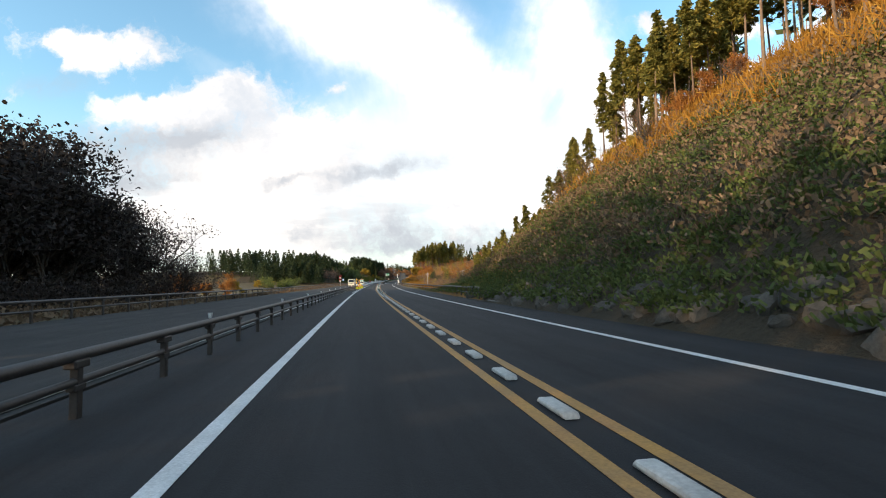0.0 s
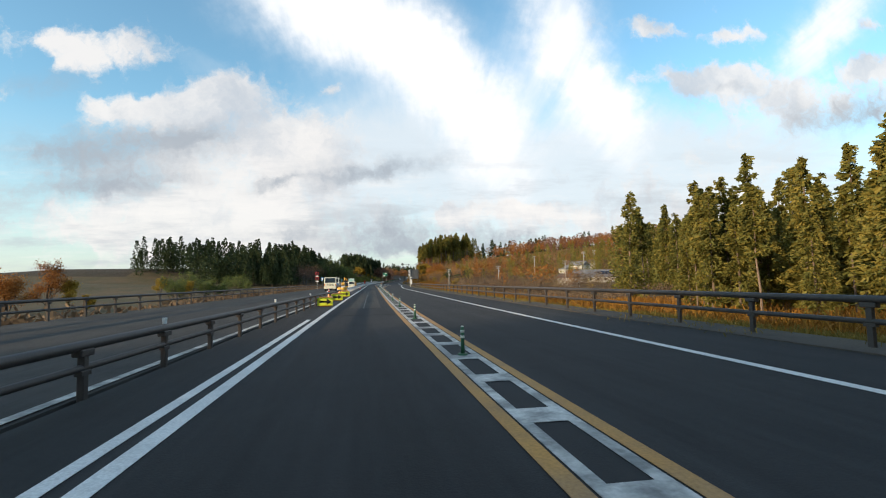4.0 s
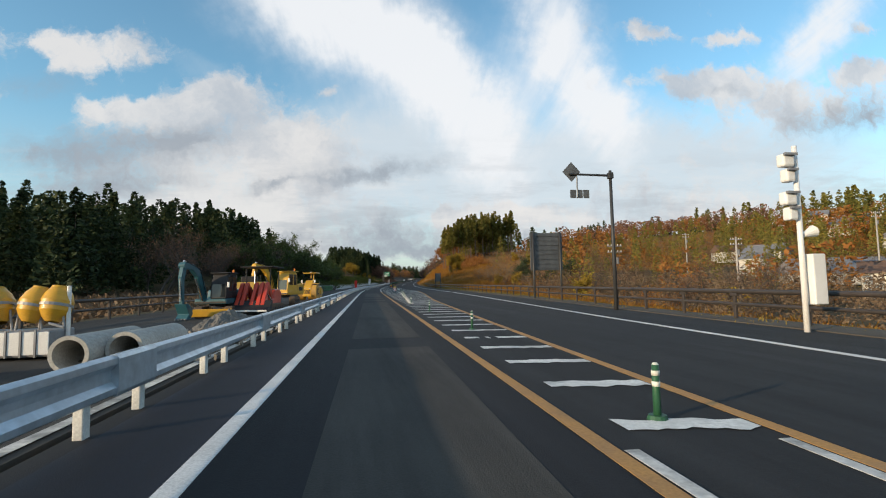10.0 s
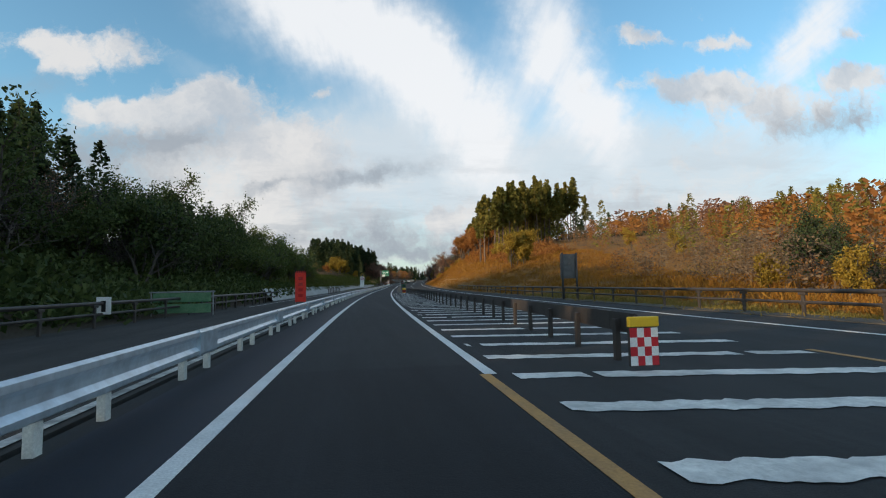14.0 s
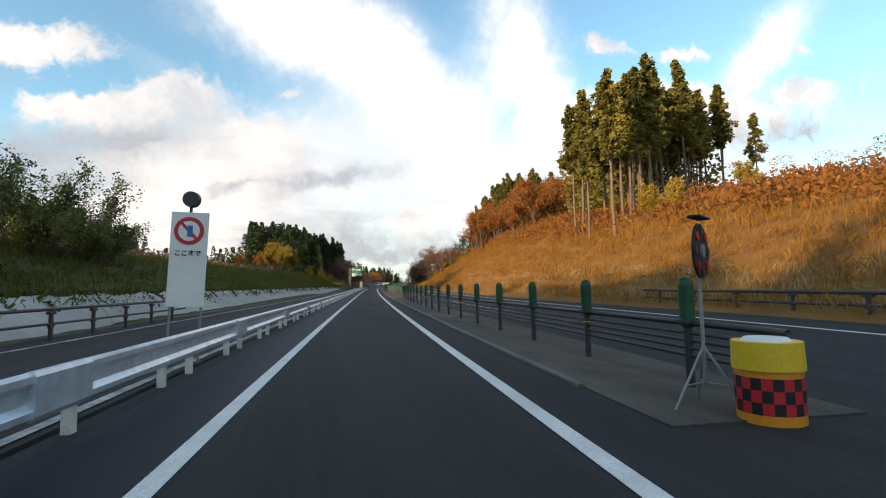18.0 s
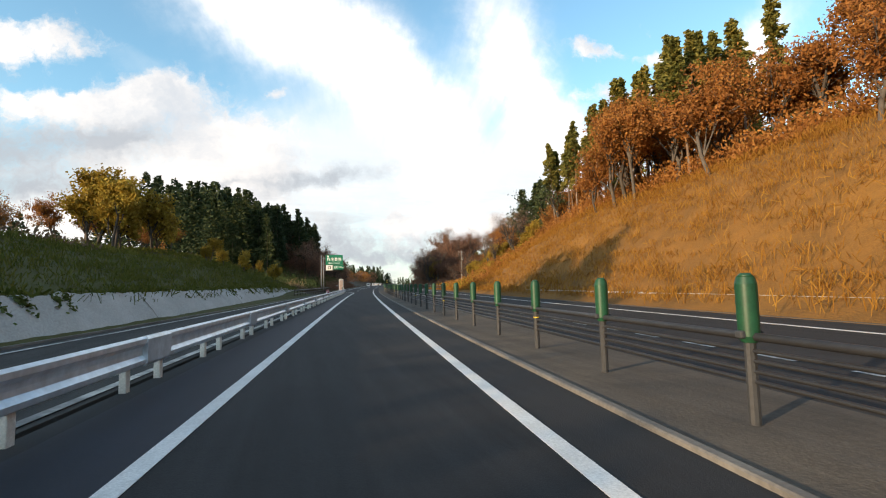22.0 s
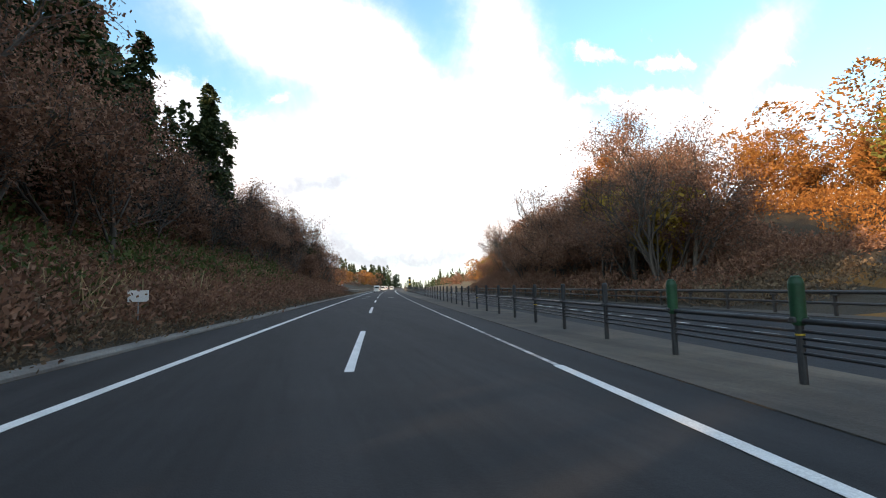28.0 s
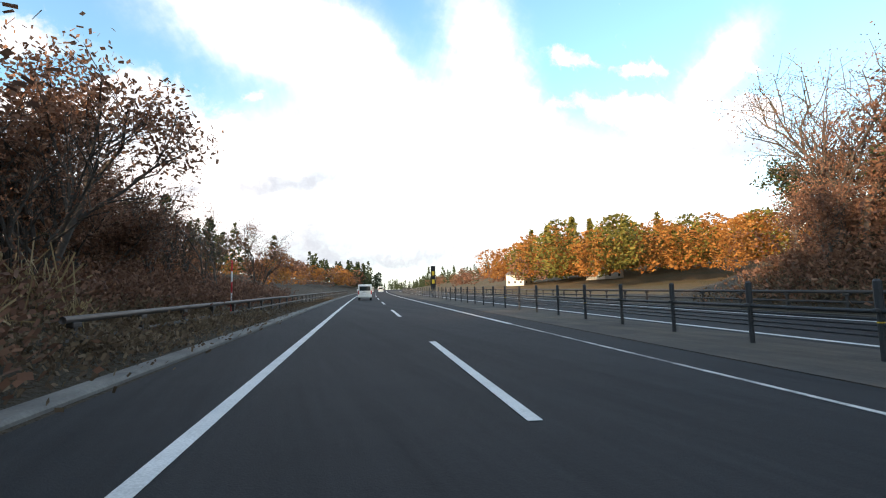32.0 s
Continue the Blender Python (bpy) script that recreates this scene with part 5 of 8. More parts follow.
def glass_material(name, tint, rough=0.03):
    m = bpy.data.materials.new(name)
    m.use_nodes = True
    n = Nodes(m.node_tree)
    b = n.add("ShaderNodeBsdfPrincipled", {"Base Color": (*tint, 1), "Roughness": rough, "Specular IOR Level": 0.6, "Transmission Weight": 0.0})
    n.tree.links.new(b.outputs[0], n.add("ShaderNodeOutputMaterial").inputs[0])
    return m


GLASS = glass_material("dark_vehicle_glass", (0.02, 0.025, 0.028))
WINDOW_DARK = glass_material("house_window", (0.03, 0.035, 0.04), 0.1)


def bm_box(*a, **k):
    return box(bmesh.new(), *a, **k)


def bm_rod(*a, **k):
    return rod(bmesh.new(), *a, **k)


def letters(text, size, mat, parent, at, label="", bold=0.0):
    """Writing as a flat raised mesh, reading along x, standing in the xz plane."""
    cu = bpy.data.curves.new("lettering", "FONT")
    cu.body, cu.size, cu.align_x, cu.align_y, cu.extrude, cu.offset = text, size, "CENTER", "CENTER", 0.004, bold
    ob = bpy.data.objects.new("lettering", cu)
    me = bpy.data.meshes.new_from_object(ob)
    bpy.data.objects.remove(ob)
    me.materials.clear()
    return link("lettering", me, mat, parent, label, at=at @ pose(0, 0, 0, 90, 0, 0))


# ---- rails ----


def pipe_rail(s0, s1, d, pitch, label, beams=((0.95, 0.075), (0.52, 0.055)), height=0.95, studs=True, group="brown pipe rails"):
    rail = thing("pipe_rail", label, "guard rail", group)
    for z, r in beams:
        sweep("beam", s0, s1, d, circle(r, 8), STEEL_BROWN, rail, base=z, smooth=True)
    pm = None
    k = 0
    s = s0 + 0.4
    while s < s1:
        m = on_road(s, value(d, s))
        if pm is None:
            bm = bm_box(-0.045, 0.045, -0.06, 0.06, -0.1, height - 0.12, bevel=0.012)
            box(bm, -0.07, 0.07, -0.16, 0.16, height - 0.16, height - 0.06, bevel=0.02)
            box(bm, -0.05, 0.05, -0.12, 0.12, beams[1][0] - 0.1, beams[1][0] - 0.03, bevel=0.01)
            p = part("post", bm, STEEL_BROWN, rail, at=m)
            pm = p.data
            sm = bmesh.new()
            rod(sm, (0, 0, height + 0.06), (0, 0, height + 0.17), 0.035, 0.05, 8)
            sd = bpy.data.meshes.new("reflector")
            sm.to_mesh(sd)
            sm.free()
            sd.materials.append(SIGN_WHITE)
        else:
            p = link("post", pm, None, rail, at=m)
        if studs and k % 4 == 0:
            link("reflector", sd, None, p)
        k += 1
        s += pitch
    return rail


pipe_rail(-40, 147, [(-60, -1.72), (8, -1.72), (40, -1.9), (71, -2.0), (100, -1.55), (131, -1.14), (147, -1.25)], 2.55, "dark brown pipe rail with low posts between the carriageways", ((0.70, 0.07), (0.41, 0.05)), 0.72)
FAR_RAIL = [(s, v + 0.45) for s, v in LEFT_OUT]
pipe_rail(-30, 345, FAR_RAIL, 3.0, "brown pipe rail along the closed carriageway", studs=False)
pipe_rail(37, 190, [(37, 10.4), (52, 11.0), (90, 11.6), (170, 12.3), (190, 12.6)], 3.0, "rust-brown two-pipe rail on the sunny verge", studs=False)
pipe_rail(190, 402, [(190, 12.6), (201, 12.9), (230, 14.2), (261, 16.2), (284, 17.3), (402, 18.2)], 3.0, "rust-brown two-pipe rail on the sunny verge", studs=False)
pipe_rail(560, 800, [(s, v + 0.5) for s, v in RIGHT_OUT], 3.0, "grey-brown rail beyond the opposite lanes", studs=False)
pipe_rail(676, 800, -7.4, 3.0, "thin brown pipe rail at the road's edge", studs=False)
pipe_rail(384, 403, [(384, -8.1), (403, -8.0)], 2.4, "short black pipe fence before the concrete wall", ((0.95, 0.05), (0.5, 0.04)), 0.95, False)
pipe_rail(322, 340, -8.4, 2.4, "short black pipe fence before the bank", ((0.95, 0.05), (0.5, 0.04)), 0.95, False)
pipe_rail(523, 574, [(523, -6.75), (552, -6.5), (574, -6.4)], 2.6, "weathered dark rail beside the closed lane", studs=False)

W_BEAM = [(0.0, -0.175), (0.055, -0.15), (0.06, -0.10), (0.0, -0.05), (-0.005, 0.0), (0.0, 0.05), (0.06, 0.10), (0.055, 0.15), (0.0, 0.175), (-0.012, 0.175), (-0.012, -0.175)]


def beam_rail(s0, s1, d, mat, post_mat, label, steps=(2.0,), z=0.66, joint=4.0, wide=1.0, plate=0.62, name="beam_rail"):
    """Corrugated steel guard rail: one beam, short posts, plates over the joints."""
    rail = thing(name, label, "guard rail", "steel guard rails")
    prof = [(a * 1.0, b * wide) for a, b in W_BEAM]
    sweep("beam", s0, s1, d, prof, mat, rail, base=z)
    h = 0.178 * wide
    lid = [(0.05, -h), (0.072, -h * 0.8), (0.074, h * 0.8), (0.05, h), (-0.016, h), (-0.016, -h)]
    pm = None
    s, k = s0 + 0.6, 0
    while s < s1:
        m = on_road(s, value(d, s) - 0.07)
        if pm is None:
            bm = bm_box(-0.05, 0.05, -0.065, 0.065, -0.1, z + 0.05, bevel=0.012)
            p = part("post", bm, post_mat, rail, at=m)
            pm = p.data
        else:
            link("post", pm, None, rail, at=m)
        s += steps[k % len(steps)]
        k += 1
    s = s0 + 1.0
    while s < s1 - 1:
        sweep("joint_plate", s, s + plate, d, lid, mat, rail, base=z)
        s += joint
    return rail


WHITE_RAIL = [(148, -1.38), (225, -1.3), (350, -1.3), (400, -1.42), (548, -1.5)]
beam_rail(148, 548, WHITE_RAIL, STEEL_WHITE, STEEL_POST, "pale galvanised steel beam rail beside the lane", (1.2, 2.4), 0.53, 7.2, 1.24, 0.95)
DARK_RAIL = [(299.2, 6.15), (312, 6.9), (356, 6.9), (372, 6.35), (379, 6.1)]
beam_rail(299.2, 377, DARK_RAIL, STEEL_BROWN, STEEL_BROWN, "dark brown steel beam rail on the zebra island", z=0.70, joint=4.3)
# white edge line of the closed carriageway along the rails
painted("white_line", -120, 548, [(-120, -2.95), (30, -2.8), (75, -2.0), (148, -1.85), (548, -1.95)], 0.16, WHITE_WORN, "white painted edge line of the closed carriageway")
painted("white_line", 330, 552, [(330, -7.6), (450, -6.9), (552, -5.2)], 0.16, WHITE_WORN, "white painted outer line of the closed carriageway")

CABLES = [(379, 6.0), (402, 5.65), (483, 5.6), (540, 5.75), (590, 6.35), (640, 6.85), (690, 7.4), (800, 7.4)]
barrier = thing("cable_barrier", "dark wire rope barrier on posts with green sleeves", "guard rail", "steel guard rails")
for z, r in ((0.88, 0.045), (0.74, 0.024), (0.64, 0.024), (0.54, 0.024), (0.44, 0.024)):
    sweep("cable", 379, 800, CABLES, circle(r, 6), CABLE, barrier, base=z, smooth=True)
pm = None
k = 0
s = 380.6
while s < 800:
    m = on_road(s, value(CABLES, s), 0.02)
    if pm is None:
        bm = bm_rod((0, 0, -0.1), (0, 0, 0.98), 0.057, n=10)
        box(bm, -0.13, 0.13, -0.05, 0.05, 0.84, 0.92, bevel=0.02)
        p = part("post", bm, STEEL_DARK, barrier, at=m, smooth=False)
        pm = p.data
        bm = bmesh.new()
        for z0, z1, a, b in ((0.80, 0.86, 0.075, 0.10), (0.86, 1.38, 0.10, 0.103), (1.38, 1.45, 0.103, 0.085), (1.45, 1.49, 0.085, 0.045)):
            rod(bm, (0, 0, z0), (0, 0, z1), a, b, 14, z1 > 1.48)
        sl = bpy.data.meshes.new("sleeve")
        bm.to_mesh(sl)
        bm.free()
        sl.materials.append(GREEN_SLEEVE)
        sl.polygons.foreach_set("use_smooth", [True] * len(sl.polygons))
        sl2 = bpy.data.meshes.new("sleeve")
        bm = bm_rod((0, 0, 0.88), (0, 0, 1.40), 0.068, 0.07, 12)
        rod(bm, (0, 0, 1.40), (0, 0, 1.44), 0.07, 0.04, 12)
        bm.to_mesh(sl2)
        bm.free()
        sl2.materials.append(STEEL_DARK)
        bm = bm_rod((0, 0, 0.66), (0, 0, 0.685), 0.062, n=10)
        rb = bpy.data.meshes.new("reflective_band")
        bm.to_mesh(rb)
        bm.free()
        rb.materials.append(YELLOW_BAND)
    else:
        p = link("post", pm, None, barrier, at=m)
    if s < 537.5 or 548 < s < 592:
        link("sleeve", sl, None, p)
    elif s >= 592:
        link("sleeve", sl2, None, p)
    if k % 4 == 1:
        link("reflective_band", rb, None, p)
    k += 1
    s += 3.0145

# ---- delineators and kerb blocks ----
pole0 = thing("delineator_pole", "green flexible road delineator with pale bands", "road post", "delineator poles")
bm = bm_rod((0, 0, 0.0), (0, 0, 0.05), 0.11, 0.09, 12)
part("base", bm, GREEN_POLE, pole0)
part("shaft", bm_rod((0, 0, 0.04), (0, 0, 0.56), 0.040, 0.036, 10), GREEN_POLE, pole0, smooth=True)
for z in (0.34, 0.45):
    part("band", bm_rod((0, 0, z), (0, 0, z + 0.05), 0.042, n=10), POLE_BAND, pole0, smooth=True)
part("cap", bm_rod((0, 0, 0.56), (0, 0, 0.58), 0.036, 0.02, 10), POLE_BAND, pole0)
POLE_LINE = [(0, 3.62), (80, 3.85), (190, 3.98), (223, 4.5), (247, 4.3), (280, 6.2), (300, 6.3)]
first = True
for k in range(30):
    s = 52.8 + 10 * k
    if s > 296:
        break
    m = on_road(s, lerp(POLE_LINE, s))
    if first:
        pole0.matrix_basis = m
        first = False
    else:
        copy_thing(pole0, m)


def kerb_block(mat):
    bm = bmesh.new()
    prism(bm, [(-0.42, 0), (0.42, 0), (0.36, 0.07), (-0.36, 0.07)], -0.10, 0.10, 0.03)
    me = bpy.data.meshes.new("kerb_block")
    bm.to_mesh(me)
    bm.free()
    me.materials.append(mat)
    return me


BLOCK = kerb_block(CONCRETE_PALE)
for k in range(40):
    s = -22.0 + 2.1 * k
    if s < 54:
        ob = link("kerb_block", BLOCK, None, at=on_road(s, lerp([(0, 3.6), (54, 3.82)], s), 0.006))
        tagged(ob, "worn white concrete kerb block between the ochre lines", "kerb block", "kerb blocks")
for k in range(25):
    s = 243 + 2.1 * k
    ob = link("kerb_block", BLOCK, None, at=on_road(s, lerp([(243, 4.35), (277, 6.0), (302, 6.2)], s), 0.016, 12))
    tagged(ob, "cream concrete kerb block lying on the zebra island", "kerb block", "kerb blocks")


# ---- hazard boards, drums, cones ----


def chequer(parent, w, h, nx, nz, y, a, b, x0=0.0, z0=0.0):
    for i in range(nx):
        for j in range(nz):
            bm = bm_box(x0 - w / 2 + w * i / nx, x0 - w / 2 + w * (i + 1) / nx, y - 0.008, y, z0 + h * j / nz, z0 + h * (j + 1) / nz)
            part("check", bm, a if (i + j) % 2 else b, parent)


def drum(at, label):
    """Yellow plastic crash drum with a red and white chequered wrap."""
    t = thing("crash_drum", label, "crash drum", "crash drums", at)
    part("body", bm_rod((0, 0, 0), (0, 0, 0.86), 0.33, 0.30, 24), PAINT_YELLOW, t, smooth=False)
    bm = bm_rod((0, 0, 0.86), (0, 0, 0.96), 0.32, 0.29, 24)
    rod(bm, (0, 0, 0.96), (0, 0, 1.0), 0.12, 0.10, 12)
    part("lid", bm, PAINT_YELLOW, t)
    for parity, mat in ((0, SIGN_RED), (1, SIGN_WHITE)):
        v, f = [], []
        for i in range(16):
            for j in range(3):
                if (i + j) % 2 == parity:
                    o = len(v)
                    for a, z in ((i, j), (i + 1, j), (i + 1, j + 1), (i, j + 1)):
                        zz = 0.16 + 0.52 * z / 3
                        r = 0.335 - 0.035 * zz / 0.86
                        v.append((r * math.cos(a * math.pi / 8), r * math.sin(a * math.pi / 8), zz))
                    f.append((o, o + 1, o + 2, o + 3))
        link("wrap", mesh_of("wrap", v, f), mat, t)
    return t


for s, d in ((140.6, -0.95), (141.4, -1.35), (142.2, -0.95), (142.6, -1.5)):
    drum(on_road(s, d), "yellow plastic crash drum with red and white checks")
mk = thing("marker_board", "white reflective marker board on the rail end post", "road sign", at=on_road(145.5, -1.25))
part("post", bm_rod((0, 0, 0), (0, 0, 0.95), 0.03), STEEL_POST, mk)
part("board", bm_box(-0.13, 0.13, -0.05, -0.03, 0.45, 1.0, bevel=0.01), SIGN_WHITE, mk)


def arrow_box(at):
    """Lime arrow board standing on an orange water ballast box."""
    t = thing("arrow_board", "lime and black arrow board on an orange ballast box", "road sign", "arrow boards", at)
    part("ballast_box", bm_box(-0.42, 0.42, 0.0, 0.5, 0.0, 0.62, bevel=0.07), PAINT_ORANGE, t)
    part("board", bm_box(-0.5, 0.5, -0.05, -0.01, 0.05, 0.55, bevel=0.01), LIME, t)
    bm = bmesh.new()
    prism(bm, [(0, 0), (0.5, 0), (0.5, 0.12), (0, 0.12)], 0, 0.01)
    bmesh.ops.rotate(bm, verts=bm.verts, cent=(0, 0, 0), matrix=Matrix.Rotation(radians(-90), 3, "Z"))
    bmesh.ops.translate(bm, verts=bm.verts, vec=(-0.35, -0.055, 0.24))
    v = [bm.verts.new(p) for p in ((0.12, -0.058, 0.10), (0.42, -0.058, 0.30), (0.12, -0.058, 0.50))]
    bm.faces.new(v)
    part("arrow", bm, SIGN_BLACK, t)
    part("lamp", bm_rod((0.2, 0.2, 0.62), (0.2, 0.2, 0.78), 0.07, 0.05), LAMP_AMBER, t)
    return t


for s, d in ((116, -0.75), (126.3, -0.7), (137.7, -0.62)):
    arrow_box(on_road(s, d, yaw=-6))


def cone(at, label):
    t = thing("traffic_cone", label, "traffic cone", "traffic cones", at)
    part("base", bm_box(-0.19, 0.19, -0.19, 0.19, 0, 0.035, bevel=0.012), SIGN_RED, t)
    part("body", bm_rod((0, 0, 0.03), (0, 0, 0.70), 0.14, 0.03, 16), SIGN_RED, t, smooth=True)
    for z in (0.24, 0.46):
        r = 0.145 - 0.11 * z / 0.7
        part("band", bm_rod((0, 0, z), (0, 0, z + 0.12), r + 0.004, r - 0.014, 16), SIGN_WHITE, t, smooth=True)
    return t


for s, d in ((194.4, -0.5), (167.3, -4.9), (546.6, -4.6), (548.0, -4.6), (549.4, -4.5)):
    cone(on_road(s, d), "red and white traffic cone on the asphalt")

hz = thing("hazard_board", "red and white chequered hazard board with a yellow cap", "road sign", "hazard boards", on_road(298.6, 5.95) @ Matrix.Diagonal((0.6, 1, 0.82, 1)))
part("frame", bm_box(-0.42, 0.42, 0.0, 0.06, 0.1, 1.05, bevel=0.01), STEEL_BROWN, hz)
chequer(hz, 0.8, 0.72, 4, 4, 0.0, SIGN_RED, SIGN_WHITE, 0, 0.12)
part("cap", bm_box(-0.43, 0.43, -0.03, 0.06, 0.86, 1.06, bevel=0.02), HAZARD_YELLOW, hz)
hz2 = thing("crash_cushion", "round yellow and orange crash cushion with red and black checks", "crash drum", "hazard boards", on_road(378.7, 5.75) @ Matrix.Diagonal((0.78, 0.78, 0.86, 1)))
bm = bm_rod((0, 0.42, 0.0), (0, 0.42, 0.62), 0.40, 0.40, 28)
part("body", bm, PAINT_ORANGE, hz2, smooth=False)
part("cap", bm_rod((0, 0.42, 0.62), (0, 0.42, 0.95), 0.43, 0.42, 28), HAZARD_YELLOW, hz2)
part("lid", bm_rod((0, 0.42, 0.95), (0, 0.42, 0.99), 0.30, 0.26, 24), SIGN_WHITE, hz2)
for parity, mat in ((0, SIGN_RED), (1, SIGN_BLACK)):
    v, f = [], []
    for i in range(20):
        for j in range(3):
            if (i + j) % 2 == parity:
                o = len(v)
                for a, z in ((i, j), (i + 1, j), (i + 1, j + 1), (i, j + 1)):
                    v.append((0.406 * math.cos(a * math.pi / 10), 0.42 + 0.406 * math.sin(a * math.pi / 10), 0.12 + 0.42 * z / 3))
                f.append((o, o + 1, o + 2, o + 3))
    link("wrap", mesh_of("wrap", v, f), mat, hz2)
tp = thing("warning_disc", "dark round warning disc with red reflectors on a tripod", "road sign", "hazard boards", on_road(379.6, 5.45, 0, 38) @ Matrix.Diagonal((0.88, 0.88, 0.97, 1)))
part("pole", bm_rod((0, 0, 0.3), (0, 0, 2.15), 0.025), STEEL_GREY, tp)
for k in range(3):
    a = 0.5 + k * 2.0944
    part("leg", bm_rod((0, 0, 0.72), (0.5 * math.cos(a), 0.5 * math.sin(a), 0.0), 0.018), STEEL_GREY, tp)
    part("brace", bm_rod((0, 0, 0.3), (0.3 * math.cos(a), 0.3 * math.sin(a), 0.28), 0.01), STEEL_GREY, tp)
disc = part("disc", bm_rod((0, -0.02, 1.85), (0, -0.05, 1.85), 0.33, n=28), SIGN_BLACK, tp)
part("hub", bm_rod((0, -0.05, 1.85), (0, -0.08, 1.85), 0.08, n=14), STEEL_GREY, disc)
part("roof_bar", bm_box(-0.24, 0.24, -0.12, 0.04, 2.24, 2.27, bevel=0.008), SIGN_BLACK, tp)
for k in range(8):
    a = k * math.pi / 4
    part("stud", bm_rod((0.25 * math.cos(a), -0.05, 1.85 + 0.25 * math.sin(a)), (0.25 * math.cos(a), -0.07, 1.85 + 0.25 * math.sin(a)), 0.055, n=10), LAMP_RED if k % 2 else STEEL_DARK, disc)

# ---- signs ----


def disc_sign(parent, z, r, y=-0.05, inner=SIGN_WHITE, ring=SIGN_RED, x=0.0):
    p = part("disc", bm_rod((x, y, z), (x, y - 0.01, z), r, n=28), ring, parent)
    part("face", bm_rod((x, y - 0.01, z), (x, y - 0.014, z), r * 0.72, n=28), inner, p)
    return p


sg = thing("road_sign", "two round red road signs stacked on a pale post", "road sign", "road signs", on_road(220, -12.6, 0))
part("post", bm_rod((0, 0, -0.3), (0, 0, 4.5), 0.06), STEEL_POST, sg)
disc_sign(sg, 4.1, 0.45, inner=SIGN_BLACK)
part("plate", bm_box(-0.38, 0.38, -0.06, -0.045, 3.28, 3.52), SIGN_WHITE, sg)
disc_sign(sg, 2.75, 0.45, inner=SIGN_BLACK)
part("plate", bm_box(-0.38, 0.38, -0.06, -0.045, 1.9, 2.14), SIGN_WHITE, sg)
sg = thing("road_sign", "blue and white rectangular sign on a post", "road sign", "road signs", on_road(225, -11.7))
part("post", bm_rod((0, 0, -0.3), (0, 0, 3.1), 0.05), STEEL_BROWN, sg)
part("panel", bm_box(-0.4, 0.4, -0.06, -0.04, 2.1, 3.1, bevel=0.005), SIGN_BLUE, sg)
bm = bm_box(-0.2, 0.2, -0.066, -0.06, 2.3, 2.9)
part("symbol", bm, SIGN_WHITE, sg)
sg = thing("sign_board", "tall white board with a round red prohibition sign and a lamp", "road sign", "road signs", on_road(385.2, -2.05, 0.32) @ pose(0, 0, 0, 0, 2.5, 0))
part("panel", bm_box(-0.36, 0.36, -0.03, 0.03, 0.8, 2.75, bevel=0.01), SIGN_WHITE, sg)
for x in (-0.3, 0.3):
    part("leg", bm_rod((x, 0.04, -0.4), (x, 0.04, 2.5), 0.025), STEEL_GREY, sg)
disc_sign(sg, 2.36, 0.29, -0.03)
v = [(-0.19, -0.05, 2.52), (-0.15, -0.05, 2.56), (0.19, -0.05, 2.20), (0.15, -0.05, 2.16)]
v += [(a, b + 0.006, c) for a, b, c in v]
link("slash", mesh_of("slash", v, [(0, 1, 2, 3), (7, 6, 5, 4), (0, 4, 5, 1), (1, 5, 6, 2), (2, 6, 7, 3), (3, 7, 4, 0)]), SIGN_RED, sg)
part("symbol", bm_box(-0.03, 0.07, -0.052, -0.046, 2.24, 2.47, bevel=0.01), SIGN_BLUE, sg)
part("plate", bm_box(-0.30, 0.30, -0.036, -0.03, 1.80, 1.98), SIGN_WHITE, sg)
letters("ここまで", 0.13, SIGN_BLACK, sg, pose(0, -0.04, 1.89), "dark characters", 0.004)
part("lamp", bm_rod((0, 0.06, 3.02), (0, -0.08, 3.02), 0.17, 0.16, 20), STEEL_DARK, sg)
part("lamp_stem", bm_rod((0, 0, 2.7), (0, 0, 2.9), 0.03), STEEL_DARK, sg)
sg = thing("banner_sign", "tall bright red fabric banner sign with dark bars of writing", "road sign", "road signs", on_road(316.4, -1.8))
part("panel", bm_box(-0.26, 0.26, -0.012, 0.012, 0.72, 2.25, bevel=0.004), BANNER_RED, sg)
for k in range(6):
    part("scallop", bm_box(-0.25 + 0.088 * k, -0.20 + 0.088 * k, -0.016, 0.016, 2.16, 2.27), SIGN_BLACK, sg)
for k in range(4):
    part("bar", bm_box(-0.1, 0.1, -0.018, -0.012, 0.95 + 0.28 * k, 1.1 + 0.28 * k), LAMP_RED, sg)
for x in (-0.24, 0.24):
    part("leg", bm_rod((x, 0.02, -0.05), (x, 0.02, 2.2), 0.014), STEEL_GREY, sg)
sg = thing("barrier_frame", "pipe frame with green striped boards at the closed road's edge", "barrier", "", on_road(320, -8.6))
for x in (-1.6, 1.6):
    part("upright", bm_rod((x, 0, -0.1), (x, 0, 1.35), 0.04), STEEL_GREY, sg)
part("crossbar", bm_rod((-1.7, 0, 1.3), (1.7, 0, 1.3), 0.04), STEEL_GREY, sg)
for z in (0.15, 0.75):
    part("board", bm_box(-1.5, 1.5, -0.04, 0.0, z, z + 0.5, bevel=0.01), NET_GREEN, sg)
sg = thing("small_notice", "small white notice hung on the rail", "road sign", "road signs", on_road(313, -9.0))
part("plate", bm_box(-0.28, 0.28, -0.12, -0.10, 0.5, 1.2, bevel=0.01), SIGN_WHITE, sg)
part("figure", bm_box(-0.08, 0.08, -0.128, -0.12, 0.6, 1.05), SIGN_BLACK, sg)
part("hook", bm_box(-0.25, 0.25, -0.1, 0.04, 1.0, 1.04), STEEL_GREY, sg)

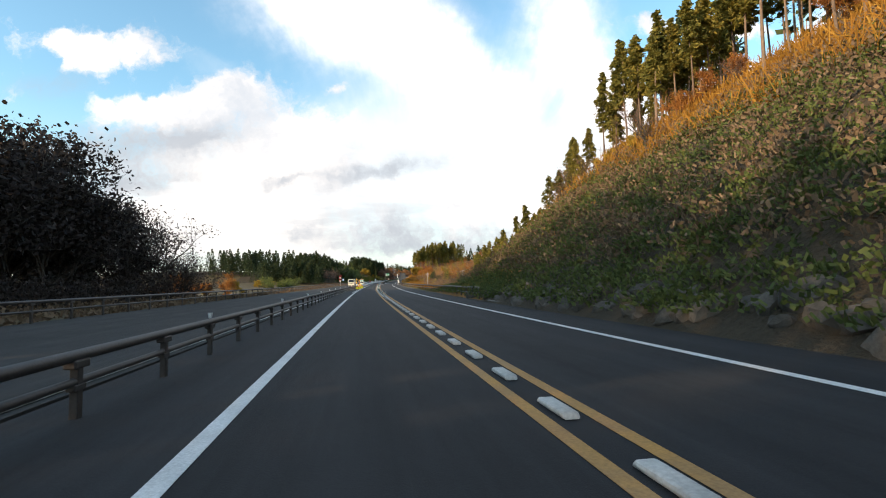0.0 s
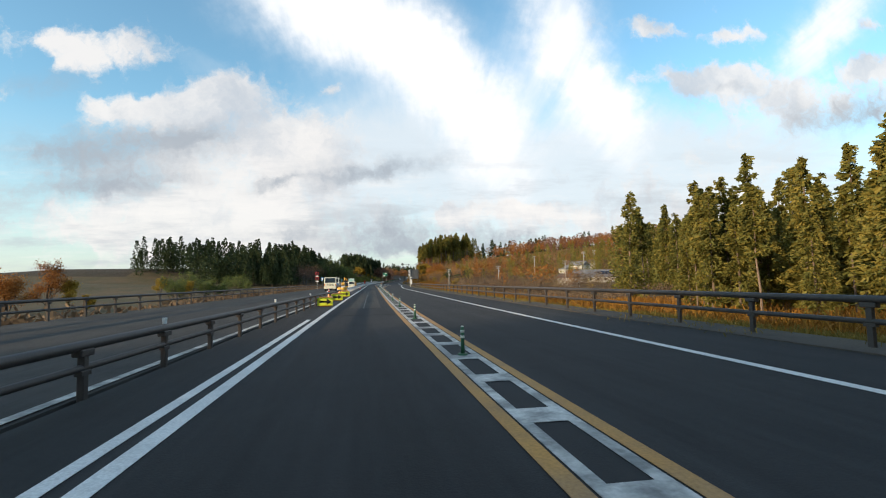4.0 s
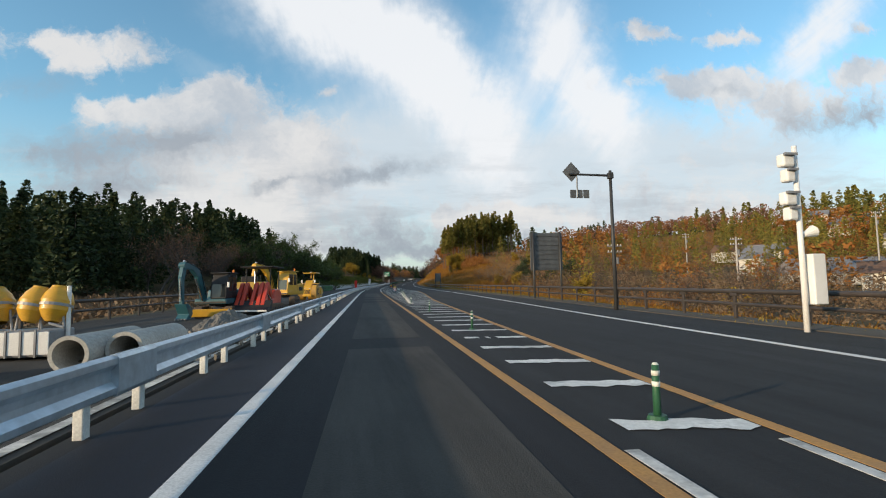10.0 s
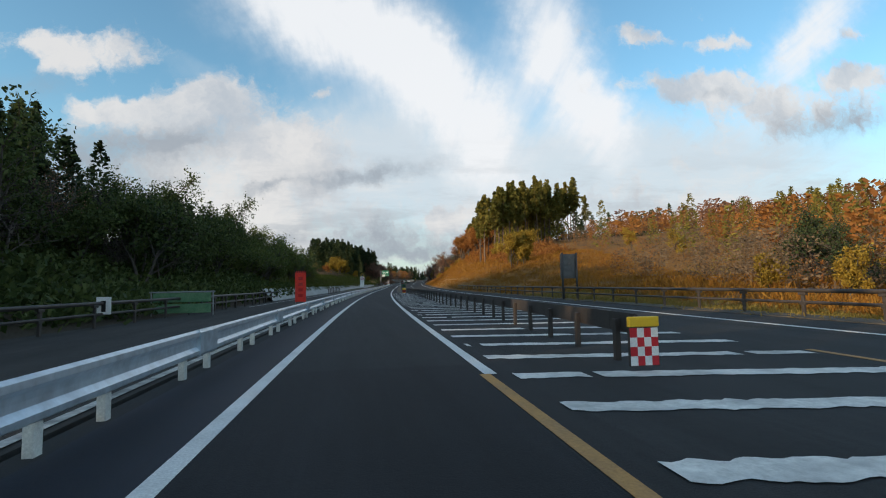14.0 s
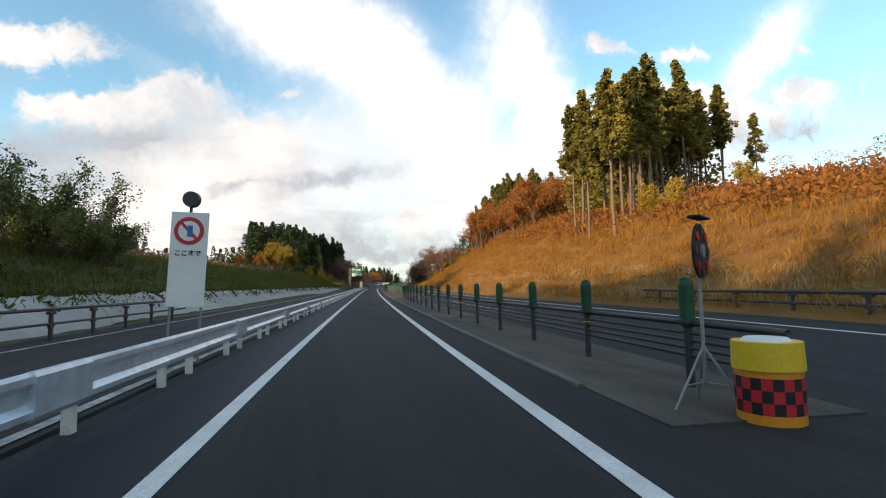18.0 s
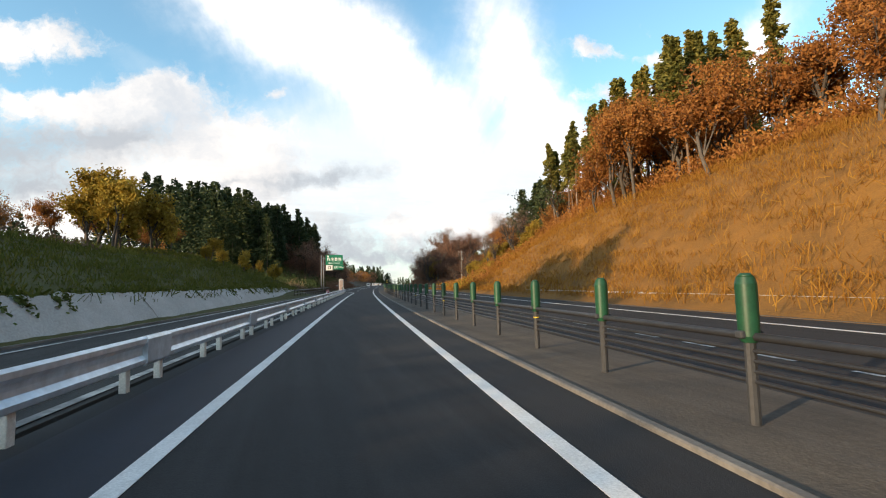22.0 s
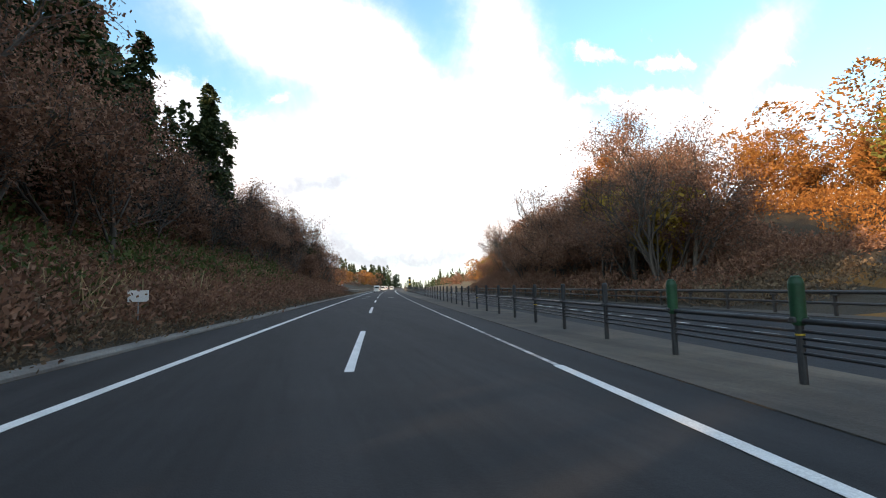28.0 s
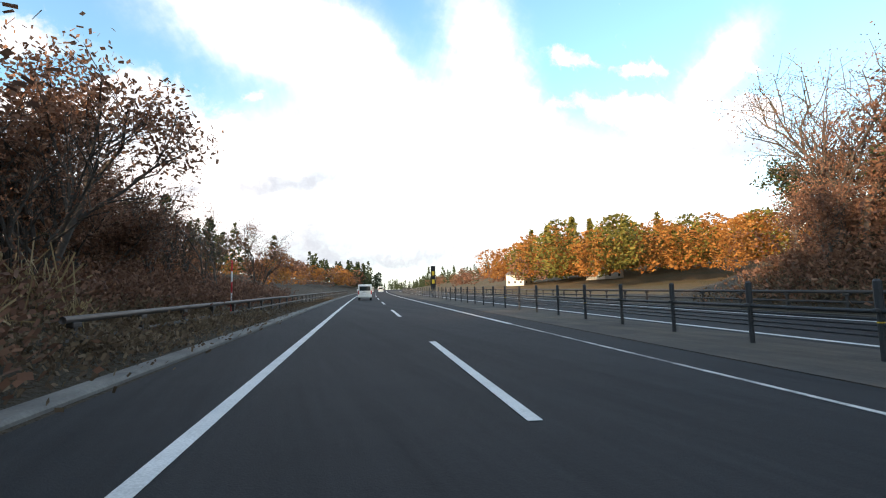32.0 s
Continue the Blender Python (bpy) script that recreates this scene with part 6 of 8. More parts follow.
# beacon mast, lamp-like sign mast and sign backs on the far verge
sg = thing("beacon_mast", "white mast with stacked beacons and a white control box", "traffic signal", "", on_road(219.2, 12.5))
part("mast", bm_rod((0, 0, -0.3), (0, 0, 4.85), 0.075, 0.065, 14), SIGN_WHITE, sg, smooth=True)
for z in (4.3, 3.3):
    for o, w in ((-0.42, 0.26), (-0.02, 0.34)):
        part("beacon", bm_box(-0.12 - w, -0.12, -0.14, 0.12, z + o, z + o + 0.34, bevel=0.05), SIGN_WHITE, sg)
        part("visor", bm_box(-0.13 - w, -0.11, -0.22, -0.14, z + o + 0.28, z + o + 0.34), STEEL_GREY, sg)
    part("bracket", bm_rod((-0.3, 0, z), (0, 0, z), 0.04), STEEL_GREY, sg)
part("control_box", bm_box(0.12, 0.5, -0.2, 0.2, 0.7, 2.0, bevel=0.03), SIGN_WHITE, sg)
part("speaker", bm_rod((0.1, 0, 2.5), (0.4, 0, 2.6), 0.06, 0.16, 12), SIGN_WHITE, sg)
sg = thing("overhead_sign", "black mast with an arm carrying sign backs", "road sign", "", on_road(230, 13.0))
part("mast", bm_rod((0, 0, -0.6), (0, 0, 6.7), 0.10, 0.07, 14), STEEL_DARK, sg, smooth=True)
part("arm", bm_rod((0.1, 0, 6.45), (-2.1, 0, 6.5), 0.06, 0.05, 10), STEEL_DARK, sg)
part("clamp", bm_box(-0.12, 0.12, -0.12, 0.12, 6.3, 6.6, bevel=0.02), STEEL_DARK, sg)
v = [(-1.95, 0.05, 7.1), (-1.5, 0.05, 6.62), (-1.95, 0.05, 6.14), (-2.4, 0.05, 6.62)]
v += [(a, b + 0.02, c) for a, b, c in v]
link("diamond_plate", mesh_of("diamond_plate", v, [(0, 1, 2, 3), (7, 6, 5, 4), (0, 4, 5, 1), (1, 5, 6, 2), (2, 6, 7, 3), (3, 7, 4, 0)]), SIGN_BACK, sg)
part("hanger", bm_rod((-1.7, 0.02, 6.4), (-1.7, 0.02, 5.4), 0.035), STEEL_GREY, sg)
for k in range(3):
    part("plate", bm_box(-2.05 + 0.33 * k, -1.76 + 0.33 * k, 0.03, 0.06, 5.35, 5.75), SIGN_BACK, sg)


def sign_back(at, w, z0, z1, label, rails=5):
    t = thing("road_sign", label, "road sign", "sign backs", at)
    part("panel", bm_box(-w / 2, w / 2, 0, 0.05, z0, z1, bevel=0.01), SIGN_BACK, t)
    for x in (-w * 0.42, w * 0.42):
        part("post", bm_rod((x, -0.1, -1.2), (x, -0.1, z1 + 0.1), 0.09, n=12), STEEL_DARK, t, smooth=True)
    for k in range(rails):
        z = z0 + (z1 - z0) * (k + 0.5) / rails
        part("stiffener", bm_box(-w / 2, w / 2, -0.05, 0.0, z - 0.07, z + 0.05), SIGN_BACK, t)
    return t


sign_back(on_road(247, 16.0, 0, 6), 2.9, 2.3, 5.4, "large grey back of a road sign on two dark posts", 8)
sign_back(on_road(330, 17.6, 0.3, 6), 1.5, 1.4, 3.4, "grey back of a small road sign on two dark posts", 4)

gs_ = thing("guide_sign", "green overhead exit sign on a grey post", "road sign", "", on_road(570.5, -5.3) @ Matrix.Diagonal((0.86, 0.86, 0.93, 1)))
part("post", bm_rod((-3.0, 0.1, -0.5), (-3.0, 0.1, 8.8), 0.16, 0.12, 14), STEEL_GREY, gs_, smooth=True)
part("post", bm_rod((-2.4, 0.1, -0.5), (-2.4, 0.1, 8.6), 0.10, 0.09, 12), STEEL_GREY, gs_, smooth=True)
for z in (6.7, 8.1):
    part("arm", bm_rod((-3.0, 0.1, z), (1.4, 0.1, z), 0.06, n=10), STEEL_GREY, gs_)
part("panel", bm_box(-1.9, 2.5, -0.06, 0.0, 6.55, 8.9, bevel=0.02), SIGN_GREEN, gs_, "green panel with white writing")
part("panel", bm_box(0.05, 2.7, -0.06, 0.0, 5.35, 6.45, bevel=0.02), SIGN_GREEN, gs_)
part("panel", bm_box(-1.8, -0.15, -0.06, 0.0, 5.2, 6.45, bevel=0.02), SIGN_WHITE, gs_, "white panel with the exit number")
letters("桃生豊里", 0.95, SIGN_WHITE, gs_, pose(0.3, -0.068, 7.75), "white characters", 0.01)
letters("Monou-Toyosato", 0.42, SIGN_WHITE, gs_, pose(0.3, -0.068, 6.95), "white letters", 0.005)
letters("13", 0.95, SIGN_BLACK, gs_, pose(-0.98, -0.068, 5.82), "dark numerals", 0.02)
letters("出口 1km", 0.6, SIGN_WHITE, gs_, pose(1.4, -0.068, 5.9), "white characters", 0.01)
part("emblem", bm_rod((-1.3, -0.062, 8.5), (-1.3, -0.068, 8.5), 0.22, n=16), SIGN_WHITE, gs_)
sg = thing("sign_board", "tall white board with a faded orange picture", "road sign", "road signs", on_road(550.8, -2.35) @ Matrix.Diagonal((0.5, 1, 0.6, 1)))
part("panel", bm_box(-0.85, 0.85, -0.03, 0.03, 0.9, 4.3, bevel=0.01), SIGN_WHITE, sg)
part("picture", bm_box(-0.6, 0.6, -0.036, -0.03, 1.1, 4.0), material("faded_orange_print", (0.62, 0.36, 0.24), 0.7, (0.70, 0.52, 0.40), 1.2, 20, 0.05), sg)
part("figure", bm_box(0.2, 0.55, -0.04, -0.036, 0.8, 1.9), SIGN_BACK, sg)
part("lamp", bm_rod((0, 0, 4.4), (0, 0, 4.75), 0.22, 0.2, 14), STEEL_GREY, sg)
for x in (-0.7, 0.7):
    part("leg", bm_rod((x, 0.05, -0.3), (x, 0.05, 4.2), 0.04), STEEL_GREY, sg)
sg = thing("small_notice", "small white notice plate on the brushy bank", "road sign", "road signs", on_road(598.5, -6.7, 0.3))
part("plate", bm_box(-0.3, 0.3, -0.02, 0.0, 0.85, 1.2, bevel=0.005), SIGN_WHITE, sg)
part("post", bm_rod((0, 0.02, -0.4), (0, 0.02, 1.1), 0.02), STEEL_GREY, sg)
sg = thing("snow_pole", "red and white snow pole at the kerb", "road post", "", on_road(692, -8.4))
for k in range(6):
    part("band", bm_rod((0, 0, -0.3 + 0.55 * k), (0, 0, 0.25 + 0.55 * k), 0.04), SIGN_RED if k % 2 else SIGN_WHITE, sg)
sg = thing("median_sign", "tall narrow dark sign on the median", "road sign", "road signs", on_road(738, 8.2))
part("panel", bm_box(-0.35, 0.35, -0.05, 0.0, 1.2, 4.6, bevel=0.02), SIGN_BLACK, sg)
part("post", bm_rod((0, 0.03, -0.1), (0, 0.03, 4.3), 0.06), STEEL_DARK, sg)
for z in (2.0, 3.2):
    part("bar", bm_box(-0.2, 0.2, -0.06, -0.05, z, z + 0.6), HAZARD_YELLOW, sg)

# ---- the concrete wall under the bank ----
WALL = [(346, -9.15), (400, -9.15), (450, -8.35), (495, -7.15), (514, -6.95), (538, -7.4)]
# sprayed concrete leaning back against the bank, ragged along its top
SPRAYED = material("sprayed_concrete", (0.47, 0.47, 0.45), 0.92, (0.38, 0.38, 0.36), 0.5, 14, 0.5, stain=(0.30, 0.29, 0.26), depth=0.05)
wv, wf = [], []
ws = [346 + 0.4 * k for k in range(481)]
for s in ws:
    top = 1.35 + 0.16 * noise.noise((s * 0.7, 0, 2.0)) + 0.10 * noise.noise((s * 2.7, 0, 5.0))
    if s > 526:
        top *= max(0.3, 1 - (s - 526) / 20)
    for u in (0.0, 0.08, 0.3, 0.55, 0.8, 0.95, 1.0):
        bulge = 0.05 * noise.noise((s * 0.5, u * 3, 1.0)) + 0.025 * noise.noise((s * 2.2, u * 6, 7.0))
        wv.append(road(s, lerp(WALL, s) - 0.95 * u * top + bulge * (u > 0), -0.06 + (top + 0.06) * u ** 0.9))
    wv.append(road(s, lerp(WALL, s) - 0.95 * top - 0.25, top - 0.06))
    wv.append(road(s, lerp(WALL, s) - 0.95 * top - 0.25, -0.2))
for i in range(len(ws) - 1):
    for k in range(8):
        wf.append((i * 9 + k, (i + 1) * 9 + k, (i + 1) * 9 + k + 1, i * 9 + k + 1))
wall = link("retaining_wall", mesh_of("retaining_wall", wv, wf, True), SPRAYED, None, "pale sprayed concrete facing under the grass bank", "structure")
for k in range(13):
    s = 352 + 14.3 * k + (k * 29 % 7)
    wv = []
    for u in (0.02, 0.3, 0.6, 0.98):
        x = s + 0.5 * u + 0.12 * noise.noise((u * 4, k, 0.0))
        q = lerp(WALL, x) - 0.95 * u * 1.3 + 0.04
        wv += [road(x, q, 1.3 * u ** 0.9), road(x + 0.03 + 0.05 * u, q, 1.3 * u ** 0.9)]
    link("crack", mesh_of("crack", wv, [(0, 1, 3, 2), (2, 3, 5, 4), (4, 5, 7, 6)]), FOREST_FLOOR, wall, "dark crack with moss")
vine = []
for k in range(70):
    s = RNG.uniform(348, 530)
    n = int(RNG.uniform(8, 34))
    u = 1 - np.abs(RNG.normal(0, 0.22, n))
    ss = s + RNG.normal(0, 0.12, n) + (1 - u) * RNG.uniform(-0.8, 0.8)
    for a, b in zip(ss, u):
        vine.append(road(a, lerp(WALL, a) - 0.95 * b * 1.3 + 0.06, 1.33 * max(0.02, b) ** 0.9))
vq = tufts(np.array(vine), RNG.normal(0, 1, (len(vine), 3)), 0.16, 0.12, RNG)
link("creeper", cards("creeper", vq), LEAF_GREEN, None, "dark creepers hanging over the sprayed concrete", "stuff")
fringe = []
for k in range(2600):
    s = RNG.uniform(346, 536)
    fringe.append(road(s, lerp(WALL, s) - 1.3 - RNG.uniform(-0.1, 0.25), (1.36 if s < 526 else 1.36 * max(0.3, 1 - (s - 526) / 20)) + RNG.uniform(-0.08, 0.16)))
fq = tufts(np.array(fringe), np.tile((0.3, 0.0, 0.5), (len(fringe), 1)), 0.34, 0.12, RNG)
link("grass_fringe", cards("grass_fringe", fq), GRASS_GREEN, None, "grass hanging over the edge of the concrete", "stuff")
foot_wall = [(s, v + 1.5) for s, v in RIGHT_OUT]
sweep("kerb", 458, 516, foot_wall, [(0, -0.1), (0.9, -0.1), (0.9, 0.75), (0.55, 0.72), (0.12, 0.1)], SPRAYED, None, "low pale concrete foot of the golden slope", "structure", step=2.0)
sweep("gutter", 346, 538, [(s, v + 0.05) for s, v in WALL], [(0, -0.1), (0.5, -0.1), (0.5, 0.06), (0.42, 0.06), (0.36, 0.0), (0.1, 0.0)], KERB, None, "concrete gutter at the foot of the wall", "structure")
sweep("kerb", 381, 566, [(381, 4.52), (545, 4.56), (566, 4.78)], [(0, -0.05), (0.11, -0.05), (0.11, 0.055), (0.02, 0.055), (0, 0.04)], KERB, None, "low concrete kerb of the sandy median", "structure")
# stone foot of the first slope
me_list = []
rs = np.random.default_rng(3)
foot = thing("rock_wall", "grey-brown rough rock facing at the foot of the slope", "rock wall")
for form in range(4):
    bm = bmesh.new()
    bmesh.ops.create_icosphere(bm, subdivisions=2, radius=1.0)
    for v in bm.verts:
        v.co *= 1 + 0.35 * noise.noise(v.co * 1.6 + Vector((form * 7, 0, 0)))
    me = bpy.data.meshes.new("stone")
    bm.to_mesh(me)
    bm.free()
    me.materials.append(material("rock_face", (0.10, 0.088, 0.075), 0.95, (0.06, 0.055, 0.045), 1.4, 7, 0.8, vary=0.3) if form == 0 else me_list[0].materials[0])
    me_list.append(me)
for k in range(150):
    s = rs.uniform(-15, 44)
    off = rs.uniform(0.4, 1.9)
    d = lerp(RIGHT_OUT, s) + off
    p = road(s, d, land(s, d) - 0.08)
    r = rs.uniform(0.22, 0.5)
    link("stone", me_list[k % 4], None, foot, at=pose(p.x, p.y, p.z, rs.uniform(0, 40), rs.uniform(0, 40), rs.uniform(0, 360)) @ Matrix.Diagonal((r * 1.3, r, r * 0.8, 1)))

# ---- vehicles and machines in the closed carriageway ----


def wheel(parent, x, y, r, w, hub=None):
    t = part("wheel", bm_rod((x - w / 2, y, r), (x + w / 2, y, r), r, n=22), RUBBER, parent)
    side = 1 if x > 0 else -1
    part("rim", bm_rod((x + side * w / 2 - side * 0.03, y, r), (x + side * w / 2 + side * 0.012, y, r), r * 0.58, r * 0.5, 16), hub or STEEL_GREY, t)
    return t


def truck(at, paint, label, bed="drop", length=6.2, load=None):
    """A cab-over lorry whose front looks along -y."""
    t = thing("truck", label, "truck", "parked work trucks", at)
    cab = bmesh.new()
    prism(cab, [(0.0, 0.55), (1.75, 0.55), (1.75, 2.35), (1.55, 2.55), (0.45, 2.55), (0.12, 1.55), (0.0, 1.45)], -1.08, 1.08, 0.07)
    c = part("cab", cab, paint, t)
    v = [(-0.94, 0.125, 1.56), (0.94, 0.125, 1.56), (0.90, 0.425, 2.44), (-0.90, 0.425, 2.44)]
    v += [(a, b + 0.03, z) for a, b, z in v]
    v = [(a, b - 0.045, z) for a, b, z in v]
    link("windscreen", mesh_of("windscreen", v, [(0, 1, 2, 3), (7, 6, 5, 4), (0, 4, 5, 1), (1, 5, 6, 2), (2, 6, 7, 3), (3, 7, 4, 0)]), GLASS, c)
    for x in (-1, 1):
        bm = bmesh.new()
        prism(bm, [(0.32, 1.5), (1.25, 1.5), (1.25, 2.3), (0.55, 2.3)], x * 1.083, x * 1.095)
        part("side_window", bm, GLASS, c)
        part("mirror", bm_box(x * 1.22 - 0.09, x * 1.22 + 0.09, -0.12, -0.04, 1.75, 2.2, bevel=0.02), CHASSIS, t)
        part("mirror_arm", bm_rod((x * 1.05, 0.1, 2.1), (x * 1.22, -0.08, 2.1), 0.02), CHASSIS, t)
        part("headlight", bm_box(x * 0.82 - 0.2, x * 0.82 + 0.2, -0.03, 0.02, 0.78, 0.98, bevel=0.02), LAMP_CLEAR, c)
        part("indicator", bm_box(x * 1.0 - 0.07, x * 1.0 + 0.07, -0.02, 0.06, 1.02, 1.28, bevel=0.02), LAMP_AMBER, c)
        part("step", bm_box(x * 1.0 - 0.08, x * 1.0 + 0.09, 0.5, 1.0, 0.42, 0.5), CHASSIS, t)
        bm = bmesh.new()
        prism(bm, [(0.24, 0.95), (0.42, 0.95), (0.50, 1.36), (0.30, 1.40)], x * 1.083, x * 1.093)
        part("quarter_window", bm, GLASS, c)
        part("door_seam", bm_box(x * 1.082 - 0.004, x * 1.082 + 0.004, 1.30, 1.315, 0.85, 2.35), CHASSIS, c)
        part("door_seam", bm_box(x * 1.082 - 0.004, x * 1.082 + 0.004, 0.22, 0.235, 0.85, 1.5), CHASSIS, c)
        part("door_handle", bm_box(x * 1.09 - 0.015, x * 1.09 + 0.015, 1.08, 1.24, 1.32, 1.38, bevel=0.008), CHASSIS, c)
        bm = bmesh.new()
        prism(bm, [(0.9, 0.45), (1.75, 0.45), (1.75, 0.8), (1.45, 1.0), (1.15, 1.0), (0.95, 0.75)], x * 1.085, x * 1.092)
        part("wheel_arch", bm, CHASSIS, c)
    for k in range(3):
        part("grille_bar", bm_box(-0.6, 0.6, -0.035, -0.008, 1.02 + 0.11 * k, 1.07 + 0.11 * k, bevel=0.008), paint, c)
    part("grille", bm_box(-0.62, 0.62, -0.012, 0.004, 1.0, 1.32), CHASSIS, c)
    part("bumper", bm_box(-1.1, 1.1, -0.09, 0.1, 0.42, 0.72, bevel=0.04), paint, t)
    part("bumper_slot", bm_box(-0.5, 0.5, -0.096, -0.085, 0.46, 0.49), CHASSIS, t)
    part("number_plate", bm_box(-0.2, 0.2, -0.1, -0.092, 0.5, 0.62), SIGN_WHITE, t)
    part("wiper", bm_rod((-0.5, 0.06, 1.6), (0.1, 0.16, 1.78), 0.012), CHASSIS, t)
    part("chassis", bm_box(-0.42, 0.42, 1.0, length, 0.55, 0.85), CHASSIS, t)
    for x in (-0.95, 0.95):
        wheel(t, x, 1.1, 0.42, 0.24)
        wheel(t, x, length - 1.4, 0.42, 0.42)
    if bed == "drop":
        b = part("bed_floor", bm_box(-1.08, 1.08, 1.95, length, 0.9, 1.02, bevel=0.02), STEEL_GREY, t)
        for x in (-1.06, 1.06):
            part("side_board", bm_box(x - 0.03, x + 0.03, 2.0, length, 1.0, 1.42, bevel=0.01), load or STEEL_GREY, t)
        part("tail_board", bm_box(-1.06, 1.06, length - 0.05, length, 1.0, 1.42, bevel=0.01), load or STEEL_GREY, t)
        g = part("guard_frame", bm_box(-1.06, 1.06, 1.92, 1.99, 1.0, 2.6, bevel=0.02), paint, t)
        part("sheet", bm_box(-0.98, 0.98, 2.1, length - 0.2, 1.05, 1.5, bevel=0.1), load or STEEL_GREY, t)
    elif bed == "tank":
        bm = bmesh.new()
        rod(bm, (0, 2.0, 1.7), (0, 2.3, 1.7), 0.7, 0.85, 20)
        rod(bm, (0, 2.3, 1.7), (0, length - 0.5, 1.7), 0.85, 0.85, 20)
        rod(bm, (0, length - 0.5, 1.7), (0, length - 0.2, 1.7), 0.85, 0.65, 20)
        tank = part("tank", bm, PAINT_YELLOW, t, smooth=True)
        part("hatch", bm_rod((0, 3.5, 2.5), (0, 3.5, 2.66), 0.22, n=14), STEEL_GREY, tank)
        part("beacon", bm_rod((0, 2.9, 2.5), (0, 2.9, 2.75), 0.1, 0.08, n=12), LAMP_RED, tank)
        for x in (-1, 1):
            part("stripe", bm_box(x * 0.848 - 0.008, x * 0.848 + 0.008, 2.6, length - 0.6, 1.6, 1.78), PAINT_BLUE, tank)
        for y in (2.8, 4.2):
            part("cradle", bm_box(-0.8, 0.8, y, y + 0.15, 0.85, 1.2), CHASSIS, t)
    return t


truck(on_road(177.7, -5.6), PAINT_CREAM, "white flatbed truck carrying a blue load on its bed", load=PAINT_BLUE, length=7.6)
truck(on_road(188.9, -5.8), PAINT_CREAM, "white flatbed truck with a steel bed", load=STEEL_GREY, length=5.4)
truck(on_road(193.4, -6.3), PAINT_CREAM, "white truck carrying a yellow tank", "tank", length=5.0)


def small_truck(at):
    """A tiny cab-over pickup with a striped container on its bed."""
    t = thing("small_truck", "small cream pickup truck carrying a striped teal container", "truck", "parked work trucks", at)
    bm = bmesh.new()
    prism(bm, [(0, 0.35), (1.15, 0.35), (1.15, 1.72), (0.5, 1.76), (0.15, 1.15), (0.0, 1.0)], -0.72, 0.72, 0.06)
    c = part("cab", bm, PAINT_CREAM, t)
    v = [(-0.6, 0.10, 1.15), (0.6, 0.10, 1.15), (0.56, 0.44, 1.66), (-0.56, 0.44, 1.66)]
    v += [(a, b + 0.03, z) for a, b, z in v]
    link("windscreen", mesh_of("windscreen", v, [(0, 1, 2, 3), (7, 6, 5, 4), (0, 4, 5, 1), (1, 5, 6, 2), (2, 6, 7, 3), (3, 7, 4, 0)]), GLASS, c)
    for x in (-1, 1):
        part("headlight", bm_box(x * 0.52 - 0.12, x * 0.52 + 0.12, -0.02, 0.03, 0.72, 0.9, bevel=0.02), LAMP_CLEAR, c)
        part("side_window", bm_box(x * 0.722 - 0.006, x * 0.722 + 0.006, 0.45, 1.0, 1.15, 1.58), GLASS, c)
        wheel(t, x * 0.62, 0.55, 0.27, 0.15)
        wheel(t, x * 0.62, 2.6, 0.27, 0.15)
        part("side_board", bm_box(x * 0.7 - 0.02, x * 0.7 + 0.02, 1.25, 3.3, 0.62, 0.9), PAINT_CREAM, t)
    part("bumper", bm_box(-0.72, 0.72, -0.06, 0.06, 0.28, 0.5, bevel=0.03), PAINT_CREAM, t)
    letters("50", 0.26, SIGN_BLACK, t, pose(-0.3, -0.02, 0.92), "dark numerals")
    letters("2", 0.26, SIGN_BLACK, t, pose(0.42, -0.02, 0.6), "dark numeral")
    part("bed", bm_box(-0.7, 0.7, 1.2, 3.3, 0.55, 0.64), PAINT_CREAM, t)
    part("chassis", bm_box(-0.35, 0.35, 0.5, 3.2, 0.3, 0.56), CHASSIS, t)
    return t


small_truck(on_road(201.0, -2.7))
ct = thing("container", "striped teal and white tool container on a pickup bed", "container", "", on_road(202.3, -2.75, 0.64))
part("body", bm_box(-0.65, 0.65, 0, 1.7, 0, 1.75, bevel=0.02), TEAL_BOX, ct)
for k in range(5):
    part("stripe", bm_box(-0.58 + 0.26 * k, -0.48 + 0.26 * k, -0.02, 0.0, 0.05, 1.7), SIGN_WHITE, ct)
part("lid", bm_box(-0.68, 0.68, -0.03, 1.73, 1.75, 1.82, bevel=0.02), SIGN_WHITE, ct)


def tracks(t, w, l, h, mat=CHASSIS):
    for x in (-w / 2, w / 2):
        bm = bmesh.new()
        prism(bm, [(-l / 2 + 0.1, 0.0), (l / 2 - 0.1, 0.0), (l / 2, 0.2), (l / 2, h - 0.15), (l / 2 - 0.15, h), (-l / 2 + 0.15, h), (-l / 2, h - 0.15), (-l / 2, 0.2)], x - 0.22, x + 0.22, 0.05)
        tr = part("track", bm, TRACK_RUST, t)
        for k in range(5):
            y = -l / 2 + 0.35 + k * (l - 0.7) / 4
            part("roller", bm_rod((x - 0.24, y, 0.25), (x + 0.24, y, 0.25), 0.14, n=12), mat, tr)


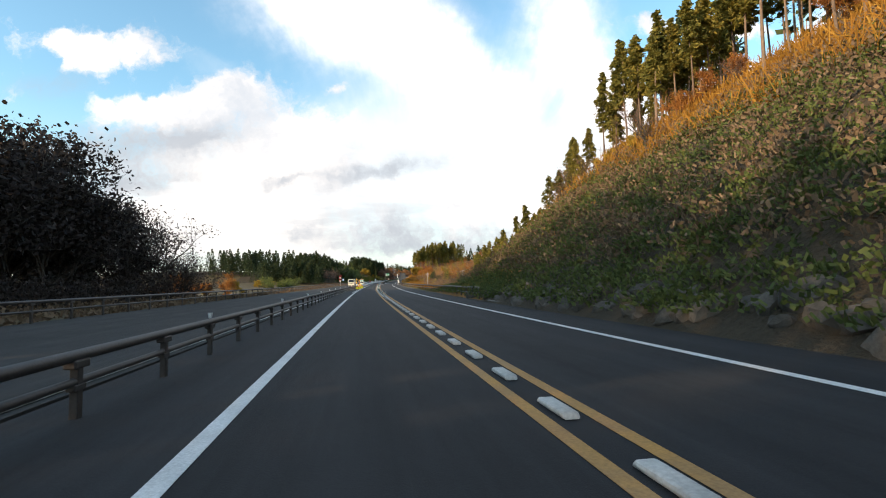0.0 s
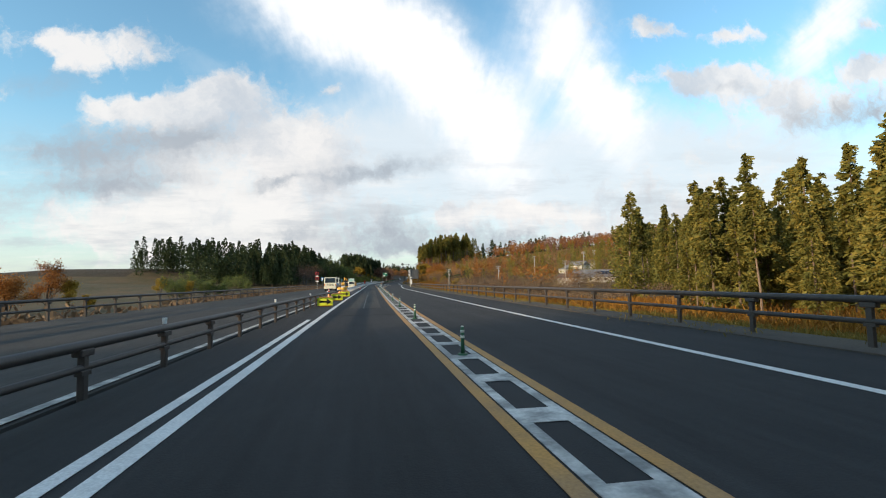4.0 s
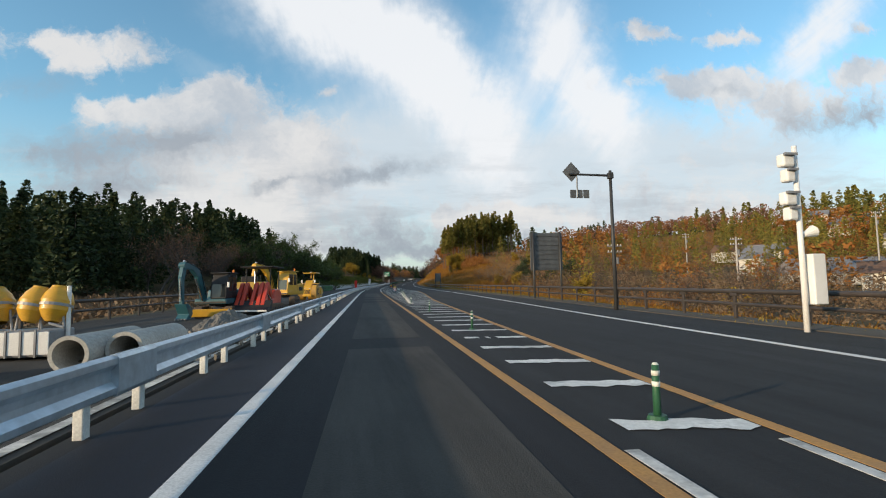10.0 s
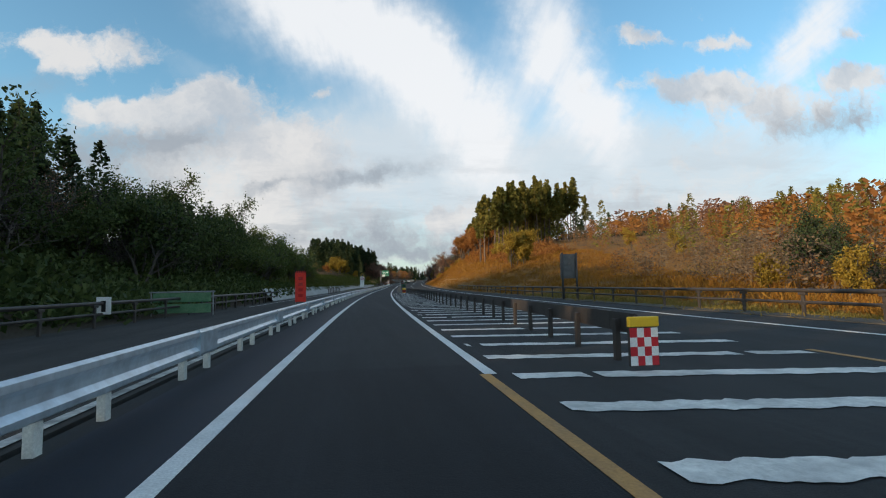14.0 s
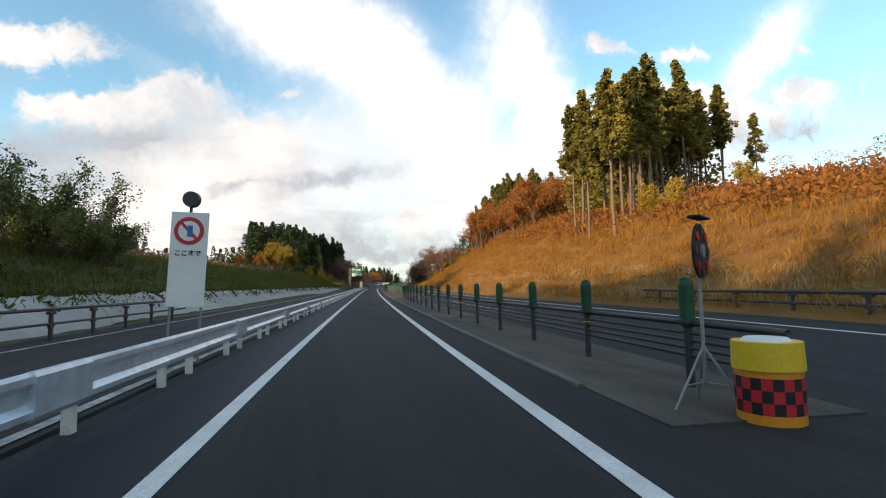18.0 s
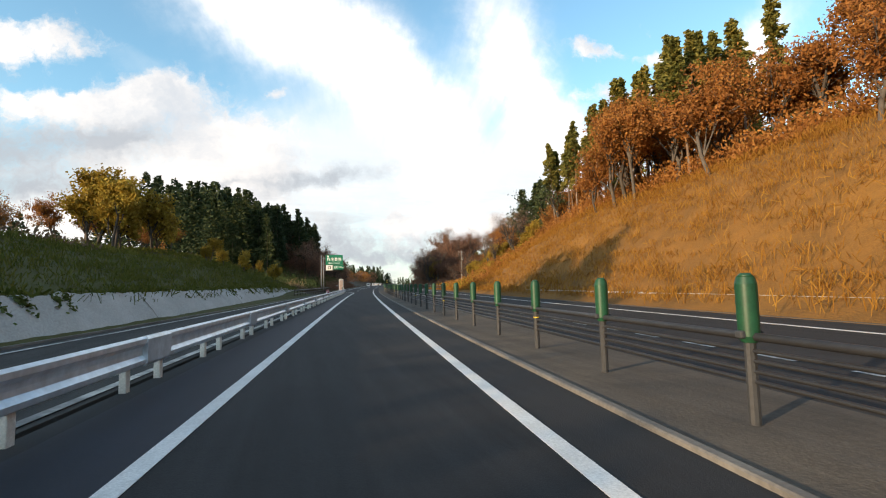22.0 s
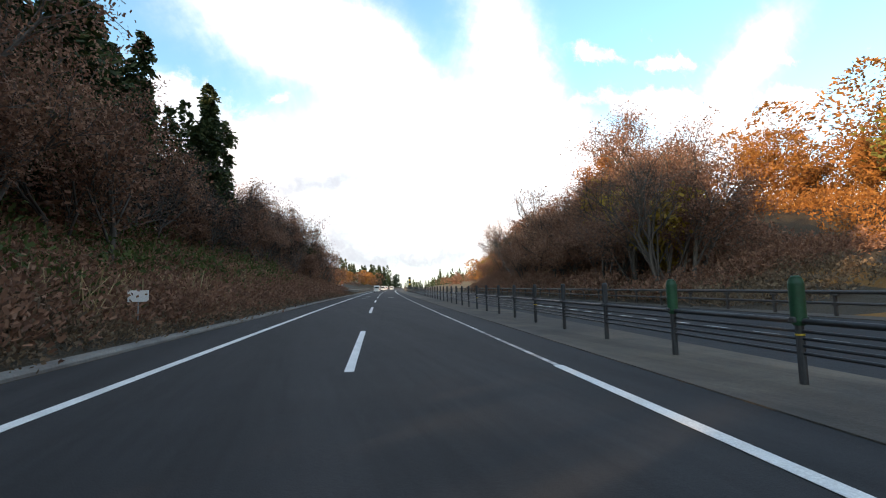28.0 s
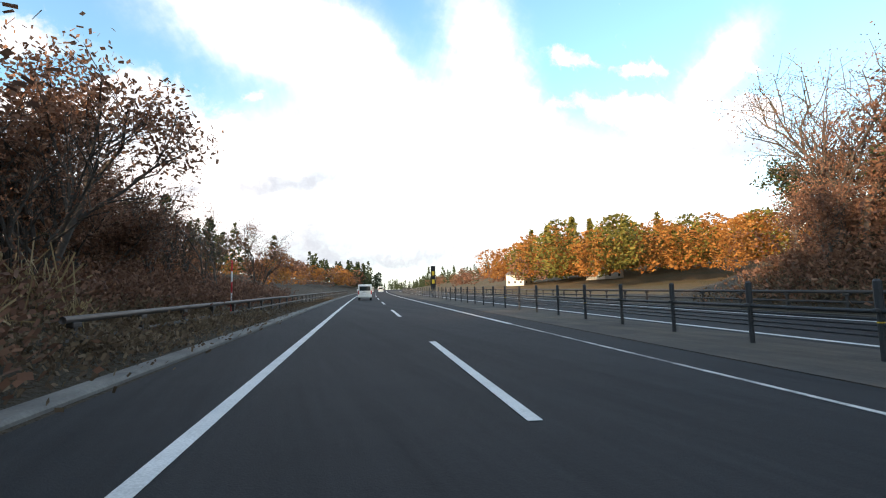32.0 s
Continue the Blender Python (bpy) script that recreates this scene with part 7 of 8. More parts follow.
def bar(bm, p, q, wide, deep0, deep1):
    """A box-section arm from p to q in a plane of constant x."""
    p, q = Vector(p), Vector(q)
    axis = (q - p).normalized()
    up = Vector((1, 0, 0)).cross(axis)
    vs = []
    for c, dp in ((p, deep0), (q, deep1)):
        for a, b in ((-1, -1), (1, -1), (1, 1), (-1, 1)):
            vs.append(bm.verts.new(c + Vector((a * wide / 2, 0, 0)) + up * b * dp / 2))
    fs = [bm.faces.new([vs[i] for i in f]) for f in ((0, 1, 2, 3), (7, 6, 5, 4), (0, 4, 5, 1), (1, 5, 6, 2), (2, 6, 7, 3), (3, 7, 4, 0))]
    bmesh.ops.bevel(bm, geom=list({e for f in fs for e in f.edges}), offset=0.02, segments=1, affect="EDGES")
    return bm


def excavator(at, paint, blade, label, swing, cab_paint, size=1.0):
    """A tracked excavator: the upper body is swung from the tracks, its arm arched over and folded down to the bucket."""
    t = thing("excavator", label, "excavator", "construction machines", at @ Matrix.Diagonal((size, size, size, 1)))
    tracks(t, 1.6, 2.7, 0.62)
    if blade:
        part("blade", bm_box(-1.05, 1.05, -1.75, -1.62, 0.08, 0.5, bevel=0.03), blade, t)
    for x in (-0.5, 0.5) if blade else ():
        part("blade_arm", bm_rod((x, -1.65, 0.3), (x, -0.9, 0.4), 0.07), blade, t)
    part("turntable", bm_rod((0, 0, 0.55), (0, 0, 0.75), 0.5, n=18), CHASSIS, t)
    turned = pose(0, 0, 0, 0, 0, swing)
    bm = bmesh.new()
    prism(bm, [(-0.95, 0.75), (1.2, 0.75), (1.4, 0.95), (1.35, 1.45), (1.1, 1.6), (0.5, 1.55), (0.42, 1.1), (-0.95, 1.05)], -0.95, 0.95, 0.07)
    b = part("body", bm, paint, t, at=turned)
    part("hood_vent", bm_box(0.952, 0.965, 0.6, 1.1, 1.05, 1.35), CHASSIS, b)
    part("stripe", bm_box(-0.953, 0.953, -0.975, -0.955, 0.8, 0.9), CHASSIS, b)
    bm = bmesh.new()
    prism(bm, [(-0.9, 1.05), (0.42, 1.05), (0.42, 2.35), (0.2, 2.5), (-0.55, 2.5), (-0.82, 1.9)], -0.05, 0.92, 0.06)
    cab = part("cab", bm, cab_paint, t, at=turned)
    v = [(0.05, -0.905, 1.15), (0.82, -0.905, 1.15), (0.82, -0.835, 1.88), (0.05, -0.835, 1.88)]
    v += [(a, c + 0.03, d) for a, c, d in v]
    link("windscreen", mesh_of("windscreen", v, [(0, 1, 2, 3), (7, 6, 5, 4), (0, 4, 5, 1), (1, 5, 6, 2), (2, 6, 7, 3), (3, 7, 4, 0)]), GLASS, cab)
    for x in (-0.06, 0.925):
        part("side_window", bm_box(x - 0.006, x + 0.006, -0.7, 0.3, 1.5, 2.3), GLASS, cab)
        part("pillar", bm_box(x - 0.012, x + 0.012, -0.2, -0.13, 1.1, 2.4), cab_paint, cab)
    part("roof", bm_box(-0.12, 0.99, -0.72, 0.5, 2.5, 2.57, bevel=0.03), cab_paint, t, at=turned)
    part("beacon", bm_rod((0.75, 0.3, 2.57), (0.75, 0.3, 2.75), 0.07, 0.05, 10), LAMP_AMBER, t, at=turned)
    part("mirror", bm_box(0.98, 1.12, -0.95, -0.9, 1.7, 2.0, bevel=0.02), SIGN_WHITE, t, at=turned)
    part("seat", bm_box(0.2, 0.65, -0.1, 0.3, 1.06, 1.7, bevel=0.05), CHASSIS, t, at=turned)
    x = -0.42
    arch = [(x, -0.85, 1.0, 0.34), (x, -1.15, 1.75, 0.42), (x, -1.55, 2.45, 0.40), (x, -2.15, 2.85, 0.34), (x, -2.95, 2.9, 0.28)]
    for p0, p1 in zip(arch, arch[1:]):
        part("boom", bar(bmesh.new(), p0[:3], p1[:3], 0.26, p0[3], p1[3]), paint, t, at=turned)
    part("knuckle", bm_rod((x - 0.17, -2.95, 2.9), (x + 0.17, -2.95, 2.9), 0.17, n=14), paint, t, at=turned)
    part("stick", bar(bmesh.new(), (x, -2.85, 3.05), (x, -3.1, 2.2), 0.22, 0.30, 0.30), paint, t, at=turned)
    part("stick", bar(bmesh.new(), (x, -3.1, 2.25), (x, -3.0, 0.75), 0.20, 0.28, 0.16), paint, t, at=turned)
    part("ram", bm_rod((x, -1.0, 0.95), (x, -1.75, 2.2), 0.055), CHROME, t, at=turned)
    part("ram", bm_rod((x, -1.75, 2.75), (x, -2.9, 3.15), 0.05), CHROME, t, at=turned)
    part("ram", bm_rod((x, -3.2, 2.2), (x, -3.2, 1.0), 0.045), CHROME, t, at=turned)
    bm = bmesh.new()
    prism(bm, [(-3.2, 0.85), (-2.9, 0.85), (-2.55, 0.6), (-2.5, 0.3), (-2.7, 0.04), (-3.1, 0.02), (-2.85, 0.3)], x - 0.32, x + 0.32, 0.02)
    bk = part("bucket", bm, paint, t, at=turned)
    for k in range(4):
        part("tooth", bm_box(x - 0.28 + 0.17 * k, x - 0.20 + 0.17 * k, -3.2, -3.05, 0.0, 0.07), STEEL_GREY, bk)
    for dx in (0.08, 0.14):
        part("hose", bm_rod((x + dx, -0.9, 1.3), (x + dx, -1.5, 2.75), 0.022), CHASSIS, t, at=turned)
        part("hose", bm_rod((x + dx, -1.5, 2.75), (x + dx, -2.8, 3.1), 0.022), CHASSIS, t, at=turned)
    return t


excavator(on_road(234.0, -6.0, yaw=4), STEEL_TEAL, PAINT_YELLOW, "dark teal mini excavator with a folded arm and yellow blade", -16, CHASSIS, 0.84)
excavator(on_road(247.6, -5.1, yaw=0), PAINT_YELLOW, None, "yellow excavator with its arched arm folded down", -24, PAINT_YELLOW)


def red_rig(at):
    """Low red loader: folded lift arms and rams in front of a seat under a thin flat roof."""
    t = thing("loader", "red compact loader with folded arms and a thin flat roof", "road machine", "construction machines", at)
    tracks(t, 1.5, 2.4, 0.55)
    bm = bmesh.new()
    prism(bm, [(-0.9, 0.45), (1.5, 0.45), (1.6, 1.1), (1.2, 1.3), (0.4, 1.25), (0.2, 0.8), (-0.9, 0.75)], -0.7, 0.7, 0.06)
    part("body", bm, PAINT_RED, t)
    for x in (-0.62, -0.36, 0.10, 0.42, 0.66):
        lean = 0.12 * math.sin(x * 9)
        part("lift_arm", bar(bmesh.new(), (x, -0.75 + lean, 1.55), (x, -1.5, 0.42), 0.19, 0.26, 0.40), PAINT_RED, t)
        part("link", bar(bmesh.new(), (x, -0.2, 0.85), (x, -0.8 + lean, 1.60), 0.15, 0.30, 0.22), PAINT_RED, t)
        part("ram", bm_rod((x + 0.08, -0.4, 0.7), (x + 0.08, -1.15, 1.05), 0.045), CHROME, t)
    bm = bmesh.new()
    prism(bm, [(-1.5, 0.28), (-2.25, 0.24), (-2.3, 0.30), (-1.75, 0.42), (-1.45, 0.75), (-1.38, 0.7)], -1.1, 1.1, 0.02)
    part("bucket", bm, CHASSIS, t)
    part("bucket_lip", bm_box(-1.08, 1.08, -2.34, -2.22, 0.22, 0.30, bevel=0.01), SIGN_WHITE, t)
    part("bucket_back", bm_box(-1.0, 1.0, -1.95, -1.5, 0.05, 0.26, bevel=0.04), CHASSIS, t)
    part("seat", bm_box(-0.28, 0.28, 0.2, 0.55, 0.9, 1.5, bevel=0.06), CHASSIS, t)
    part("console", bm_box(-0.4, 0.4, -0.35, -0.1, 0.8, 1.25, bevel=0.05), CHASSIS, t)
    for x in (-0.25, 0.25):
        part("lever", bm_rod((x, -0.2, 1.2), (x + 0.03, -0.15, 1.55), 0.02), CHASSIS, t)
    for x in (-0.62, 0.62):
        for y in (-0.2, 1.3):
            part("pillar", bm_rod((x, y, 0.75), (x, y, 2.42), 0.035), CHASSIS, t)
    part("roof", bm_box(-0.85, 0.85, -0.5, 1.5, 2.42, 2.49, bevel=0.025), CHASSIS, t)
    for k in range(3):
        x = -0.3 + 0.3 * k
        part("hose", bm_rod((x, 0.1, 0.95), (x + 0.1, -0.7, 1.4), 0.022), CHASSIS, t)
    return t


red_rig(on_road(235.2, -4.3, yaw=-6))


def roller(at, label):
    """A three-drum road roller: two large front drums beside a nose, one rear drum, a roof on a single mast."""
    t = thing("road_roller", label, "road roller", "construction machines", at)
    for side in (-1, 1):
        bm = bm_rod((side * 0.40, 0, 0.80), (side * 0.86, 0, 0.80), 0.80, n=40)
        dr = part("front_drum", bm, DRUM_YELLOW, t)
        part("drum_rim", bm_rod((side * 0.86, 0, 0.80), (side * 0.875, 0, 0.80), 0.72, 0.70, 32), DRUM_YELLOW, dr)
        part("drum_recess", bm_rod((side * 0.875, 0, 0.80), (side * 0.88, 0, 0.80), 0.38, 0.38, 24), TRACK_RUST, dr)
        part("axle_cap", bm_rod((side * 0.86, 0, 0.80), (side * 0.95, 0, 0.80), 0.16, 0.12, 16), DRUM_YELLOW, dr)
        for a0 in (0, 1):
            part("scraper", bm_box(side * 0.67 - 0.27, side * 0.67 + 0.27, -0.42 + 0.62 * a0, -0.22 + 0.62 * a0, 1.56, 1.64, bevel=0.015), DRUM_YELLOW, t)
            part("scraper_chain", bm_box(side * 0.67 - 0.24, side * 0.67 + 0.24, -0.46 + 0.62 * a0, -0.38 + 0.62 * a0, 1.46, 1.55, bevel=0.01), CHASSIS, t)
        part("mirror_stem", bm_rod((side * 0.52, -0.2, 1.35), (side * 0.62, -0.25, 1.75), 0.03), SIGN_WHITE, t)
        part("mirror", bm_box(side * 0.64 - 0.07, side * 0.64 + 0.07, -0.29, -0.24, 1.7, 1.98, bevel=0.03), SIGN_WHITE, t)
        part("grab_rail", bm_rod((side * 0.75, 1.2, 1.2), (side * 0.75, 1.2, 1.75), 0.025), STEEL_GREY, t)
        part("grab_rail", bm_rod((side * 0.75, 1.2, 1.75), (side * 0.75, 1.9, 1.55), 0.025), STEEL_GREY, t)
        part("step", bm_box(side * 0.7 - 0.14, side * 0.7 + 0.14, 0.85, 1.3, 0.45, 0.5, bevel=0.01), CHASSIS, t)
    bm = bmesh.new()
    prism(bm, [(-0.75, 0.42), (0.4, 0.42), (1.7, 0.55), (1.75, 1.35), (0.9, 1.5), (0.55, 1.95), (0.2, 1.92), (-0.55, 1.36), (-0.75, 1.15)], -0.38, 0.38, 0.06)
    nose = part("body", bm, PAINT_YELLOW, t)
    for k in range(4):
        part("grille_slat", bm_box(-0.26, 0.26, -0.79, -0.75, 0.62 + 0.1 * k, 0.67 + 0.1 * k, bevel=0.01), CHASSIS, nose)
    part("front_plate", bm_box(-0.42, 0.42, -0.86, -0.75, 0.36, 0.52, bevel=0.02), PAINT_YELLOW, t)
    for x in (-0.24, 0.24):
        part("headlight", bm_rod((x, -0.66, 1.12), (x, -0.74, 1.1), 0.08, n=14), LAMP_CLEAR, t)
    part("deck", bm_box(-0.72, 0.72, 0.75, 1.85, 0.82, 0.95, bevel=0.03), PAINT_YELLOW, t)
    part("tank", bm_box(-0.7, 0.7, 1.45, 2.2, 0.95, 1.3, bevel=0.06), PAINT_YELLOW, t)
    part("seat", bm_box(-0.25, 0.25, 0.95, 1.3, 1.3, 1.95, bevel=0.07), CHASSIS, t)
    part("wheel_column", bm_rod((0, 0.5, 1.65), (0, 0.66, 1.98), 0.035), CHASSIS, t)
    part("steering_wheel", bm_rod((0, 0.64, 1.98), (0, 0.67, 2.01), 0.2, n=18), CHASSIS, t)
    for x in (-0.12, 0.12):
        part("mast", bm_box(x - 0.05, x + 0.05, 1.25, 1.4, 1.2, 2.6, bevel=0.02), PAINT_YELLOW, t)
    part("roof", bm_box(-0.68, 0.68, 0.2, 1.75, 2.62, 2.71, bevel=0.04), PAINT_YELLOW, t)
    part("beacon", bm_rod((0, 0.7, 2.7), (0, 0.7, 2.8), 0.06, 0.05, 10), LAMP_CLEAR, t)
    part("rear_drum", bm_rod((-0.62, 2.35, 0.62), (0.62, 2.35, 0.62), 0.62, n=32), DRUM_YELLOW, t)
    for x in (-0.72, 0.72):
        part("rear_fork", bm_box(x - 0.05, x + 0.05, 1.6, 2.55, 0.55, 1.0, bevel=0.03), PAINT_YELLOW, t)
    return t


DRUM_YELLOW = material("worn_yellow_drum", (0.52, 0.29, 0.04), 0.55, (0.42, 0.24, 0.06), 2.5, 12, 0.15, stain=(0.25, 0.18, 0.10))
roller(on_road(258.4, -4.45, yaw=-8), "yellow three-drum road roller with a flat roof")


def finisher(at):
    """Long yellow asphalt finisher with hopper and screed."""
    t = thing("asphalt_finisher", "yellow asphalt finisher with steps and side wings", "road machine", "construction machines", at)
    tracks(t, 1.7, 3.0, 0.7)
    bm = bmesh.new()
    prism(bm, [(-2.2, 0.55), (1.6, 0.6), (1.7, 1.5), (0.2, 1.75), (-0.6, 1.35), (-2.3, 1.25)], -1.15, 1.15, 0.06)
    part("body", bm, PAINT_YELLOW, t)
    for x in (-1.2, 1.2):
        part("side_wing", bm_box(x - 0.08, x + 0.08, -2.3, -0.7, 0.5, 1.5, bevel=0.03), PAINT_YELLOW, t)
        part("panel", bm_box(x * 1.0 - 0.02, x * 1.0 + 0.06, 0.1, 1.2, 0.9, 1.5, bevel=0.02), PAINT_YELLOW, t)
        part("lever", bm_rod((x * 0.6, 0.4, 1.6), (x * 0.6, 0.45, 2.2), 0.025), CHASSIS, t)
    part("screed", bm_box(-1.6, 1.6, 1.8, 2.5, 0.1, 0.6, bevel=0.06), CHASSIS, t)
    part("console", bm_box(-0.5, 0.5, 0.5, 0.9, 1.6, 2.1, bevel=0.05), CHASSIS, t)
    part("exhaust", bm_rod((0.5, 0.0, 1.6), (0.5, 0.0, 2.4), 0.06), CHROME, t)
    part("vent", bm_box(1.152, 1.17, -0.4, 0.0, 0.95, 1.25), CHASSIS, t)
    return t


finisher(on_road(240.6, -6.2, yaw=0))


def spreader(at):
    """White panelled skid with three tilted yellow mixer bowls on stands."""
    t = thing("mixer_skid", "white panelled skid carrying three yellow mixer bowls", "road machine", "construction machines", at)
    part("frame", bm_box(-0.82, 0.82, -0.45, 0.45, 0.05, 0.6, bevel=0.03), STEEL_GREY, t)
    part("end_panel", bm_box(-0.86, -0.30, -0.50, -0.45, 0.06, 0.62, bevel=0.01), SIGN_WHITE, t)
    for k in range(4):
        part("side_panel", bm_box(-0.26 + 0.28 * k, -0.03 + 0.28 * k, -0.48, -0.45, 0.10, 0.58, bevel=0.01), SIGN_WHITE, t)
        part("strut", bm_box(-0.30 + 0.28 * k, -0.265 + 0.28 * k, -0.50, -0.46, 0.05, 0.62), STEEL_GREY, t)
    rings = [(0.0, 0.13), (0.10, 0.22), (0.24, 0.30), (0.46, 0.32), (0.64, 0.26), (0.76, 0.18), (0.80, 0.17)]
    for k, x in enumerate((-0.48, 0.10, 0.56)):
        bm = bmesh.new()
        for (z0, r0), (z1, r1) in zip(rings, rings[1:]):
            rod(bm, (0, 0, z0), (0, 0, z1), r0, r1, 20, z1 > 0.79)
        at_bowl = pose(x, 0.05, 0.76, -14, (-16, 10, 4)[k], 0)
        h = part("bowl", bm, PAINT_YELLOW, t, smooth=True, at=at_bowl)
        part("bowl_ring", bm_rod((0, 0, 0.33), (0, 0, 0.39), 0.325, n=22), STEEL_GREY, h)
        part("bowl_mouth", bm_rod((0, 0, 0.80), (0, 0, 0.806), 0.14, n=16), CHASSIS, h)
        for dx in (-0.2, 0.2):
            part("stand", bm_rod((x + dx * 1.3, 0.05, 0.55), (x + dx, 0.05, 1.05), 0.025), STEEL_GREY, t)
    for x in (-0.82, 0.86):
        part("mast", bm_rod((x, 0.1, 0.1), (x, 0.1, 1.55), 0.045), SIGN_WHITE, t)
    part("hose", bm_rod((0.7, -0.3, 0.75), (1.0, -0.3, 0.65), 0.03), STEEL_GREY, t)
    return t


spreader(on_road(220.1, -6.1))
for k, (s, d) in enumerate(((217.5, -3.75), (218.0, -3.08))):
    v, f = [], []
    n = 24
    for y in (0, 2.3):
        for r in (0.33, 0.26):
            v += [(r * math.cos(2 * math.pi * i / n), y, 0.33 + r * math.sin(2 * math.pi * i / n)) for i in range(n)]
    for i in range(n):
        j = (i + 1) % n
        f += [(i, j, 2 * n + j, 2 * n + i), (n + j, n + i, 3 * n + i, 3 * n + j), (j, i, n + i, n + j), (2 * n + i, 2 * n + j, 3 * n + j, 3 * n + i)]
    ob = link("concrete_pipe", mesh_of("concrete_pipe", v, f), CONCRETE, at=on_road(s, d))
    tagged(ob, "long concrete drain pipe lying on the asphalt", "pipe", "drain pipes")
crate = thing("crate", "red plastic crate on the closed lane", "crate", "", on_road(217.0, -5.9, 0, 8))
for x0, x1, y0, y1 in ((-0.28, -0.25, -0.2, 0.2), (0.25, 0.28, -0.2, 0.2), (-0.25, 0.25, -0.2, -0.17), (-0.25, 0.25, 0.17, 0.2)):
    part("side", bm_box(x0, x1, y0, y1, 0.0, 0.32, bevel=0.006), SIGN_RED, crate)
part("bottom", bm_box(-0.27, 0.27, -0.19, 0.19, 0.0, 0.02), SIGN_RED, crate)
for k, (s, d, mat) in enumerate(((214.9, -5.3, SIGN_WHITE), (215.5, -5.75, SIGN_WHITE), (216.4, -6.3, SIGN_WHITE), (215.1, -4.85, PAINT_BLUE), (217.7, -5.4, SIGN_WHITE))):
    bm = bmesh.new()
    bmesh.ops.create_icosphere(bm, subdivisions=3, radius=0.3)
    for v in bm.verts:
        v.co *= 1 + 0.35 * noise.noise(v.co * 5 + Vector((k * 9, 0, 0)))
        v.co.z = max(0.0, v.co.z * (1.1 if mat is SIGN_WHITE else 0.5) + 0.14)
    sack = part("sack", bm, mat, None, smooth=True, at=on_road(s, d, 0, 40 * k))
    tagged(sack, "blue plastic sheet heaped on the asphalt" if mat is PAINT_BLUE else "crumpled white sack on the asphalt", "sack", "sacks")
bm = bmesh.new()
bmesh.ops.create_grid(bm, x_segments=48, y_segments=80, size=1.0)
for v in bm.verts:
    r = math.hypot(v.co.x, v.co.y)
    fall = max(0.0, 1 - r) ** 0.8
    v.co.z = fall * 0.62 + (0.10 * noise.noise(v.co * 5) + 0.06 * noise.noise(v.co * 14)) * min(1, fall * 3) - 0.03
    v.co.x *= 1.15
    v.co.y *= 3.6
pile = part("gravel_heap", bm, GRAVEL, None, "loose grey gravel heap on the closed lane", at=on_road(228.2, -4.0, 0, 10))
tagged(pile, "", "gravel", kind="stuff")
rb = cards("rubble", tufts(np.stack([RNG.uniform(-1.5, 1.5, 900), RNG.uniform(-14, 14, 900), RNG.uniform(0.0, 0.05, 900)], axis=1), RNG.normal(0, 1, (900, 3)), 0.14, 0.12, RNG))
link("rubble", rb, GRAVEL, None, "broken grey stones strewn along the rail", "stuff", on_road(232, -3.0))


# ---- the white van ahead and the far traffic ----


def van(at, label, paint=PAINT_WHITE, name="van"):
    t = thing(name, label, "van", "vehicles on the road", at)
    bm = bmesh.new()
    prism(bm, [(0, 0.35), (4.5, 0.35), (4.68, 0.8), (4.35, 1.15), (3.75, 1.85), (3.3, 1.97), (0.2, 1.97), (0.03, 1.75), (0.0, 1.0)], -0.84, 0.84, 0.09)
    b = part("body", bm, paint, t)
    part("rear_window", bm_box(-0.66, 0.66, -0.008, 0.03, 1.18, 1.72, bevel=0.02), GLASS, b)
    part("bumper", bm_box(-0.84, 0.84, -0.07, 0.08, 0.36, 0.62, bevel=0.04), paint, t)
    part("number_plate", bm_box(-0.17, 0.17, -0.012, 0.0, 0.78, 0.94), SIGN_WHITE, b)
    part("handle", bm_box(-0.3, 0.3, -0.02, 0.0, 1.0, 1.05), CHROME, b)
    for x in (-1, 1):
        part("tail_light", bm_box(x * 0.76 - 0.06, x * 0.76 + 0.06, -0.012, 0.06, 0.75, 1.2, bevel=0.015), LAMP_RED, b)
        for y0, y1 in ((0.3, 1.5), (1.6, 2.7), (2.8, 3.6)):
            part("side_window", bm_box(x * 0.842 - 0.008, x * 0.842 + 0.008, y0, y1, 1.18, 1.72), GLASS, b)
        part("mirror", bm_box(x * 0.95 - 0.09, x * 0.95 + 0.09, 3.55, 3.65, 1.2, 1.42, bevel=0.02), paint, t)
        wheel(t, x * 0.72, 0.85, 0.31, 0.2)
        wheel(t, x * 0.72, 3.75, 0.31, 0.2)
    part("wiper", bm_rod((-0.05, -0.02, 1.2), (0.4, -0.02, 1.32), 0.012), CHASSIS, t)
    return t


van(on_road(727, -1.75), "white box van driving ahead on the asphalt")
for s, d in ((795, -1.7), (806, -1.7), (818, 1.6), (833, -1.7)):
    van(on_road(s, d), "pale van far ahead in a queue of traffic")


# ---- poles, wires and houses in the valley ----


def utility_pole(s, d, h, label="grey concrete utility pole with crossarms"):
    t = thing("utility_pole", label, "utility pole", "utility poles", on_road(s, d, land(s, d)))
    part("pole", bm_rod((0, 0, -0.5), (0, 0, h), 0.17, 0.11, 12), WOOD_POLE, t, smooth=True)
    for z in (h - 0.4, h - 1.1):
        part("crossarm", bm_box(-0.9, 0.9, -0.05, 0.05, z, z + 0.1), STEEL_GREY, t)
        for x in (-0.8, -0.4, 0.4, 0.8):
            part("insulator", bm_rod((x, 0, z + 0.1), (x, 0, z + 0.28), 0.05, 0.03, 8), SIGN_WHITE, t)
    part("transformer", bm_rod((0.3, 0.1, h - 2.4), (0.3, 0.1, h - 1.7), 0.22, n=14), STEEL_GREY, t)
    return t


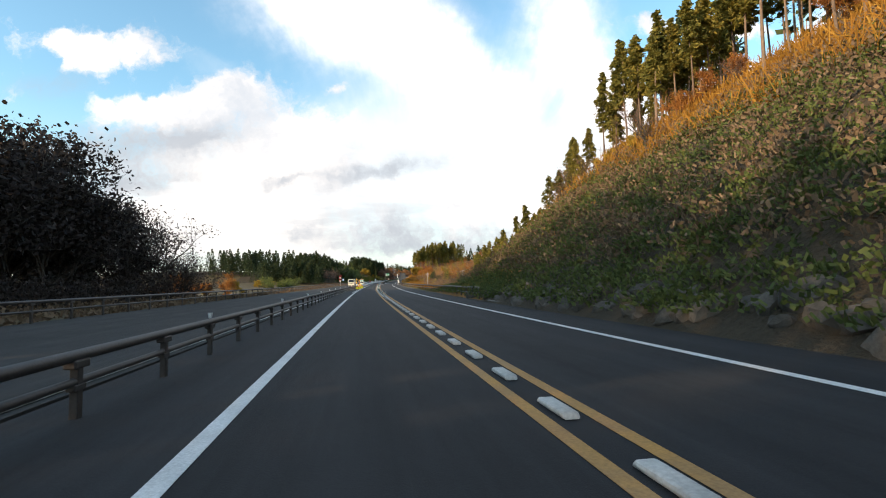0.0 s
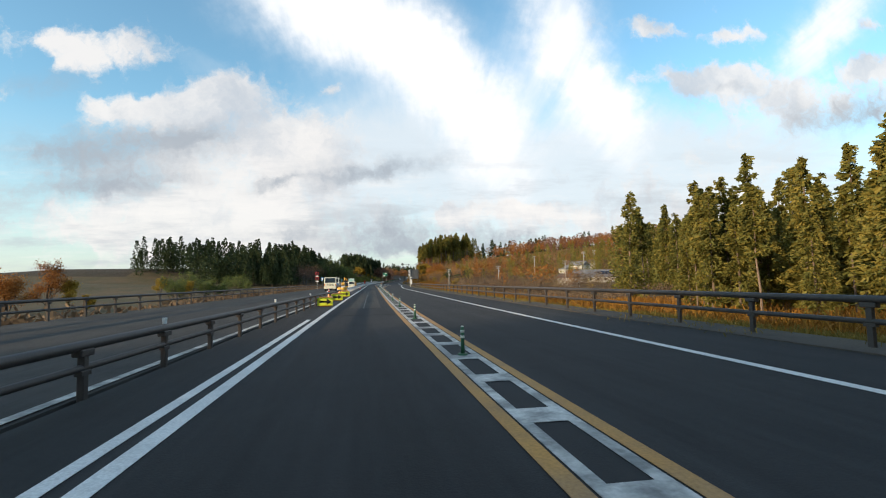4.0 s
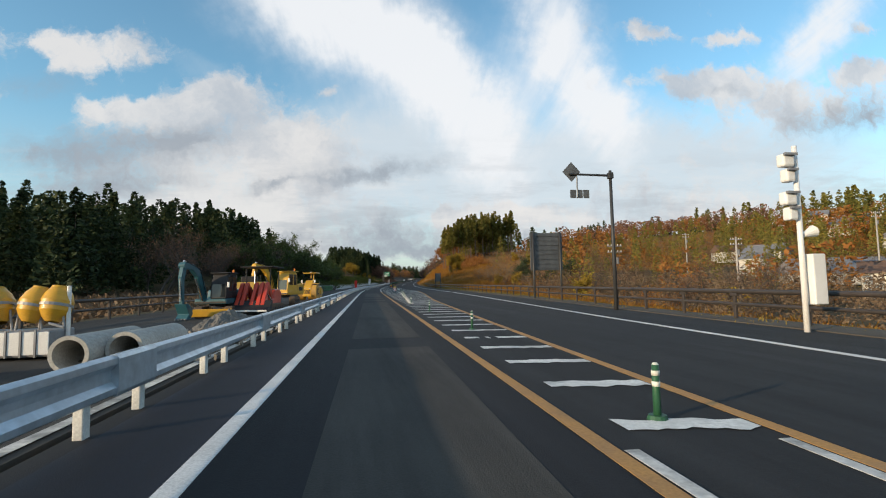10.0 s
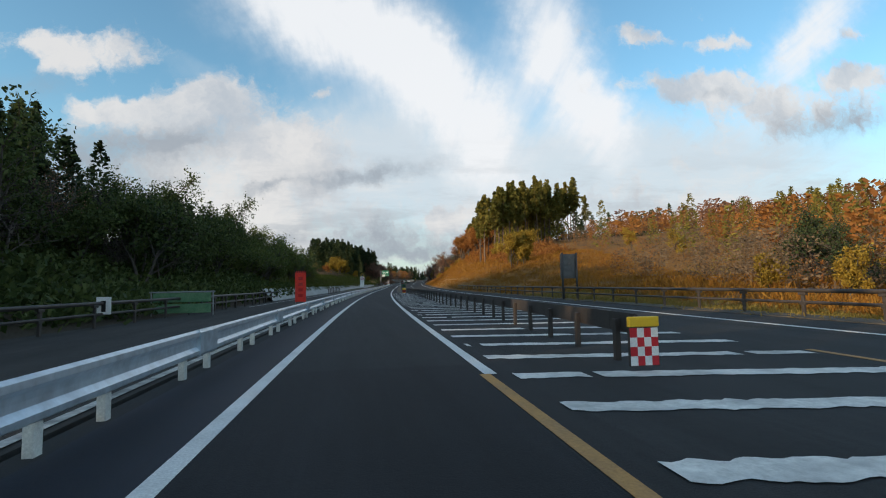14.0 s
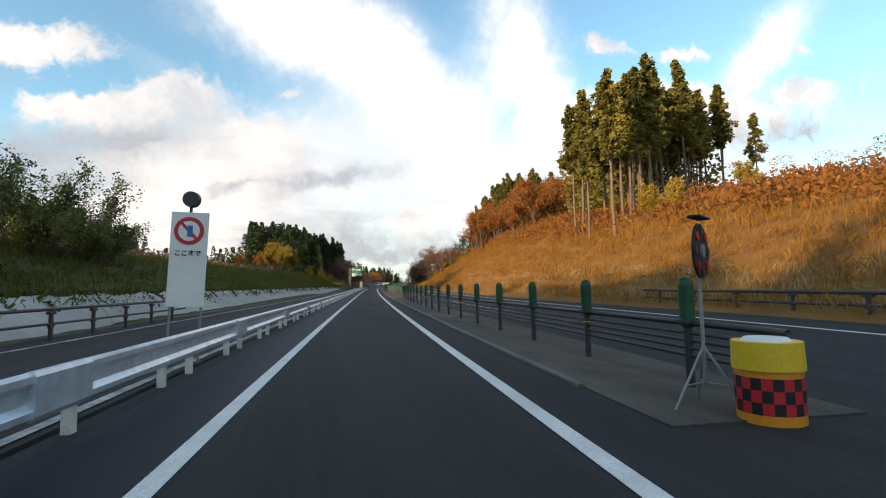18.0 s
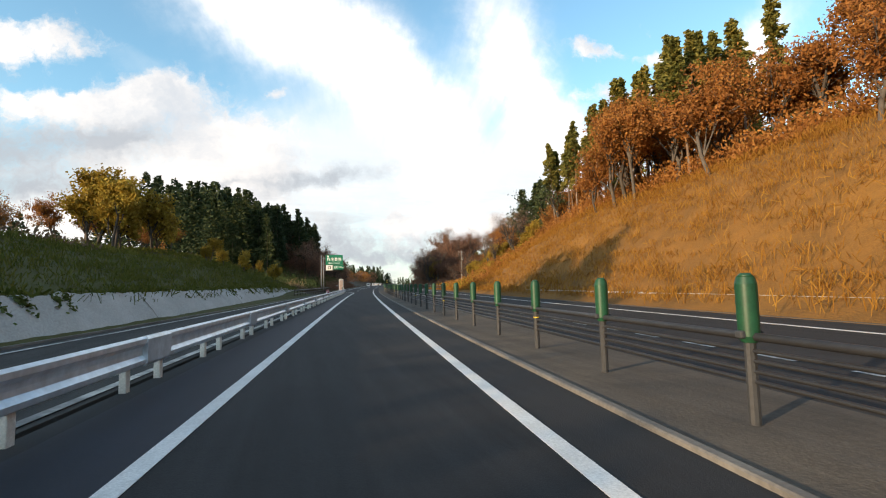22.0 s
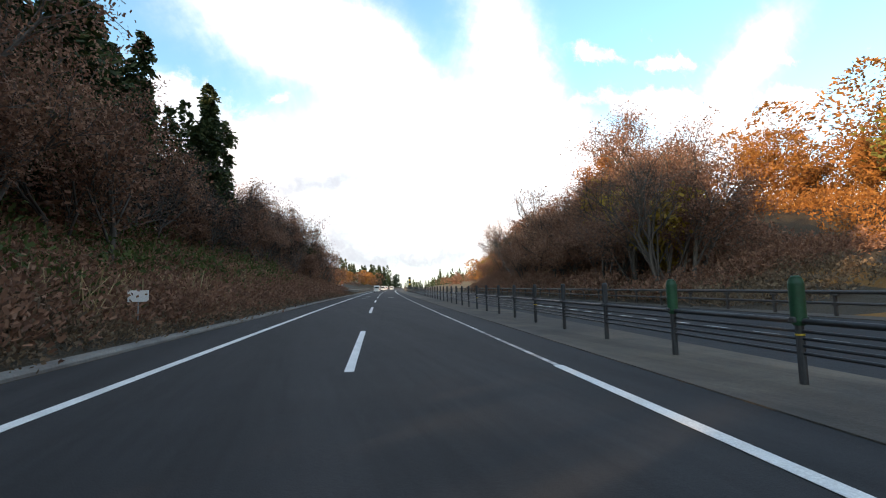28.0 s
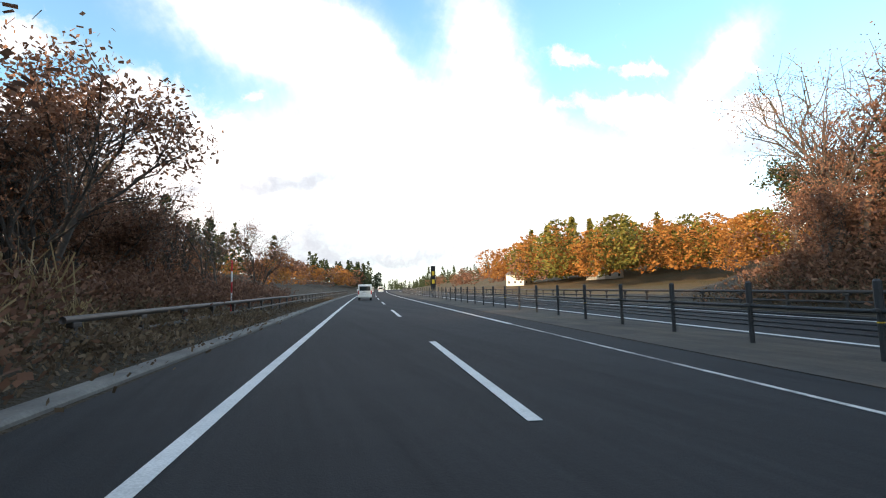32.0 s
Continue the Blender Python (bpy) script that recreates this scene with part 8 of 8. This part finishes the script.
for s, d, h in ((267, 50, 10), (284, 92, 15), (262, 30, 8), (330, 84, 11), (250, 70, 10), (581.5, 26, 9), (340, 120, 12), (620, 60, 9)):
    utility_pole(s, d, h)


def house(s, d, w, l, h, roof, wall_mat, label, yaw=20, panels=False):
    t = thing("house", label, "house", "houses in the valley", on_road(s, d, land(s, d) - 0.2, yaw))
    part("wall", bm_box(-w / 2, w / 2, -l / 2, l / 2, 0, h), wall_mat, t)
    r = h + 0.28 * w
    bm = bmesh.new()
    o = 0.5
    v = [bm.verts.new(p) for p in ((-w / 2 - o, -l / 2 - o, h - 0.1), (w / 2 + o, -l / 2 - o, h - 0.1), (0, -l / 2 - o, r), (-w / 2 - o, l / 2 + o, h - 0.1), (w / 2 + o, l / 2 + o, h - 0.1), (0, l / 2 + o, r))]
    for q in ((0, 1, 2), (5, 4, 3), (0, 2, 5, 3), (1, 4, 5, 2), (0, 3, 4, 1)):
        bm.faces.new([v[i] for i in q])
    rf = part("roof", bm, roof, t)
    part("ridge", bm_rod((0, -l / 2 - o, r), (0, l / 2 + o, r), 0.12, n=8), roof, rf)
    for side in (-1, 1):
        for k in range(max(2, int(l / 3))):
            y = -l / 2 + (k + 0.5) * l / max(2, int(l / 3))
            wn = part("window", bm_box(side * w / 2 - 0.04, side * w / 2 + 0.04, y - 0.6, y + 0.6, 0.9, 2.0), SIGN_WHITE, t)
            part("pane", bm_box(side * (w / 2 + 0.02) - 0.03, side * (w / 2 + 0.02) + 0.03, y - 0.52, y + 0.52, 0.98, 1.92), WINDOW_DARK, wn)
    for x in (-w / 4, w / 4):
        wn = part("window", bm_box(x - 0.6, x + 0.6, -l / 2 - 0.04, -l / 2 + 0.04, 0.9, 2.0), SIGN_WHITE, t)
        part("pane", bm_box(x - 0.52, x + 0.52, -l / 2 - 0.05, -l / 2 - 0.03, 0.98, 1.92), WINDOW_DARK, wn)
    if panels:
        for k in range(4):
            a = Matrix.Rotation(math.atan2(r - h, w / 2 + o), 4, "Y")
            bm = bm_box(-1.5, 1.5, -0.8, 0.8, 0.04, 0.1)
            p = part("solar_panel", bm, PANEL_BLUE, rf)
            p.matrix_basis = pose(-w / 4, -l / 2 + 1.6 + 1.75 * k, (h + r) / 2 + 0.12) @ Matrix.Rotation(-math.atan2(r - h, w / 2 + o), 4, "Y")
    return t


house(305, 104, 12, 20, 2.6, ROOF_GREY, WALL_WHITE, "long low barn with a grey roof carrying solar panels", 80, True)
house(331, 108, 7, 9, 5.0, ROOF_GREY, WALL_WHITE, "two-storey white house with a grey roof", 30)
house(322, 98, 5, 6, 4.6, ROOF_GREY, WALL_WHITE, "small white house with a grey roof", 10)
house(272, 80, 6, 7, 4.2, ROOF_BROWN, WALL_WHITE, "small pale house with a brown roof", 40)
house(360, 120, 8, 14, 3.6, ROOF_BROWN, WALL_WHITE, "long farmhouse with a brown roof among trees", 80)
house(390, 190, 7, 9, 5.5, ROOF_GREY, WALL_WHITE, "white hillside house with a grey roof", 30)
house(400, 205, 7, 8, 5.5, ROOF_BROWN, WALL_WHITE, "white hillside house with a brown roof", 60)
house(382, 178, 6, 8, 5.0, ROOF_GREY, WALL_WHITE, "white hillside house with a grey roof", 10)
house(415, 195, 8, 9, 5.5, ROOF_GREY, WALL_WHITE, "white hillside house with a grey roof", 45)
house(340, 165, 8, 16, 4.5, ROOF_GREY, WALL_WHITE, "long pale shed with a grey roof", 85)
house(330, 190, 7, 10, 5.0, ROOF_GREY, WALL_WHITE, "white house with a grey roof beside a field", 20)
house(300, 150, 7, 9, 4.4, ROOF_GREY, WALL_WHITE, "white house with a grey roof beside a field", 50)
house(831, 80, 8, 10, 5.0, ROOF_GREY, WALL_WHITE, "white building beyond the rails", 15)
house(870, 60, 7, 9, 4.6, ROOF_GREY, WALL_WHITE, "pale building far beside the road", 40)
house(60, -150, 8, 10, 5.0, ROOF_GREY, WALL_WHITE, "pale house far beyond the fields", 30)
house(120, -110, 7, 9, 4.6, ROOF_BROWN, WALL_WHITE, "pale house with a brown roof beyond the fields", 60)
house(150, -85, 7, 9, 4.6, ROOF_GREY, WALL_WHITE, "pale house with a grey roof beyond the fields", 15)
